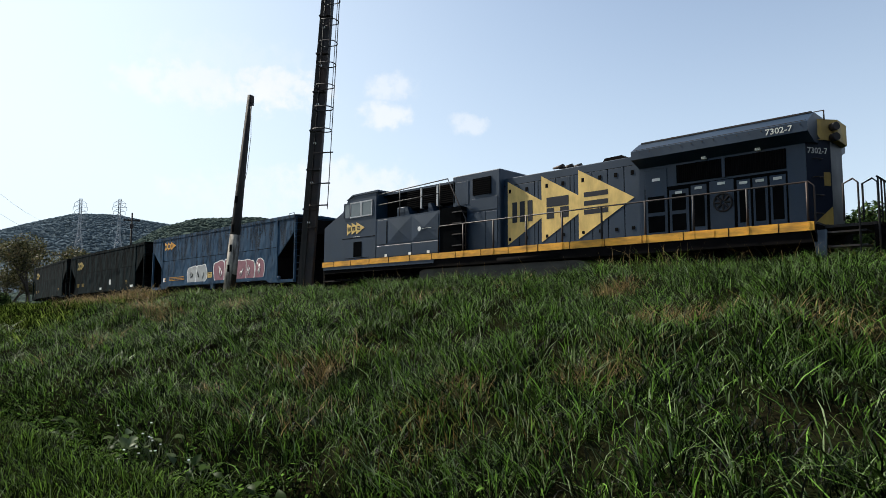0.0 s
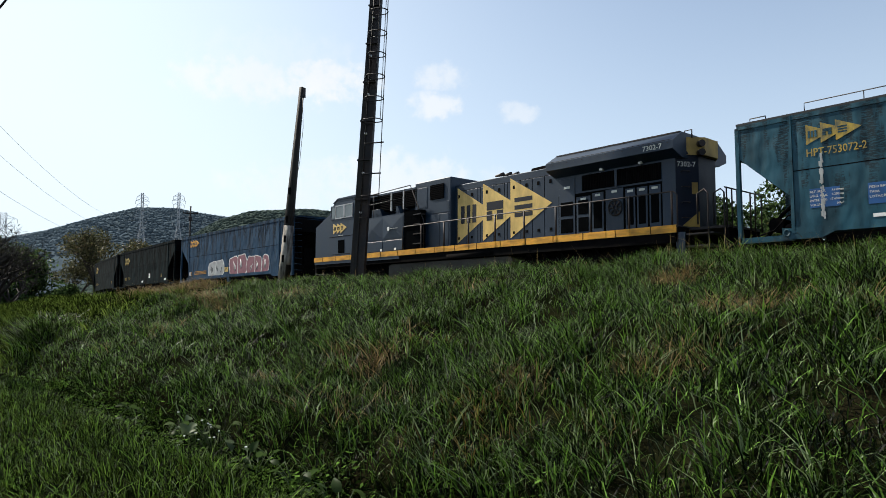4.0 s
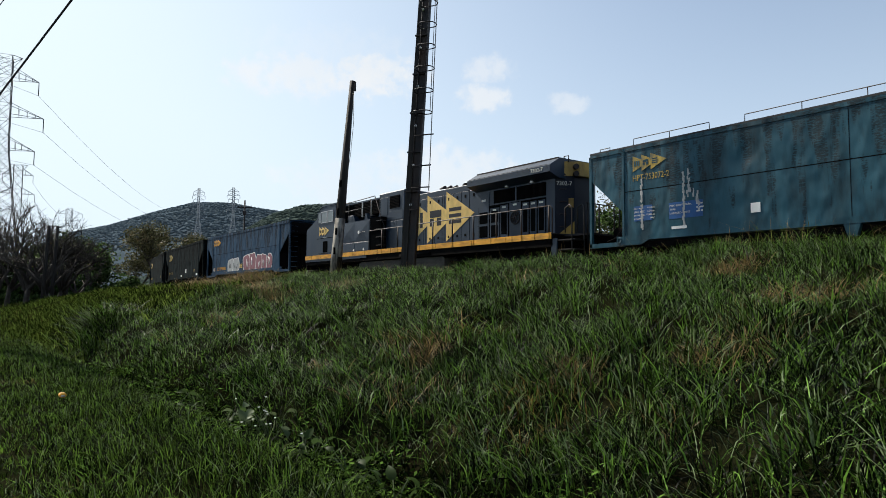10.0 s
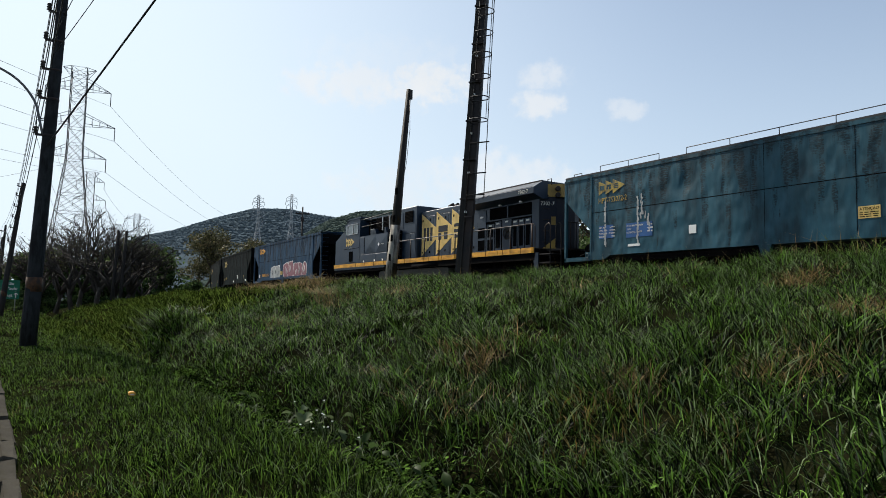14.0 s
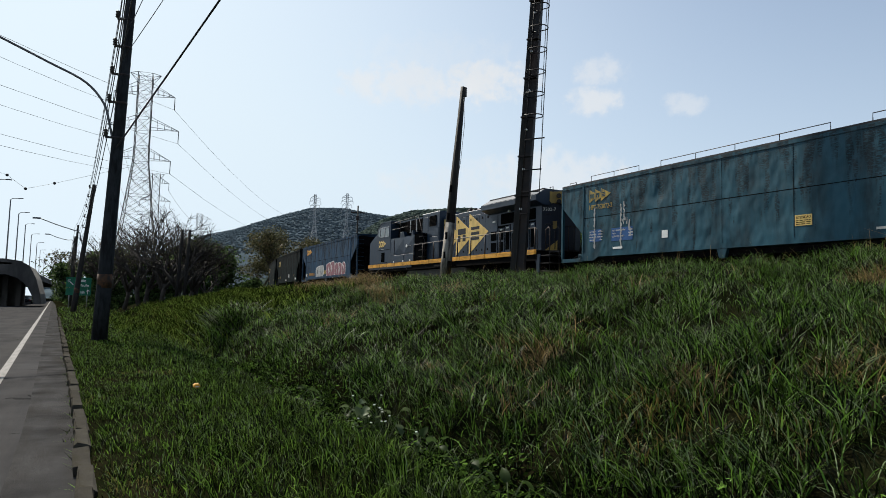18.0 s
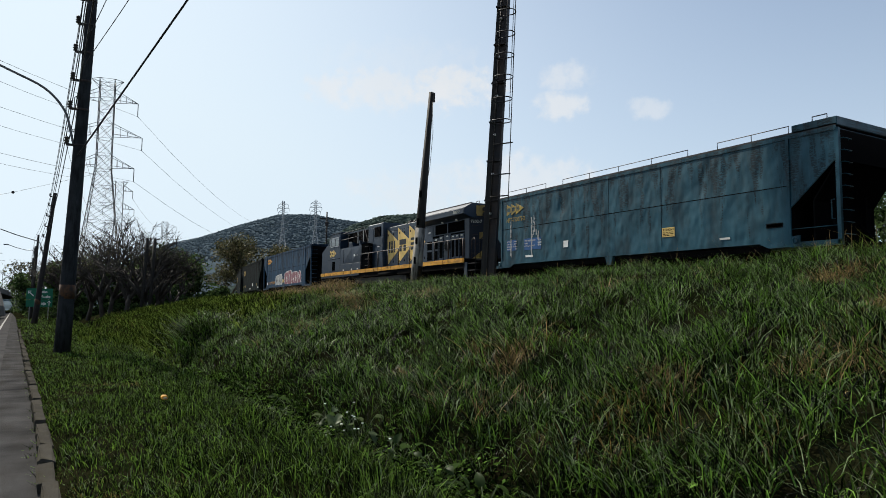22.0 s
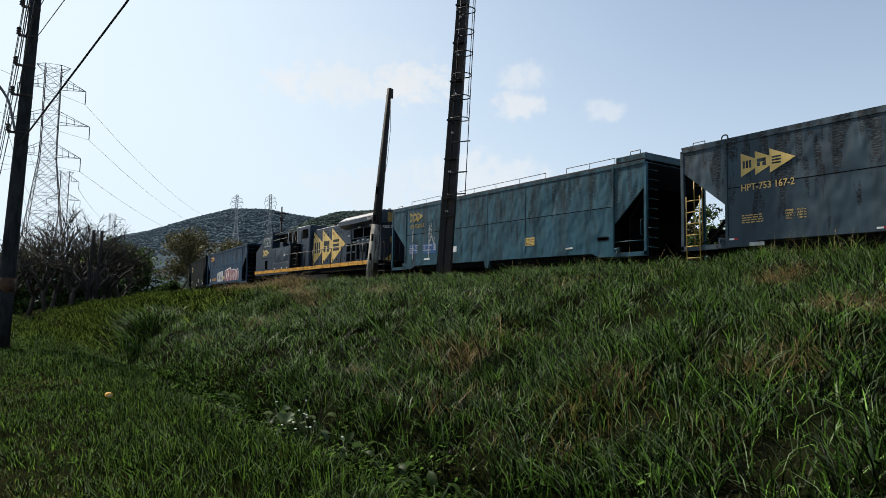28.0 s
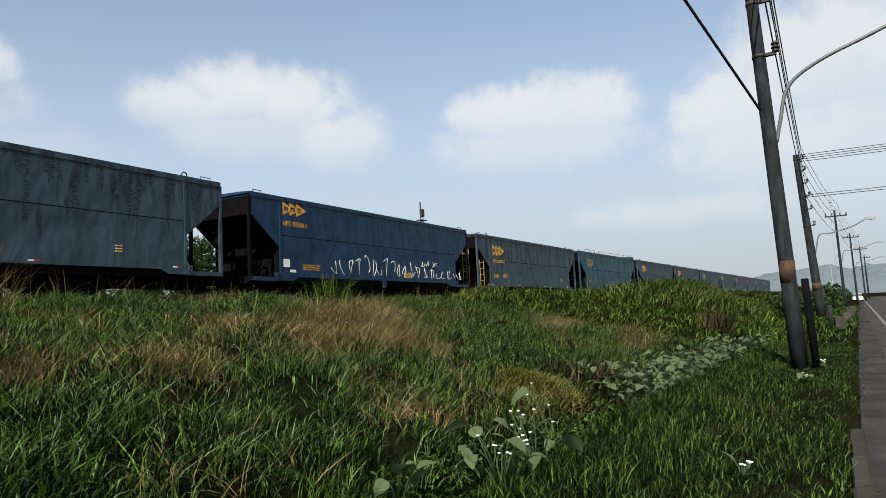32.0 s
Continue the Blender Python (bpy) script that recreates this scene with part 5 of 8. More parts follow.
# ---- locomotive ----
def locomotive(u):
    t = thing("locomotive", pose(u, TRACK_Y, RAIL_Z), "blue-grey diesel locomotive with yellow arrowheads and sill", "locomotive")
    TRAIN.append((t, u, 22.3))
    W = CAR_W
    # frame and sill
    part("underframe", mesh_of(box, 1.2, 20.75, 0.02, W - 0.02, 1.55, 2.0), M_BLACK, t)
    part("walkway", mesh_of(box, 1.1, 20.75, 0.0, W, 1.98, 2.03), M_STEEL, t)
    part("sill", mesh_of(box, 1.1, 20.7, -0.02, 0.03, 1.83, 2.045), M_ORANGE, t, "yellow-orange sill stripe")
    part("sill_plate", mesh_of(box, 17.7, 18.35, -0.03, -0.02, 1.85, 2.02), M_ORANGE, t)
    # nose and cab
    cab = [(1.12, 2.045), (1.12, 3.55), (2.42, 4.12), (2.76, 4.58), (3.15, 4.74), (4.62, 4.74), (4.62, 2.045)]
    part("cab", mesh_of(prism, cab, 0.05, W - 0.05), M_LOCO, t, "blue-grey cab with sloping nose")
    part("cab_roof", mesh_of(prism, [(2.70, 4.60), (3.1, 4.80), (4.75, 4.82), (4.75, 4.74), (3.15, 4.74)], 0.02, W - 0.02), M_LOCO, t)
    for x0, x1 in ((2.56, 2.90), (2.97, 3.64), (3.74, 4.36)):
        f = bmesh.new()
        for a, b, c, d in ((x0 - 0.04, x1 + 0.04, 4.42, 4.47), (x0 - 0.04, x1 + 0.04, 3.82, 3.87), (x0 - 0.04, x0, 3.87, 4.42), (x1, x1 + 0.04, 3.87, 4.42)):
            box(f, a, b, 0.02, 0.06, c, d)
        fr = part("window_frame", f, M_GALV if x0 > 2.9 else M_LOCO, t, "pale metal window frame")
        part("pane", mesh_of(box, x0, x1, 0.036, 0.048, 3.87, 4.42), M_GLASS, fr, "dull grey cab glass")
    part("cab_door_seam", mesh_of(box, 2.4, 4.6, 0.042, 0.052, 2.96, 2.985), M_BLACK, t)
    part("cab_vent", mesh_of(box, 3.20, 3.72, 0.035, 0.052, 2.18, 2.80), M_GRILLE, t, "black louvred vent")
    part("vent_frame", mesh_of(box, 2.60, 4.2, 0.043, 0.053, 2.12, 2.14), M_BLACK, t)
    arrow_mark(2.74, 3.12, 0.50, 0.52, 0.32, t, 0.040)
    bars(3.15, 3.0, 0.45, 0.05, 1, M_PALE, t, 0.040, 3)
    bm = bmesh.new()
    for y in (0.3, 2.8):
        tube(bm, [(1.05, y, 2.1), (0.98, y, 2.5), (1.0, y, 3.0), (1.12, y, 3.1)], 0.02, 6)
    part("handrail", bm, M_STEEL, t)
    for y in (0.5, 2.2):
        part("number_lamp", mesh_of(box, 2.5, 2.62, y, y + 0.4, 4.2, 4.34), M_GRILLE, t)
    part("antenna", mesh_of(rod, (3.9, 1.2, 4.8), (3.9, 1.2, 4.98), 0.05), M_STEEL, t)
    part("horn_box", mesh_of(box, 4.35, 4.6, 1.2, 1.8, 4.8, 4.92), M_STEEL, t)
    # equipment cabinet behind the cab
    part("cabinet", mesh_of(box, 4.62, 8.25, 0.06, W - 0.06, 2.045, 3.62), M_LOCO, t, "blue-grey equipment cabinet")
    for x0, x1, z0, z1 in ((4.72, 5.30, 2.58, 3.56), (5.33, 8.18, 2.58, 3.56), (4.72, 6.75, 2.08, 2.52), (6.78, 8.18, 2.08, 2.52)):
        bm = bmesh.new()
        if x1 - x0 > 2.5:
            # cross-braced pressed panel
            for k in range(2):
                a, b = x0 + (x1 - x0) * k / 2, x0 + (x1 - x0) * (k + 1) / 2
                c = [bm.verts.new(v) for v in ((a, 0.046, z0), (b, 0.046, z0), (b, 0.046, z1), (a, 0.046, z1))]
                m = bm.verts.new(((a + b) / 2, 0.005, (z0 + z1) / 2))
                for i in range(4):
                    bm.faces.new((c[i], c[(i + 1) % 4], m))
        else:
            box(bm, x0, x1, 0.042, 0.062, z0, z1, 0.008)
        part("panel", bm, M_LOCO, t)
    part("hinge", mesh_of(box, 5.30, 5.325, 0.03, 0.05, 2.6, 3.5), M_BLACK, t)
    bm = bmesh.new()
    bmesh.ops.create_circle(bm, cap_ends=True, radius=0.09, segments=16, matrix=pose(7.22, -0.002, 3.02, 90))
    part("round_plate", bm, M_WHITE, t)
    bars(7.36, 3.0, 0.5, 0.04, 1, M_PALE, t, 0.0, 6)
    for x in (5.2, 6.6, 7.6):
        part("tag", mesh_of(box, x, x + 0.14, 0.036, 0.045, 2.08, 2.18), M_WHITE, t)
    # upper works over the cabinet: recess with its shade painted black, blower grilles
    part("upper_body", mesh_of(box, 4.62, 8.9, 0.75, W - 0.75, 3.62, 4.62), M_LOCO, t)
    part("recess", mesh_of(box, 4.70, 6.02, 0.60, 0.76, 3.64, 4.50), M_GRILLE, t, "black box painting the shade of an open recess")
    part("blower", mesh_of(box, 5.7, 6.2, 0.2, 0.8, 3.62, 4.0, 0.03), M_LOCO, t)
    for k in range(3):
        x = 6.10 + k * 0.88
        g = part("grille", mesh_of(box, x, x + 0.80, 0.40, 0.62, 3.90, 4.62), M_GRILLE, t, "black slatted blower grille")
        bm = bmesh.new()
        for j in range(9):
            box(bm, x + 0.02, x + 0.78, 0.375, 0.40, 3.94 + j * 0.075, 3.97 + j * 0.075)
        part("slats", bm, M_BLACK, g)
        part("grille_post", mesh_of(box, x + 0.78, x + 0.86, 0.36, 0.62, 3.86, 4.64), M_GALV, t)
    for k in range(2):
        x = 6.2 + 1.3 * k
        part("scoop", mesh_of(prism, [(x, 3.62), (x + 0.3, 3.62), (x + 0.12, 3.98), (x, 3.98)], 0.2, 0.7), M_LOCO, t)
    bm = bmesh.new()
    tube(bm, [(4.7, 0.10, 4.2), (8.2, 0.10, 4.26)], 0.018, 6)
    tube(bm, [(4.7, 0.10, 4.62), (8.6, 0.10, 4.74), (9.3, 0.10, 3.5), (9.5, 0.10, 3.2), (9.5, 0.1, 2.1)], 0.022, 6)
    for x in (6.0, 8.2):
        rod(bm, (x, 0.10, 3.6), (x, 0.10, 4.64), 0.018, sides=6)
    part("roof_handrail", bm, M_STEEL, t)
    part("roof_edge", mesh_of(box, 4.6, 8.9, 0.4, W - 0.4, 4.62, 4.70), M_LOCO, t)
    # step recess, its shade put in as a solid black box
    part("step_well", mesh_of(box, 8.26, 9.30, 0.06, 0.8, 2.045, 3.66), M_GRILLE, t, "black box painting the shade of a step well")
    bm = bmesh.new()
    for j in range(4):
        box(bm, 8.9, 9.38, 0.02, 0.3, 2.25 + j * 0.4, 2.29 + j * 0.4)
    part("step", bm, M_STEEL, t)
    # tall exhaust block
    part("exhaust_block", mesh_of(box, 8.6, 10.85, 0.36, W - 0.36, 2.045, 4.84, 0.03), M_LOCO, t, "tall blue-grey exhaust block")
    g = part("grille", mesh_of(box, 9.62, 10.46, 0.33, 0.37, 4.02, 4.62), M_GRILLE, t, "black square grille")
    bm = bmesh.new()
    for j in range(8):
        box(bm, 9.62, 10.46, 0.315, 0.335, 4.04 + j * 0.073, 4.07 + j * 0.073)
    part("slats", bm, M_BLACK, g)
    for x0, x1, z0, z1 in ((9.55, 10.75, 3.45, 3.90), (9.7, 10.2, 2.1, 3.4), (10.22, 10.74, 2.1, 3.4), (8.75, 9.4, 3.75, 4.6)):
        part("panel", mesh_of(box, x0, x1, 0.345, 0.365, z0, z1, 0.006), M_LOCO, t)
    # long hood with doors
    h = 0.60
    hood = [(10.65, 2.045), (10.65, 4.42), (10.75, 4.47), (16.1, 4.47), (16.1, 2.045)]
    part("hood", mesh_of(prism, hood, h, W - h), M_LOCO, t, "blue-grey engine hood")
    part("hood_roof", mesh_of(box, 10.7, 16.1, h + 0.1, W - h - 0.1, 4.47, 4.52, 0.02), M_LOCO, t)
    part("door_gap", mesh_of(box, 10.70, 16.02, h - 0.006, h + 0.002, 2.08, 4.24), M_GRILLE, t)
    xs = [10.72, 11.5, 12.15, 12.3, 13.0, 13.55, 13.7, 14.35, 14.9, 15.45, 16.0]
    for a, b in zip(xs, xs[1:]):
        d = part("hood_door", mesh_of(box, a + 0.011, b - 0.011, h - 0.018, h - 0.002, 2.10, 4.22, 0.006), M_LOCO, t)
        if b - a > 0.4:
            part("latch", mesh_of(box, (a + b) / 2 - 0.05, (a + b) / 2 + 0.05, h - 0.03, h - 0.018, 2.32, 2.42), M_BLACK, d)
            part("latch", mesh_of(box, (a + b) / 2 - 0.05, (a + b) / 2 + 0.05, h - 0.03, h - 0.018, 3.95, 4.08), M_BLACK, d)
    arrow_mark(11.02, 2.18, 2.18, 1.92, 1.42, t, h - 0.026, M_INK, M_YELLOW)
    bm = bmesh.new()
    for k, x in enumerate((12.6, 12.85, 13.1)):
        rod(bm, (x - 0.2, 1.3 + 0.15 * k, 4.74), (x + 0.22, 1.3 + 0.15 * k, 4.76), 0.035, 0.08, sides=10)
    rod(bm, (12.9, 1.4, 4.5), (12.9, 1.4, 4.74), 0.04)
    part("horn", bm, M_STEEL, t, "cluster of dark air horns")
    bm = bmesh.new()
    prism(bm, [(14.5, 4.5), (14.62, 4.66), (15.2, 4.68), (15.42, 4.5)], 0.9, 2.2)
    part("exhaust_stack", bm, M_BLACK, t)
    # radiator house with wide overhanging roof
    r = 0.46
    part("radiator_house", mesh_of(box, 16.0, 20.45, r, W - r, 2.045, 4.22), M_LOCO, t, "blue-grey radiator house")
    wing = [(-0.02, 4.22), (-0.02, 4.46), (0.5, 4.78), (W - 0.5, 4.78), (W + 0.02, 4.46), (W + 0.02, 4.22), (W - r, 4.04), (r, 4.04)]
    bm = bmesh.new()
    a = [bm.verts.new((16.02, y, z)) for y, z in wing]
    b = [bm.verts.new((20.66, y, z)) for y, z in wing]
    bm.faces.new(a), bm.faces.new(list(reversed(b)))
    for i in range(8):
        j = (i + 1) % 8
        bm.faces.new((a[j], a[i], b[i], b[j]))
    part("radiator_wing", bm, M_LOCO, t, "wide overhanging radiator roof")
    bm = bmesh.new()
    for k in range(15):
        x = 16.3 + k * 0.3
        rod(bm, (x, -0.035, 4.40), (x, -0.02, 4.40), 0.016, sides=6)
    box(bm, 16.1, 20.62, 0.02, 0.10, 4.47, 4.50)
    box(bm, 16.1, 20.62, 0.44, 0.52, 4.76, 4.80)
    part("rivets", bm, M_STEEL, t)
    lettering("7302-7", 19.70, 4.27, 0.15, M_PALE, t, -0.026, 0.62)
    g = part("radiator_grille", mesh_of(box, 17.15, 20.0, r - 0.03, r + 0.01, 3.48, 3.98), M_GRILLE, t, "long black radiator grille")
    bm = bmesh.new()
    for k in range(46):
        x = 17.2 + k * 0.061
        box(bm, x, x + 0.02, r - 0.05, r - 0.03, 3.50, 3.96)
    part("slats", bm, M_BLACK, g)
    part("grille_post", mesh_of(box, 18.42, 18.5, r - 0.055, r - 0.02, 3.46, 4.0), M_LOCO, t)
    part("door_gap", mesh_of(box, 16.17, 20.02, r - 0.006, r + 0.002, 2.06, 3.42), M_GRILLE, t)
    for x0, x1, z0, z1, kind in ((16.20, 16.86, 2.08, 3.96, "two"), (16.92, 17.48, 2.08, 3.30, "two"), (17.54, 17.98, 2.08, 3.36, "one"), (18.06, 18.70, 2.08, 3.40, "fan"), (18.78, 19.12, 2.08, 3.34, "one"), (19.18, 19.54, 2.08, 3.34, "one"), (19.60, 19.98, 2.08, 3.34, "one")):
        d = part("side_door", mesh_of(box, x0, x1, r - 0.025, r - 0.002, z0, z1, 0.008), M_LOCO, t)
        if kind == "two":
            for c in (2.16, 2.72):
                part("louvre", mesh_of(box, x0 + 0.08, x1 - 0.08, r - 0.032, r - 0.022, c, c + 0.46), M_GRILLE, d)
        elif kind == "one":
            part("louvre", mesh_of(box, x0 + 0.06, x1 - 0.06, r - 0.032, r - 0.022, 2.22, 3.08), M_GRILLE, d)
        else:
            bm = bmesh.new()
            for q in range(8):
                rod(bm, (18.42 + 0.23 * math.cos(q * math.pi / 4), r - 0.05, 2.80 + 0.23 * math.sin(q * math.pi / 4)), (18.42 + 0.05 * math.cos(q * math.pi / 4), r - 0.05, 2.80 + 0.05 * math.sin(q * math.pi / 4)), 0.03, sides=5)
            pts = [(18.42 + 0.24 * math.cos(q * math.pi / 8), r - 0.05, 2.80 + 0.24 * math.sin(q * math.pi / 8)) for q in range(17)]
            tube(bm, pts, 0.028, 5)
            part("hand_wheel", bm, M_STEEL, d, "dark round fan guard")
        if z1 < 3.5:
            part("tag", mesh_of(box, (x0 + x1) / 2 - 0.1, (x0 + x1) / 2 + 0.1, r - 0.034, r - 0.026, z1 - 0.12, z1 - 0.05), M_PALE, d)
    part("tag", mesh_of(box, 16.42, 16.66, r - 0.034, r - 0.024, 3.62, 3.70), M_WHITE, t)
    for x in (17.9, 19.3):
        part("lamp", mesh_of(box, x, x + 0.12, r - 0.12, r - 0.02, 4.02, 4.09), M_WHITE, t)
    # tail end
    def tail_block(name, outset, z0, z1, material, label="", reach=0.0):
        """A block whose near and far corners are cut back towards the end of the engine."""
        o = outset
        plan = [(20.44, r - o), (20.84 + o, 1.06 - o), (20.84 + o + reach, 1.20 - o), (20.84 + o + reach, W - 1.20 + o), (20.84 + o, W - 1.06 + o), (20.44, W - r + o)]
        bm = bmesh.new()
        a = [bm.verts.new((x, y, z0)) for x, y in plan]
        b = [bm.verts.new((x, y, z1)) for x, y in plan]
        bm.faces.new(list(reversed(a))), bm.faces.new(b)
        for k in range(len(plan)):
            q = (k + 1) % len(plan)
            bm.faces.new((a[k], a[q], b[q], b[k]))
        part(name, bm, material, t, label)

    tail_block("tail", 0.0, 2.045, 4.40, M_TAIL, "navy tail with cut-back corners, shade in its dark blue")
    tail_block("tail_band", 0.035, 4.14, 4.66, M_COWL, "yellow cowl over the tail, dulled to paint its shade", 0.12)
    corner = pose(20.44, r, 0, 0, 0, math.degrees(math.atan2(1.06 - r, 0.40)))
    for ob in (part("tail_plate", mesh_of(box, 0.50, 0.68, -0.008, 0.004, 3.0, 3.34), M_COWL, t),
               part("tail_wedge", mesh_of(prism, [(0.16, 2.05), (0.71, 2.05), (0.71, 2.5)], -0.006, 0.004), M_COWL, t),
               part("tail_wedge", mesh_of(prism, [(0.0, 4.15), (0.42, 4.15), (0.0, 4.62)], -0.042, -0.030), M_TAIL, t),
               lettering("7302-7", 0.07, 3.80, 0.15, M_PALE, t, -0.003, 0.56)):
        ob.matrix_basis = corner
    for z in (2.3, 2.75, 3.2, 3.65):
        part("tail_rung", mesh_of(tube, [(0.18, 0.0, z), (0.18, -0.1, z), (0.40, -0.1, z), (0.40, 0.0, z)], 0.014, 5), M_STEEL, t).matrix_basis = corner
    for z in (4.20, 4.46):
        part("end_lamp", mesh_of(rod, (20.90, 1.04, z), (21.03, 0.96, z), 0.10, None, 12), M_STEEL, t)
    part("roof_loop", mesh_of(tube, [(20.58, 0.8, 4.62), (20.58, 0.8, 4.86), (20.80, 0.8, 4.86), (20.80, 0.8, 4.62)], 0.02, 6), M_STEEL, t)
    # rear platform, steps, rails, coupler
    part("rear_platform", mesh_of(box, 20.75, 21.9, 0.62, W - 0.62, 1.93, 2.0), M_STEEL, t)
    for j in range(4):
        part("step", mesh_of(box, 20.95, 21.75, 0.05, 0.55, 0.75 + 0.33 * j, 0.79 + 0.33 * j), M_STEEL, t)
    part("end_beam", mesh_of(box, 21.78, 21.9, 0.62, W - 0.62, 1.25, 1.93), M_BLACK, t)
    part("step_side", mesh_of(prism, [(20.62, 1.83), (20.95, 1.83), (20.90, 0.8), (20.78, 0.8)], 0.02, 0.08), M_LOCO, t)
    for x, y in ((21.62, 0.05), (21.95, 0.3)):
        bm = bmesh.new()
        tube(bm, [(x, y, 0.8), (x, y, 2.85), (x - 0.1, y, 2.95), (x - 0.3, y, 2.85), (x - 0.3, y, 2.0)], 0.024, 6)
        part("grab_rail", bm, M_STEEL, t)
    bm = bmesh.new()
    for y in (0.5, 0.8, 1.1, 1.9, 2.2, 2.6):
        part("end_post", mesh_of(rod, (21.92, y, 1.9), (21.92, y, 3.0), 0.022, None, 6), M_STEEL, t)
    rod(bm, (21.92, 0.4, 3.0), (21.92, 2.7, 3.0), 0.022, sides=6)
    part("end_rail", bm, M_STEEL, t)
    for x0, x1 in ((21.9, 22.5), (0.4, 1.2)):
        part("coupler", mesh_of(box, x0, x1, 1.40, 1.70, 0.80, 1.08, 0.04), M_BLACK, t)
    for y in (0.9, 1.1, 2.0):
        part("brake_hose", mesh_of(tube, [(21.9, y, 1.7), (22.2, y, 1.4), (22.35, y, 0.9), (22.2, y, 0.7)], 0.03, 6), M_BLACK, t)
    # front steps and pilot
    part("pilot", mesh_of(box, 1.02, 1.16, 0.1, W - 0.1, 0.35, 1.7), M_BLACK, t)
    for j in range(4):
        part("step", mesh_of(box, 1.2, 1.9, 0.04, 0.4, 0.55 + 0.33 * j, 0.59 + 0.33 * j), M_STEEL, t)
    # side railing
    bm = bmesh.new()
    tube(bm, [(8.2, 0.04, 2.05), (8.2, 0.04, 2.95), (8.28, 0.04, 3.02), (20.6, 0.04, 3.0), (20.72, 0.04, 2.9), (20.72, 0.04, 0.9)], 0.022, 6)
    part("handrail", bm, M_STEEL, t, "dark tubular walkway handrail")
    for k in range(9):
        x = 9.45 + k * 1.39
        part("stanchion", mesh_of(rod, (x, 0.02, 1.86), (x, 0.02, 3.0), 0.032, None, 6), M_STEEL, t)
        part("stanchion_foot", mesh_of(box, x - 0.04, x + 0.04, -0.035, -0.02, 1.84, 2.04), M_ORANGE, t)
    # tank, trucks
    for x0, x1 in ((2.0, 7.0), (14.4, 20.4)):
        part("traction_bay", mesh_of(box, x0, x1, 0.75, W - 0.75, 1.0, 1.56), M_BLACK, t)
    part("cab_skirt", mesh_of(box, 1.15, 8.0, -0.005, 0.02, 1.70, 1.83), M_LOCO, t)
    for k in range(16):
        part("sill_joint", mesh_of(box, 1.9 + 1.2 * k, 1.92 + 1.2 * k, -0.026, -0.02, 1.83, 2.045), M_BLACK, t)
    part("fuel_tank", mesh_of(prism, [(7.1, 0.75), (7.4, 0.5), (14.0, 0.5), (14.3, 0.75), (14.3, 1.42), (14.1, 1.50), (7.3, 1.50), (7.1, 1.42)], 0.15, W - 0.15), M_TANK, t, "dark grey fuel tank")
    part("air_tank", mesh_of(rod, (11.0, 0.12, 1.66), (13.5, 0.12, 1.66), 0.13, None, 12), M_BLACK, t)
    for xc in (4.4, 17.2):
        for y in (0.30, 2.62):
            bm = bmesh.new()
            prism(bm, [(xc - 2.6, 0.55), (xc - 2.6, 0.85), (xc - 2.0, 1.02), (xc + 2.0, 1.02), (xc + 2.6, 0.85), (xc + 2.6, 0.55), (xc + 1.3, 0.48), (xc - 1.3, 0.48)], y, y + 0.18)
            part("truck_frame", bm, M_BLACK, t, "black three-axle truck frame")
        for k in (-1.9, 0, 1.9):
            wheelset(xc + k, 0.50, WHEEL_LOCO, t)
            part("axle_box", mesh_of(box, xc + k - 0.22, xc + k + 0.22, 0.2, 0.32, 0.32, 0.72, 0.03), M_BLACK, t)
            for q in (-0.45, 0.45):
                part("spring", mesh_of(rod, (xc + k + q, 0.26, 0.6), (xc + k + q, 0.26, 1.05), 0.09, None, 8), M_BLACK, t)
        bm = bmesh.new()
        for q in range(7):
            x = xc - 2.2 + q * 0.7
            tube(bm, [(x, 0.2, 1.8), (x + 0.1, 0.12, 1.5), (x + 0.3, 0.15, 1.25)], 0.025, 5)
        box(bm, xc - 2.4, xc + 2.3, 0.1, 0.2, 1.22, 1.30)
        part("brake_rigging", bm, M_BLACK, t)
    return t


loco = locomotive(-25.4)

# ---- poles beside the line ----
M_LEAF = grass_mat("tree_leaves", (0.022, 0.046, 0.014), (0.055, 0.090, 0.028), (0.10, 0.080, 0.03), 0.08, 2.0, 0.45, power=1.8, low=0.45, high=1.7)
M_LEAF_DRY = grass_mat("thin_leaves", (0.050, 0.056, 0.026), (0.10, 0.098, 0.045), (0.13, 0.092, 0.045), 0.16, 3.0, 0.3, power=1.8, low=0.4, high=1.5)
M_BARK = mat("bark", (0.050, 0.042, 0.034), 0.9, vary=0.35, scale=4, fine=30, bump=0.7)
M_TWIG = mat("bare_twigs", (0.048, 0.043, 0.038), 0.9, vary=0.3, bump=0.2)
M_BROAD = grass_mat("broad_leaves", (0.075, 0.115, 0.048), (0.135, 0.175, 0.088), (0.15, 0.12, 0.05), 0.08, 5.0, 0.3, 0.1, power=1.2, low=0.6, high=1.2)
M_PETAL = mat("white_petals", (0.80, 0.80, 0.76), 0.6, vary=0.05, bump=0)
M_GREEN_SIGN = mat("sign_green", (0.010, 0.135, 0.075), 0.5, vary=0.12, bump=0.02)
M_CAR = mat("dark_car_paint", (0.02, 0.022, 0.026), 0.25, vary=0.1, bump=0)
M_RUST_BAND = mat("rust_band", (0.075, 0.038, 0.018), 0.8, vary=0.4, scale=6, bump=0.2, dirt=(0.02, 0.018, 0.016), dirt_amount=0.9, dirt_scale=(8, 8, 6))
# distance haze is painted into these hill colours, bluer and paler
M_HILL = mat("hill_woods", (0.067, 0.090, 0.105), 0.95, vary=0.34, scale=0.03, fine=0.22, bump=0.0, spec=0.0)
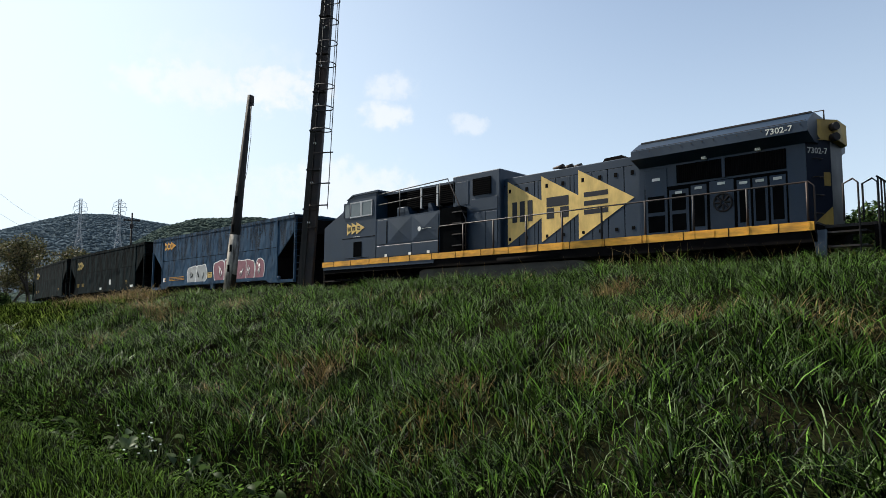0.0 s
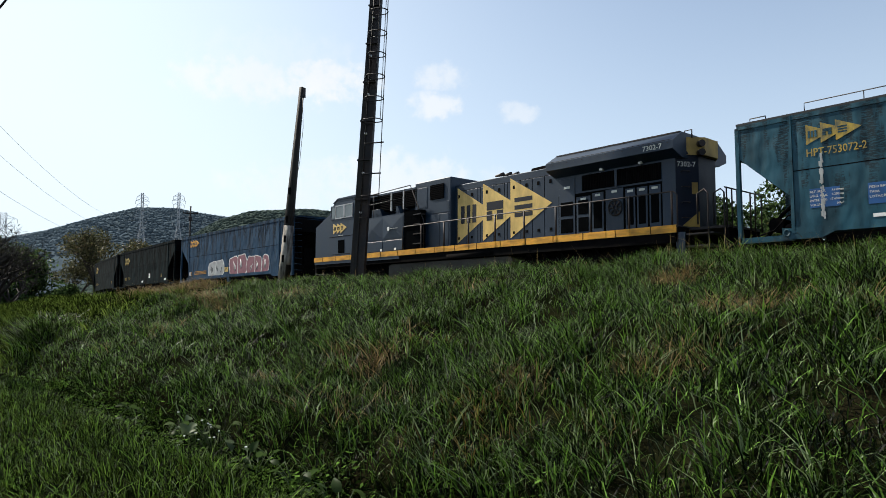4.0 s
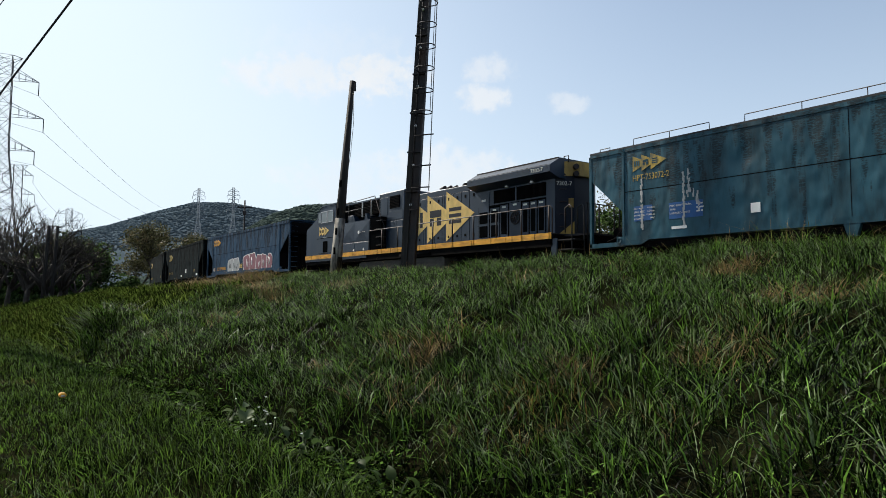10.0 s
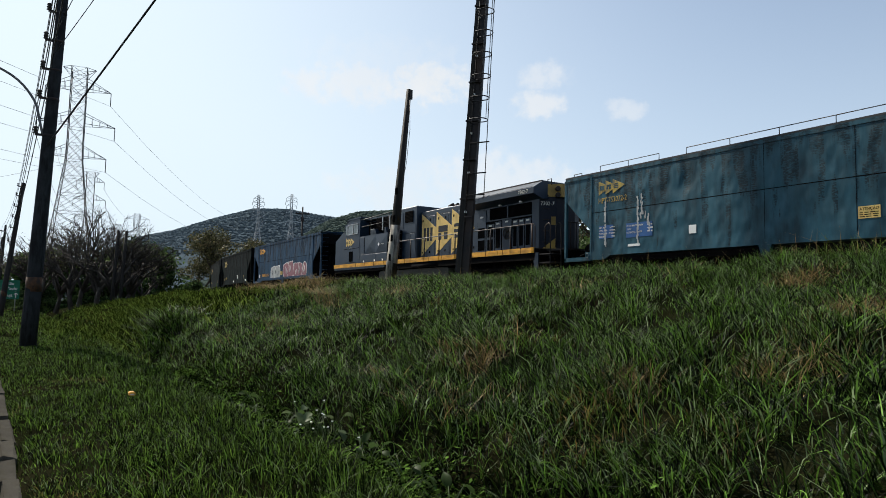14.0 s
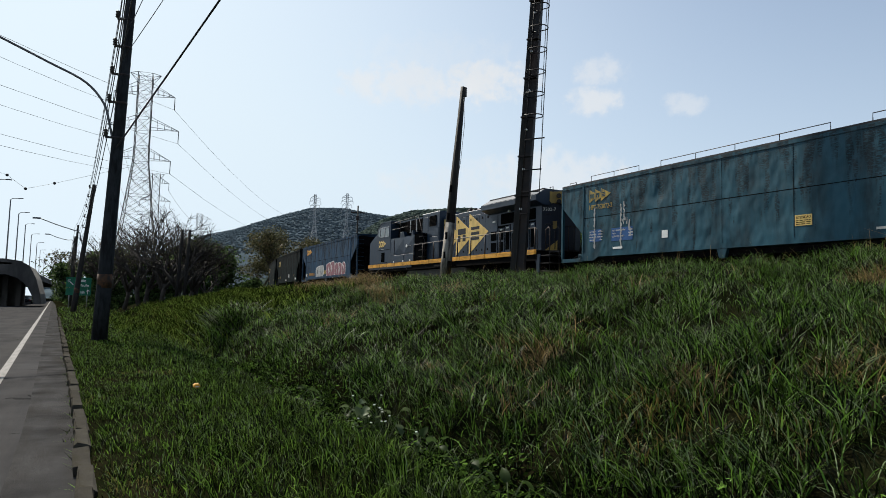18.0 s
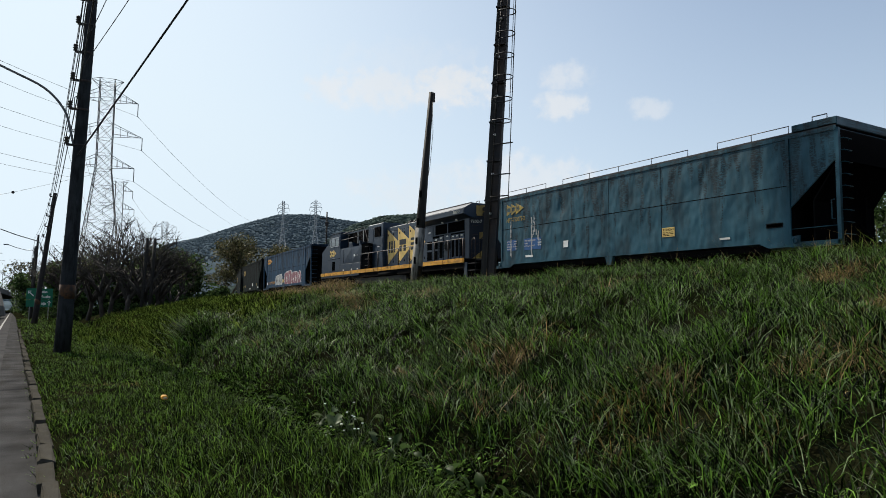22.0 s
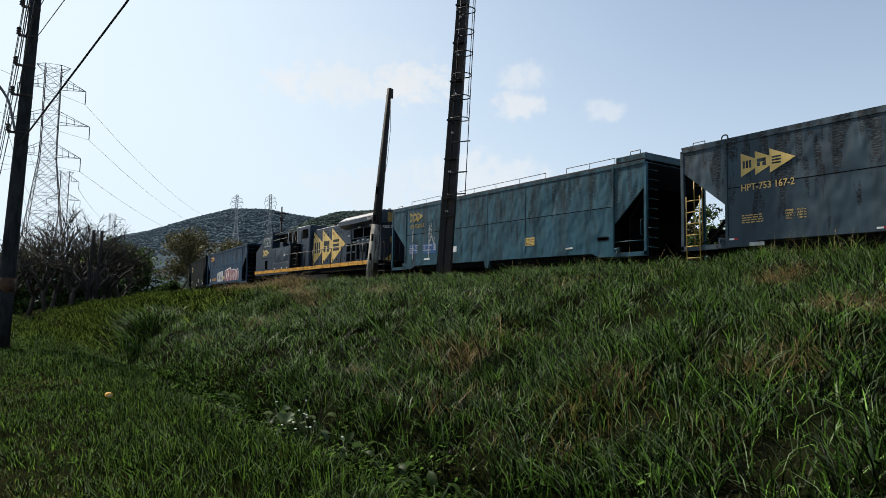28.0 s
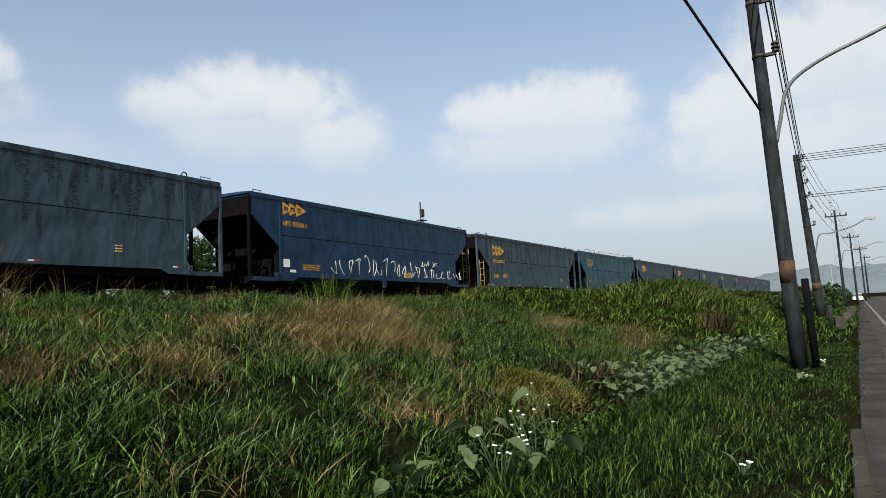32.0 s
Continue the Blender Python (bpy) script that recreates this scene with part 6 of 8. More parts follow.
M_HILL_NEAR = mat("hazed_ridge_woods", (0.058, 0.077, 0.066), 0.95, vary=0.25, scale=0.03, fine=0.3, bump=0.0, spec=0.0, island=0.2)
M_HILL_FAR = mat("hazed_far_woods", (0.078, 0.104, 0.119), 0.95, vary=0.10, scale=0.03, fine=0.3, bump=0.0, spec=0.0, island=0.04)
M_HAZE = mat("haze_tinted_hill", (0.13, 0.16, 0.18), 0.95, vary=0.10, scale=0.01, fine=0.1, bump=0.0, spec=0.0)
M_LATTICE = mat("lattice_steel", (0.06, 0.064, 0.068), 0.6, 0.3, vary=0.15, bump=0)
# lattice steel paled to paint the haze over distant towers
M_FAR_LATTICE = mat("haze_tinted_lattice_steel", (0.33, 0.35, 0.365), 0.7, 0.0, vary=0.1, bump=0)
M_WIRE = mat("wire_black", (0.03, 0.03, 0.032), 0.6, vary=0.1, bump=0)
M_BRIDGE = mat("bridge_concrete", (0.085, 0.082, 0.078), 0.9, vary=0.3, scale=0.3, fine=4, bump=0.2, dirt=(0.03, 0.03, 0.03), dirt_amount=0.7, dirt_scale=(0.4, 0.4, 0.12))
M_LAMP = mat("lamp_grey", (0.13, 0.135, 0.14), 0.5, 0.2, vary=0.1, bump=0)
M_CERAMIC = mat("insulator_ceramic", (0.035, 0.03, 0.028), 0.3, vary=0.1, bump=0)


def at(az, dist, z):
    """A place by its bearing from +y towards -x, its distance on the plan and its height."""
    return (-math.sin(radians(az)) * dist, math.cos(radians(az)) * dist, z)


def gz(x, y):
    return float(ground_z(x, y))


def ladder_mast():
    """A tall dark built-up mast with a caged ladder on its side."""
    x, y = -21.90, 14.80
    z0 = gz(x, y)
    t = thing("ladder_mast", pose(x, y, z0, 0, 0, 33), "tall dark weathered signal mast with a caged ladder", "mast")
    H = 15.5
    lean = 0.94

    def px(z):
        return lean * z / H

    bm = bmesh.new()
    prism(bm, [(-0.29, -0.1), (-0.04, -0.1), (px(H) - 0.03, H), (px(H) - 0.22, H)], -0.16, 0.02)
    for v in bm.verts:
        v.co.y *= 1 - 0.4 * max(0, v.co.z) / H
    part("shaft", bm, M_TIMBER, t, "weathered brown face of the mast")
    bm = bmesh.new()
    prism(bm, [(-0.04, -0.1), (0.26, -0.1), (px(H) + 0.20, H), (px(H) - 0.03, H)], -0.09, 0.12)
    part("channel", bm, M_STEEL, t, "dark steel channel of the mast")
    for k in range(6):
        z = 3.3 + k * 1.55
        c = px(z)
        part("strap", mesh_of(box, c - 0.31 * (1 - 0.25 * z / H), c + 0.28 * (1 - 0.22 * z / H), -0.19, 0.05, z, z + 0.06), M_STEEL, t)
        part("bolt", mesh_of(rod, (c - 0.02, -0.24, z - 0.5), (c - 0.02, -0.17, z - 0.5), 0.045, None, 8), M_WHITE, t)
    # ladder: one rail on the mast, one standing clear of it, hoops higher up
    for a, b, z0 in ((0.02, -0.02, 2.4), (0.74, 0.52, 3.3)):
        part("ladder_rail", mesh_of(tube, [(px(z0) + a, -0.24, z0), (px(H) + b, -0.24, H)], 0.017, 5), M_STEEL, t, "thin dark ladder rail")
    for z, e in ((2.6, 0.36), (3.45, 0.76), (4.3, 0.76), (5.5, 0.80)):
        part("rung", mesh_of(rod, (px(z), -0.24, z), (px(z) + e, -0.24, z), 0.026, None, 6), M_STEEL, t)
    for k in range(11):
        z = 6.3 + k * 0.86
        c = px(z)
        w = 0.78 - 0.2 * z / H
        pts = [(c, -0.24, z), (c + w - 0.16, -0.24, z)] + [(c + w - 0.16 + 0.24 * math.sin(q), -0.24 - 0.30 + 0.30 * math.cos(q), z) for q in (0.3, 0.8, 1.3, 1.8, 2.3, 2.8, 3.2)] + [(c + 0.16, -0.84, z), (c + 0.02, -0.60, z), (c, -0.26, z)]
        part("cage_hoop", mesh_of(tube, pts, 0.022, 5), M_STEEL, t)
    for a in (0.80, 0.50):
        part("cage_bar", mesh_of(tube, [(px(6.3) + a, -0.66 - 0.3 * (a - 0.5), 6.3), (px(H) + a - 0.14, -0.66 - 0.3 * (a - 0.5), H)], 0.013, 5), M_STEEL, t)


ladder_mast()


def timber_pole():
    x, y = -28.1, 14.9
    z0 = gz(x, y)
    t = thing("old_concrete_pole", pose(x, y, z0, 0, 0, 25), "old leaning square concrete pole with peeling whitewash at its foot", "pole")
    H = 11.84 - z0
    lean = 0.85
    bm = bmesh.new()
    tube(bm, [(0, 0, -0.1), (lean * 0.5, 0, H * 0.5), (lean, 0, H)], 0.27, 4, 0.115)
    part("shaft", bm, M_TIMBER, t, "dark weathered shaft")
    part("whitewash", mesh_of(tube, [(lean * 0.02, 0, 0.2), (lean * 0.5 * 0.62, 0, H * 0.31)], 0.276, 4, 0.232), M_WHITEWASH, t, "pale peeling whitewash")
    for z in (1.2, 2.1, 3.0, 4.3):
        part("slot", mesh_of(box, lean * z / H - 0.06, lean * z / H + 0.05, -0.20, -0.15, z, z + 0.32), M_BLACK, t)
    part("top_bracket", mesh_of(box, lean + 0.10, lean + 0.17, -0.06, 0.06, H - 0.5, H - 0.05), M_STEEL, t)
    part("loose_wire", mesh_of(tube, [(lean + 0.12, -0.1, H - 0.4), (lean + 0.25, -0.2, H - 2.0), (lean * 0.75 + 0.3, -0.2, H - 3.6), (lean * 0.6 + 0.2, -0.18, H - 4.6)], 0.012, 5), M_WIRE, t)


timber_pole()


# ---- utility poles ----
def cable(points, r, name="overhead_wire", label="black overhead wire", sag=0.0, group=""):
    pts = []
    for a, b in zip(points, points[1:]):
        a, b = Vector(a), Vector(b)
        n = 14
        for k in range(n + (b == Vector(points[-1]))):
            q = k / n
            p = a.lerp(b, q)
            p.z -= sag * 4 * q * (1 - q)
            pts.append(p)
    ob = new(name, finish(mesh_of(tube, pts, r, 5), name, M_WIRE))
    return tagged(ob, label, "wire", group or "overhead wires")


def bend(points, n=6):
    """Points along a smooth curve through the given ones."""
    p = [Vector(q) for q in points]
    p = [p[0] * 2 - p[1]] + p + [p[-1] * 2 - p[-2]]
    out = []
    for a, b, c, d in zip(p, p[1:], p[2:], p[3:]):
        for k in range(n):
            u = k / n
            out.append(0.5 * (2 * b + (c - a) * u + (2 * a - 5 * b + 4 * c - d) * u * u + (3 * b - a - 3 * c + d) * u * u * u))
    return out + [p[-2]]


def insulator(parent, p, s=1.0):
    bm = bmesh.new()
    for k in range(3):
        rod(bm, (p[0], p[1], p[2] + 0.07 * k * s), (p[0], p[1], p[2] + (0.07 * k + 0.05) * s), 0.07 * s, 0.045 * s, sides=8)
    return part("insulator", bm, M_CERAMIC, parent, "brown ceramic insulator")


def utility_pole(x, y, H, lean, r0, arm_z=None, lamp_y=-1, dark=False, label="round grey concrete utility pole with a curved lamp arm", arm_len=4.2, rise=1.9, fittings=True):
    z0 = gz(x, y) - 0.05
    t = thing("utility_pole", pose(x, y, z0), label, "utility pole", "utility poles")
    lx, ly = lean
    m = M_TIMBER if dark else M_CONCRETE
    top = Vector((lx, ly, H))
    bm = bmesh.new()
    tube(bm, [top * (k / 8) for k in range(9)], r0, 16, r0 * 0.62)
    part("shaft", bm, m, t)

    def c(z):
        return top * (z / H)

    if fittings:
        for z in (0.56 * H, 0.66 * H, 0.74 * H, 0.82 * H, 0.90 * H, 0.97 * H):
            p = c(z)
            q = r0 * (1 - 0.38 * z / H) + 0.012
            part("clamp", mesh_of(rod, (p.x, p.y, z - 0.04), (p.x, p.y, z + 0.04), q, None, 14), M_STEEL, t)
            bm = bmesh.new()
            box(bm, p.x - 0.05, p.x + 0.05, p.y - q - 0.22, p.y - q + 0.02, z - 0.02, z + 0.05)
            br = part("bracket", bm, M_STEEL, t)
            insulator(br, (p.x, p.y - q - 0.2, z + 0.05), 1.3)
        p = c(2.2)
        part("rust_band", mesh_of(rod, (p.x, p.y, 1.95), (p.x, p.y, 2.45), r0 * 0.952, None, 16), M_RUST_BAND, t, "rust-stained band")
    if arm_z:
        p = c(arm_z)
        q = r0 * (1 - 0.38 * arm_z / H)
        s = lamp_y
        pts = [(p.x, p.y + s * q, arm_z - 0.5), (p.x, p.y + s * (q + 0.12), arm_z), (p.x, p.y + s * (q + 0.35), arm_z + 0.75), (p.x, p.y + s * (q + 1.0), arm_z + rise * 0.62), (p.x, p.y + s * (q + 2.2), arm_z + rise * 0.84), (p.x, p.y + s * (q + arm_len), arm_z + rise * 1.15)]
        arm = part("lamp_arm", mesh_of(tube, bend(pts), 0.042, 8), M_LAMP, t, "curved grey steel lamp arm")
        bm = bmesh.new()
        e = Vector(pts[-1])
        prism(bm, [(e.x - 0.13, e.z - 0.04), (e.x + 0.13, e.z - 0.04), (e.x + 0.10, e.z + 0.10), (e.x - 0.10, e.z + 0.10)], min(e.y, e.y + s * 0.65), max(e.y, e.y + s * 0.65))
        part("lamp_head", bm, M_LAMP, arm, "grey lamp head")
    return t


utility_pole(-27.7, 0.60, 13.4, (0.0, 0.36), 0.27, 8.0, rise=2.35, arm_len=4.0)
utility_pole(-74.0, -0.75, 12.5, (0.3, 1.1), 0.26, 7.0, dark=True, label="dark leaning utility pole with a curved lamp arm", arm_len=3.6, rise=1.6)
utility_pole(17.9, 0.58, 13.0, (0.0, 0.35), 0.18, 5.7, rise=1.95, arm_len=3.8)
utility_pole(52.6, -0.26, 11.3, (0.2, 0.55), 0.30, 4.9, rise=1.3, arm_len=3.0)
for k, (x, y, H, ln) in enumerate(((-112, -1.6, 12, (0, 0.4)), (-128, -1.9, 11.5, (0, 0.2)), (-165, -2.6, 12, (0, 0.1)), (-205, -3.6, 12, (0, 0)), (-250, -4.6, 12, (0, 0)), (-300, -6, 12, (0, 0)), (-360, -8, 12, (0, 0)))):
    utility_pole(x, y, H, ln, 0.22, 9.0 if k != 1 else None, dark=True, label="dark utility pole far down the road", arm_len=3.2, rise=1.2, fittings=False)
for k, (x, y, H) in enumerate(((88.6, -3.0, 11.0), (122.6, -5.9, 11.0), (158.6, -9.1, 11.0), (200, -12.3, 11.0), (245, -15.0, 11.0))):
    p = utility_pole(x, y, H, (0, 0.1), 0.17, 5.6 if k != 2 else None, label="grey utility pole with a crossarm far down the road", arm_len=3.4, rise=1.2, fittings=False)
    part("crossarm", mesh_of(box, -0.06, 0.06, -1.1, 1.1, H - 0.75, H - 0.62), M_STEEL, p)
    for yy in (-1.0, -0.4, 0.4, 1.0):
        insulator(p, (0, yy, H - 0.62), 1.4)
stub = thing("stub_post", pose(17.75, 0.25, gz(17.8, 0.3) - 0.05), "black stub post beside the utility pole", "post")
part("shaft", mesh_of(tube, [(0, 0, 0), (0, 0.03, 1.0), (0, 0.06, 2.0)], 0.082, 12), M_BLACK, stub)
part("cap", mesh_of(rod, (0, 0.06, 2.0), (0, 0.06, 2.02), 0.082, 0.06, 12), M_BLACK, stub)

# wires from pole to pole along the road
LINE = [(-360, -7.9), (-250, -4.5), (-165, -2.5), (-112, -1.3), (-74, 0.2), (-27.7, 0.92), (17.9, 0.88), (52.6, 0.24), (88.6, -2.9), (122.6, -5.8), (200, -12.2)]
for dy, z, r in ((-0.30, 12.6, 0.016), (-0.34, 11.7, 0.016), (-0.34, 10.7, 0.018), (-0.36, 9.8, 0.018), (-0.32, 8.9, 0.020)):
    cable([(x, y + dy, z * (0.93 if abs(x) > 40 else 1.0)) for x, y in LINE], r, label="black utility wire along the road", sag=0.55, group="utility wires along the road")
# loose service cables that swing out over the verge
for z0, z1, by, r, lift in ((7.0, 5.9, 4.6, 0.032, 7.0), (10.3, 9.0, 3.4, 0.014, 3.6), (11.0, 9.6, 2.3, 0.014, 3.6)):
    pts = []
    for k in range(13):
        q = k / 12
        pts.append((-27.7 + 45.6 * q, 0.7 + 0.13 * q + by * math.sin(math.pi * q), z0 + (z1 - z0) * q + lift * math.sin(math.pi * q)))
    cable(pts, r, "service_cable", "thick twisted black service cable", 0.0, "service cables")
for a, b in (((52.6, 0.1, 11.0), (53.1, -40, 11.3)), ((52.6, 0.1, 10.7), (53.1, -40, 11.0)), ((52.6, 0.1, 8.2), (53.1, -40, 8.6))):
    for k in range(2):
        cable([(a[0], a[1], a[2] + 0.16 * k), (b[0], b[1], b[2] + 0.16 * k)], 0.022, label="black wire crossing the road", sag=0.2, group="wires across the road")


# ---- lattice towers ----
def lattice_tower(p, H, base, top, arm, material, label, turn=0, r=0.10, arms=(0.60, 0.76, 0.93), panels=11, fine=True):
    t = thing("transmission_tower", pose(*p, 0, 0, turn), label, "power pylon", "power pylons")

    def half(z):
        waist = arms[0] * H
        if z < waist:
            return base / 2 + (top / 2 - base / 2) * z / waist
        return top / 2

    corners = ((-1, -1), (1, -1), (1, 1), (-1, 1))
    zs = [H * (1 - (1 - k / panels) ** 1.25) for k in range(panels + 1)]
    for sx, sy in corners:
        bm = bmesh.new()
        tube(bm, [(sx * half(z), sy * half(z), z) for z in zs], r, 4)
        part("leg", bm, material, t)
    for f in range(4):
        a, b = corners[f], corners[(f + 1) % 4]
        bm = bmesh.new()
        for z0, z1 in zip(zs, zs[1:]):
            p0 = [(c[0] * half(z), c[1] * half(z), z) for c in (a, b) for z in (z0, z1)]
            rod(bm, p0[0], p0[3], r * 0.5, sides=3, caps=False)
            rod(bm, p0[2], p0[1], r * 0.5, sides=3, caps=False)
            rod(bm, p0[1], p0[3], r * 0.45, sides=3, caps=False)
            if fine and z0 < arms[0] * H:
                # secondary bracing halves each panel
                m = [(Vector(p0[i]) + Vector(p0[j])) / 2 for i, j in ((0, 1), (2, 3), (0, 2), (1, 3))]
                for i, j in ((0, 2), (2, 1), (0, 3), (3, 1)):
                    rod(bm, m[i], m[j], r * 0.32, sides=3, caps=False)
        tagged(part("bracing", bm, material, t), kind="stuff")
    ends = []
    for k, q in enumerate(arms):
        z = H * q
        for s in (-1, 1):
            ln = arm * (1.0, 1.30, 1.05)[k % 3]
            tip = (s * (ln + top / 2), 0, z)
            bm = bmesh.new()
            for sy in (-1, 1):
                rod(bm, (s * top / 2, sy * top / 2, z), tip, r * 0.6, sides=4)
                rod(bm, (s * top / 2, sy * top / 2, z + H * 0.045), tip, r * 0.6, sides=4)
            if fine:
                for j in (0.25, 0.5, 0.75):
                    u = s * (top / 2 + ln * j)
                    w = top / 2 * (1 - j)
                    rod(bm, (u, -w, z), (u, w, z), r * 0.4, sides=3)
                    rod(bm, (u, -w, z), (u, -w, z + H * 0.045 * (1 - j)), r * 0.4, sides=3)
                    rod(bm, (u, w, z), (u, w, z + H * 0.045 * (1 - j)), r * 0.4, sides=3)
            ar = part("crossarm", bm, material, t)
            part("insulator_string", mesh_of(rod, tip, (tip[0], 0, z - H * 0.055), r * 0.9, None, 6), material, ar)
            ends.append((k, s, (tip[0], 0, z - H * 0.055)))
    for s in (-1, 1):
        if fine:
            bm = bmesh.new()
            tip = (s * (top / 2 + 1.7), 0, H)
            for sy in (-1, 1):
                rod(bm, (s * top / 2, sy * top / 2, H), tip, r * 0.6, sides=4)
                rod(bm, (s * top / 2, sy * top / 2, H * 0.965), tip, r * 0.6, sides=4)
            part("earth_wire_peak", bm, material, t)
    m = pose(*p, 0, 0, turn)
    return [(k, s, m @ Vector(e)) for k, s, e in ends]


big = lattice_tower(at(86.62, 165, -0.5), 52.6, 10.6, 3.0, 4.6, M_LATTICE, "tall grey steel lattice transmission tower", 82, 0.10, (0.63, 0.765, 0.912), 15)
second = lattice_tower(at(85.44, 330, 0), 57.5, 10, 3.2, 3.6, M_LATTICE, "grey steel lattice transmission tower in the distance", 82, 0.12, (0.66, 0.79, 0.93), 12)
third = lattice_tower(at(82.1, 560, 12), 56, 12, 3.8, 6.5, M_FAR_LATTICE, "steel lattice transmission tower in the distance, haze put into its colour", 70, 0.16, fine=False)
hill_a = lattice_tower(at(73.05, 620, 50), 48.5, 7.5, 1.7, 3.4, M_FAR_LATTICE, "steel lattice transmission tower on the wooded hill, haze put into its colour", 62, 0.20, (0.48, 0.59, 0.70, 0.79, 0.86, 0.93), 11, False)
hill_b = lattice_tower(at(70.4, 600, 49), 48.5, 7.5, 1.7, 3.4, M_FAR_LATTICE, "steel lattice transmission tower on the wooded hill, haze put into its colour", 62, 0.20, (0.48, 0.59, 0.70, 0.79, 0.86, 0.93), 11, False)
hill_c = lattice_tower(at(80.7, 760, 30), 42, 10, 3.4, 6.0, M_FAR_LATTICE, "steel lattice transmission tower on the wooded hill, haze put into its colour", 60, 0.16, panels=8, fine=False)
for (k, s, a), (_, _, b), (_, _, c) in zip(big, second, third):
    if s < 0:
        cable([a, b], 0.04, "power_line", "thin grey high-voltage conductor", 6.0, "high-voltage conductors")
    cable([b, c], 0.05, "power_line", "thin grey high-voltage conductor", 7.0, "high-voltage conductors")
    far_end = (40 + 5 * s, -115 - 7 * s, a.z + 3)
    cable([a, far_end], 0.030, "power_line", "thin grey high-voltage conductor", 7.0, "high-voltage conductors")
for (k, s, a), (_, _, b) in zip(big, hill_a):
    if s > 0:
        cable([a, b], 0.035, "power_line", "thin grey high-voltage conductor", 14.0, "high-voltage conductors")
near_tower = lattice_tower((40, -115, 0), 52, 11.5, 3.6, 6.0, M_LATTICE, "tall grey steel lattice transmission tower", 145, 0.13)
for az, el in ((95.3, 8.46), (94.13, 7.62), (92.34, 8.2)):
    d = 190
    p = at(az, d, 1.6 + d * math.tan(radians(el)))
    bm = bmesh.new()
    bmesh.ops.create_icosphere(bm, subdivisions=2, radius=0.36, matrix=Matrix.Translation(p))
    tagged(new("marker_ball", finish(bm, "marker_ball", M_WIRE)), "dark aerial marker ball on a wire", "marker ball", "aerial marker balls")
ball_line = [at(98, 190, 1.6 + 190 * math.tan(radians(9.2))), at(95.3, 190, 1.6 + 190 * math.tan(radians(8.46))), at(94.13, 190, 1.6 + 190 * math.tan(radians(7.62))), at(92.34, 190, 1.6 + 190 * math.tan(radians(8.2))), at(87.2, 168, 1.6 + 165 * math.tan(radians(10.2)))]
cable([(40, -115, 45)] + ball_line, 0.03, "power_line", "thin wire strung with marker balls", 0.0, "high-voltage conductors")


# ---- hills ----
def ridge(name, dist, profile, depth, material, wood, label, n, size, seed, first=3.0):
    """A wooded hill seen from one side: rises over its depth to the given skyline."""
    azs = np.arange(profile[0][0], profile[-1][0] + 0.01, 0.6)
    els = np.interp(azs, [p[0] for p in profile], [p[1] for p in profile])
    rows = 12
    v, f = [], []
    for j in range(rows + 3):
        q = j / rows
        for a, e in zip(azs, els):
            d = dist - depth * (1 - q)
            h = max(0.0, 1.6 + dist * math.tan(radians(float(e)))) - size * 1.0
            z = -1 + (h + 1) * (math.sin(min(q, 1) * math.pi / 2) ** 1.1 if q <= 1 else 1 - 0.4 * (q - 1) * rows / 2)
            z += float(vnoise(a * 12, d, 90, seed)) * 7 * q * (1 - min(q, 1) * 0.8)
            v.append(at(float(a), d, z))
    nx = len(azs)
    for j in range(rows + 2):
        for i in range(nx - 1):
            f.append((j * nx + i, j * nx + i + 1, (j + 1) * nx + i + 1, (j + 1) * nx + i))
    tagged(new(name, sheet(name, v, f, material)), label, "hill", kind="structure")
    # crowns
    rng = np.random.default_rng(seed)
    bm = bmesh.new()
    bmesh.ops.create_icosphere(bm, subdivisions=1, radius=1.0)
    bv = np.array([q.co[:] for q in bm.verts])
    bf = np.array([[q.index for q in fc.verts] for fc in bm.faces])
    bm.free()
    va = np.array(v).reshape(rows + 3, nx, 3)
    jj, ii = rng.uniform(first, rows + 0.4, n), rng.uniform(0, nx - 1.01, n)
    j0, i0 = jj.astype(int), ii.astype(int)
    fj, fi = (jj - j0)[:, None], (ii - i0)[:, None]
    base = (va[j0, i0] * (1 - fi) + va[j0, i0 + 1] * fi) * (1 - fj) + (va[j0 + 1, i0] * (1 - fi) + va[j0 + 1, i0 + 1] * fi) * fj
    s = size * rng.uniform(0.45, 1.25, n)
    bump = 1 + 0.2 * rng.standard_normal((n, len(bv)))
    co = base[:, None, :] + bv[None] * bump[..., None] * s[:, None, None] * np.array([1, 1, 0.45])
    tri = (bf[None] + (np.arange(n) * len(bv))[:, None, None]).reshape(-1, 3)
    me = bpy.data.meshes.new("woods")
    me.vertices.add(len(bv) * n), me.loops.add(len(tri) * 3), me.polygons.add(len(tri))
    me.vertices.foreach_set("co", co.astype(np.float32).ravel())
    me.loops.foreach_set("vertex_index", tri.astype(np.int32).ravel())
    me.polygons.foreach_set("loop_start", (np.arange(len(tri)) * 3).astype(np.int32))
    me.update(calc_edges=True)
    me.shade_smooth()
    me.materials.append(wood)
    tagged(new("hill_woods", me), "dense woods covering the hill, haze put into their colour", "woods", kind="stuff")


ridge("far_hill", 900, [(50, 6.5), (60, 6.8), (66, 7.1), (69, 7.4), (70.6, 7.65), (73.3, 7.5), (76.5, 6.55), (79.2, 5.6), (81.8, 5.0), (84, 3.9), (86, 2.8), (89, 1.6), (93, 0.7)], 420, M_HILL, M_HILL_FAR, "wooded hill with blue-green haze put into its colour", 17000, 2.2, 5, 4.0)
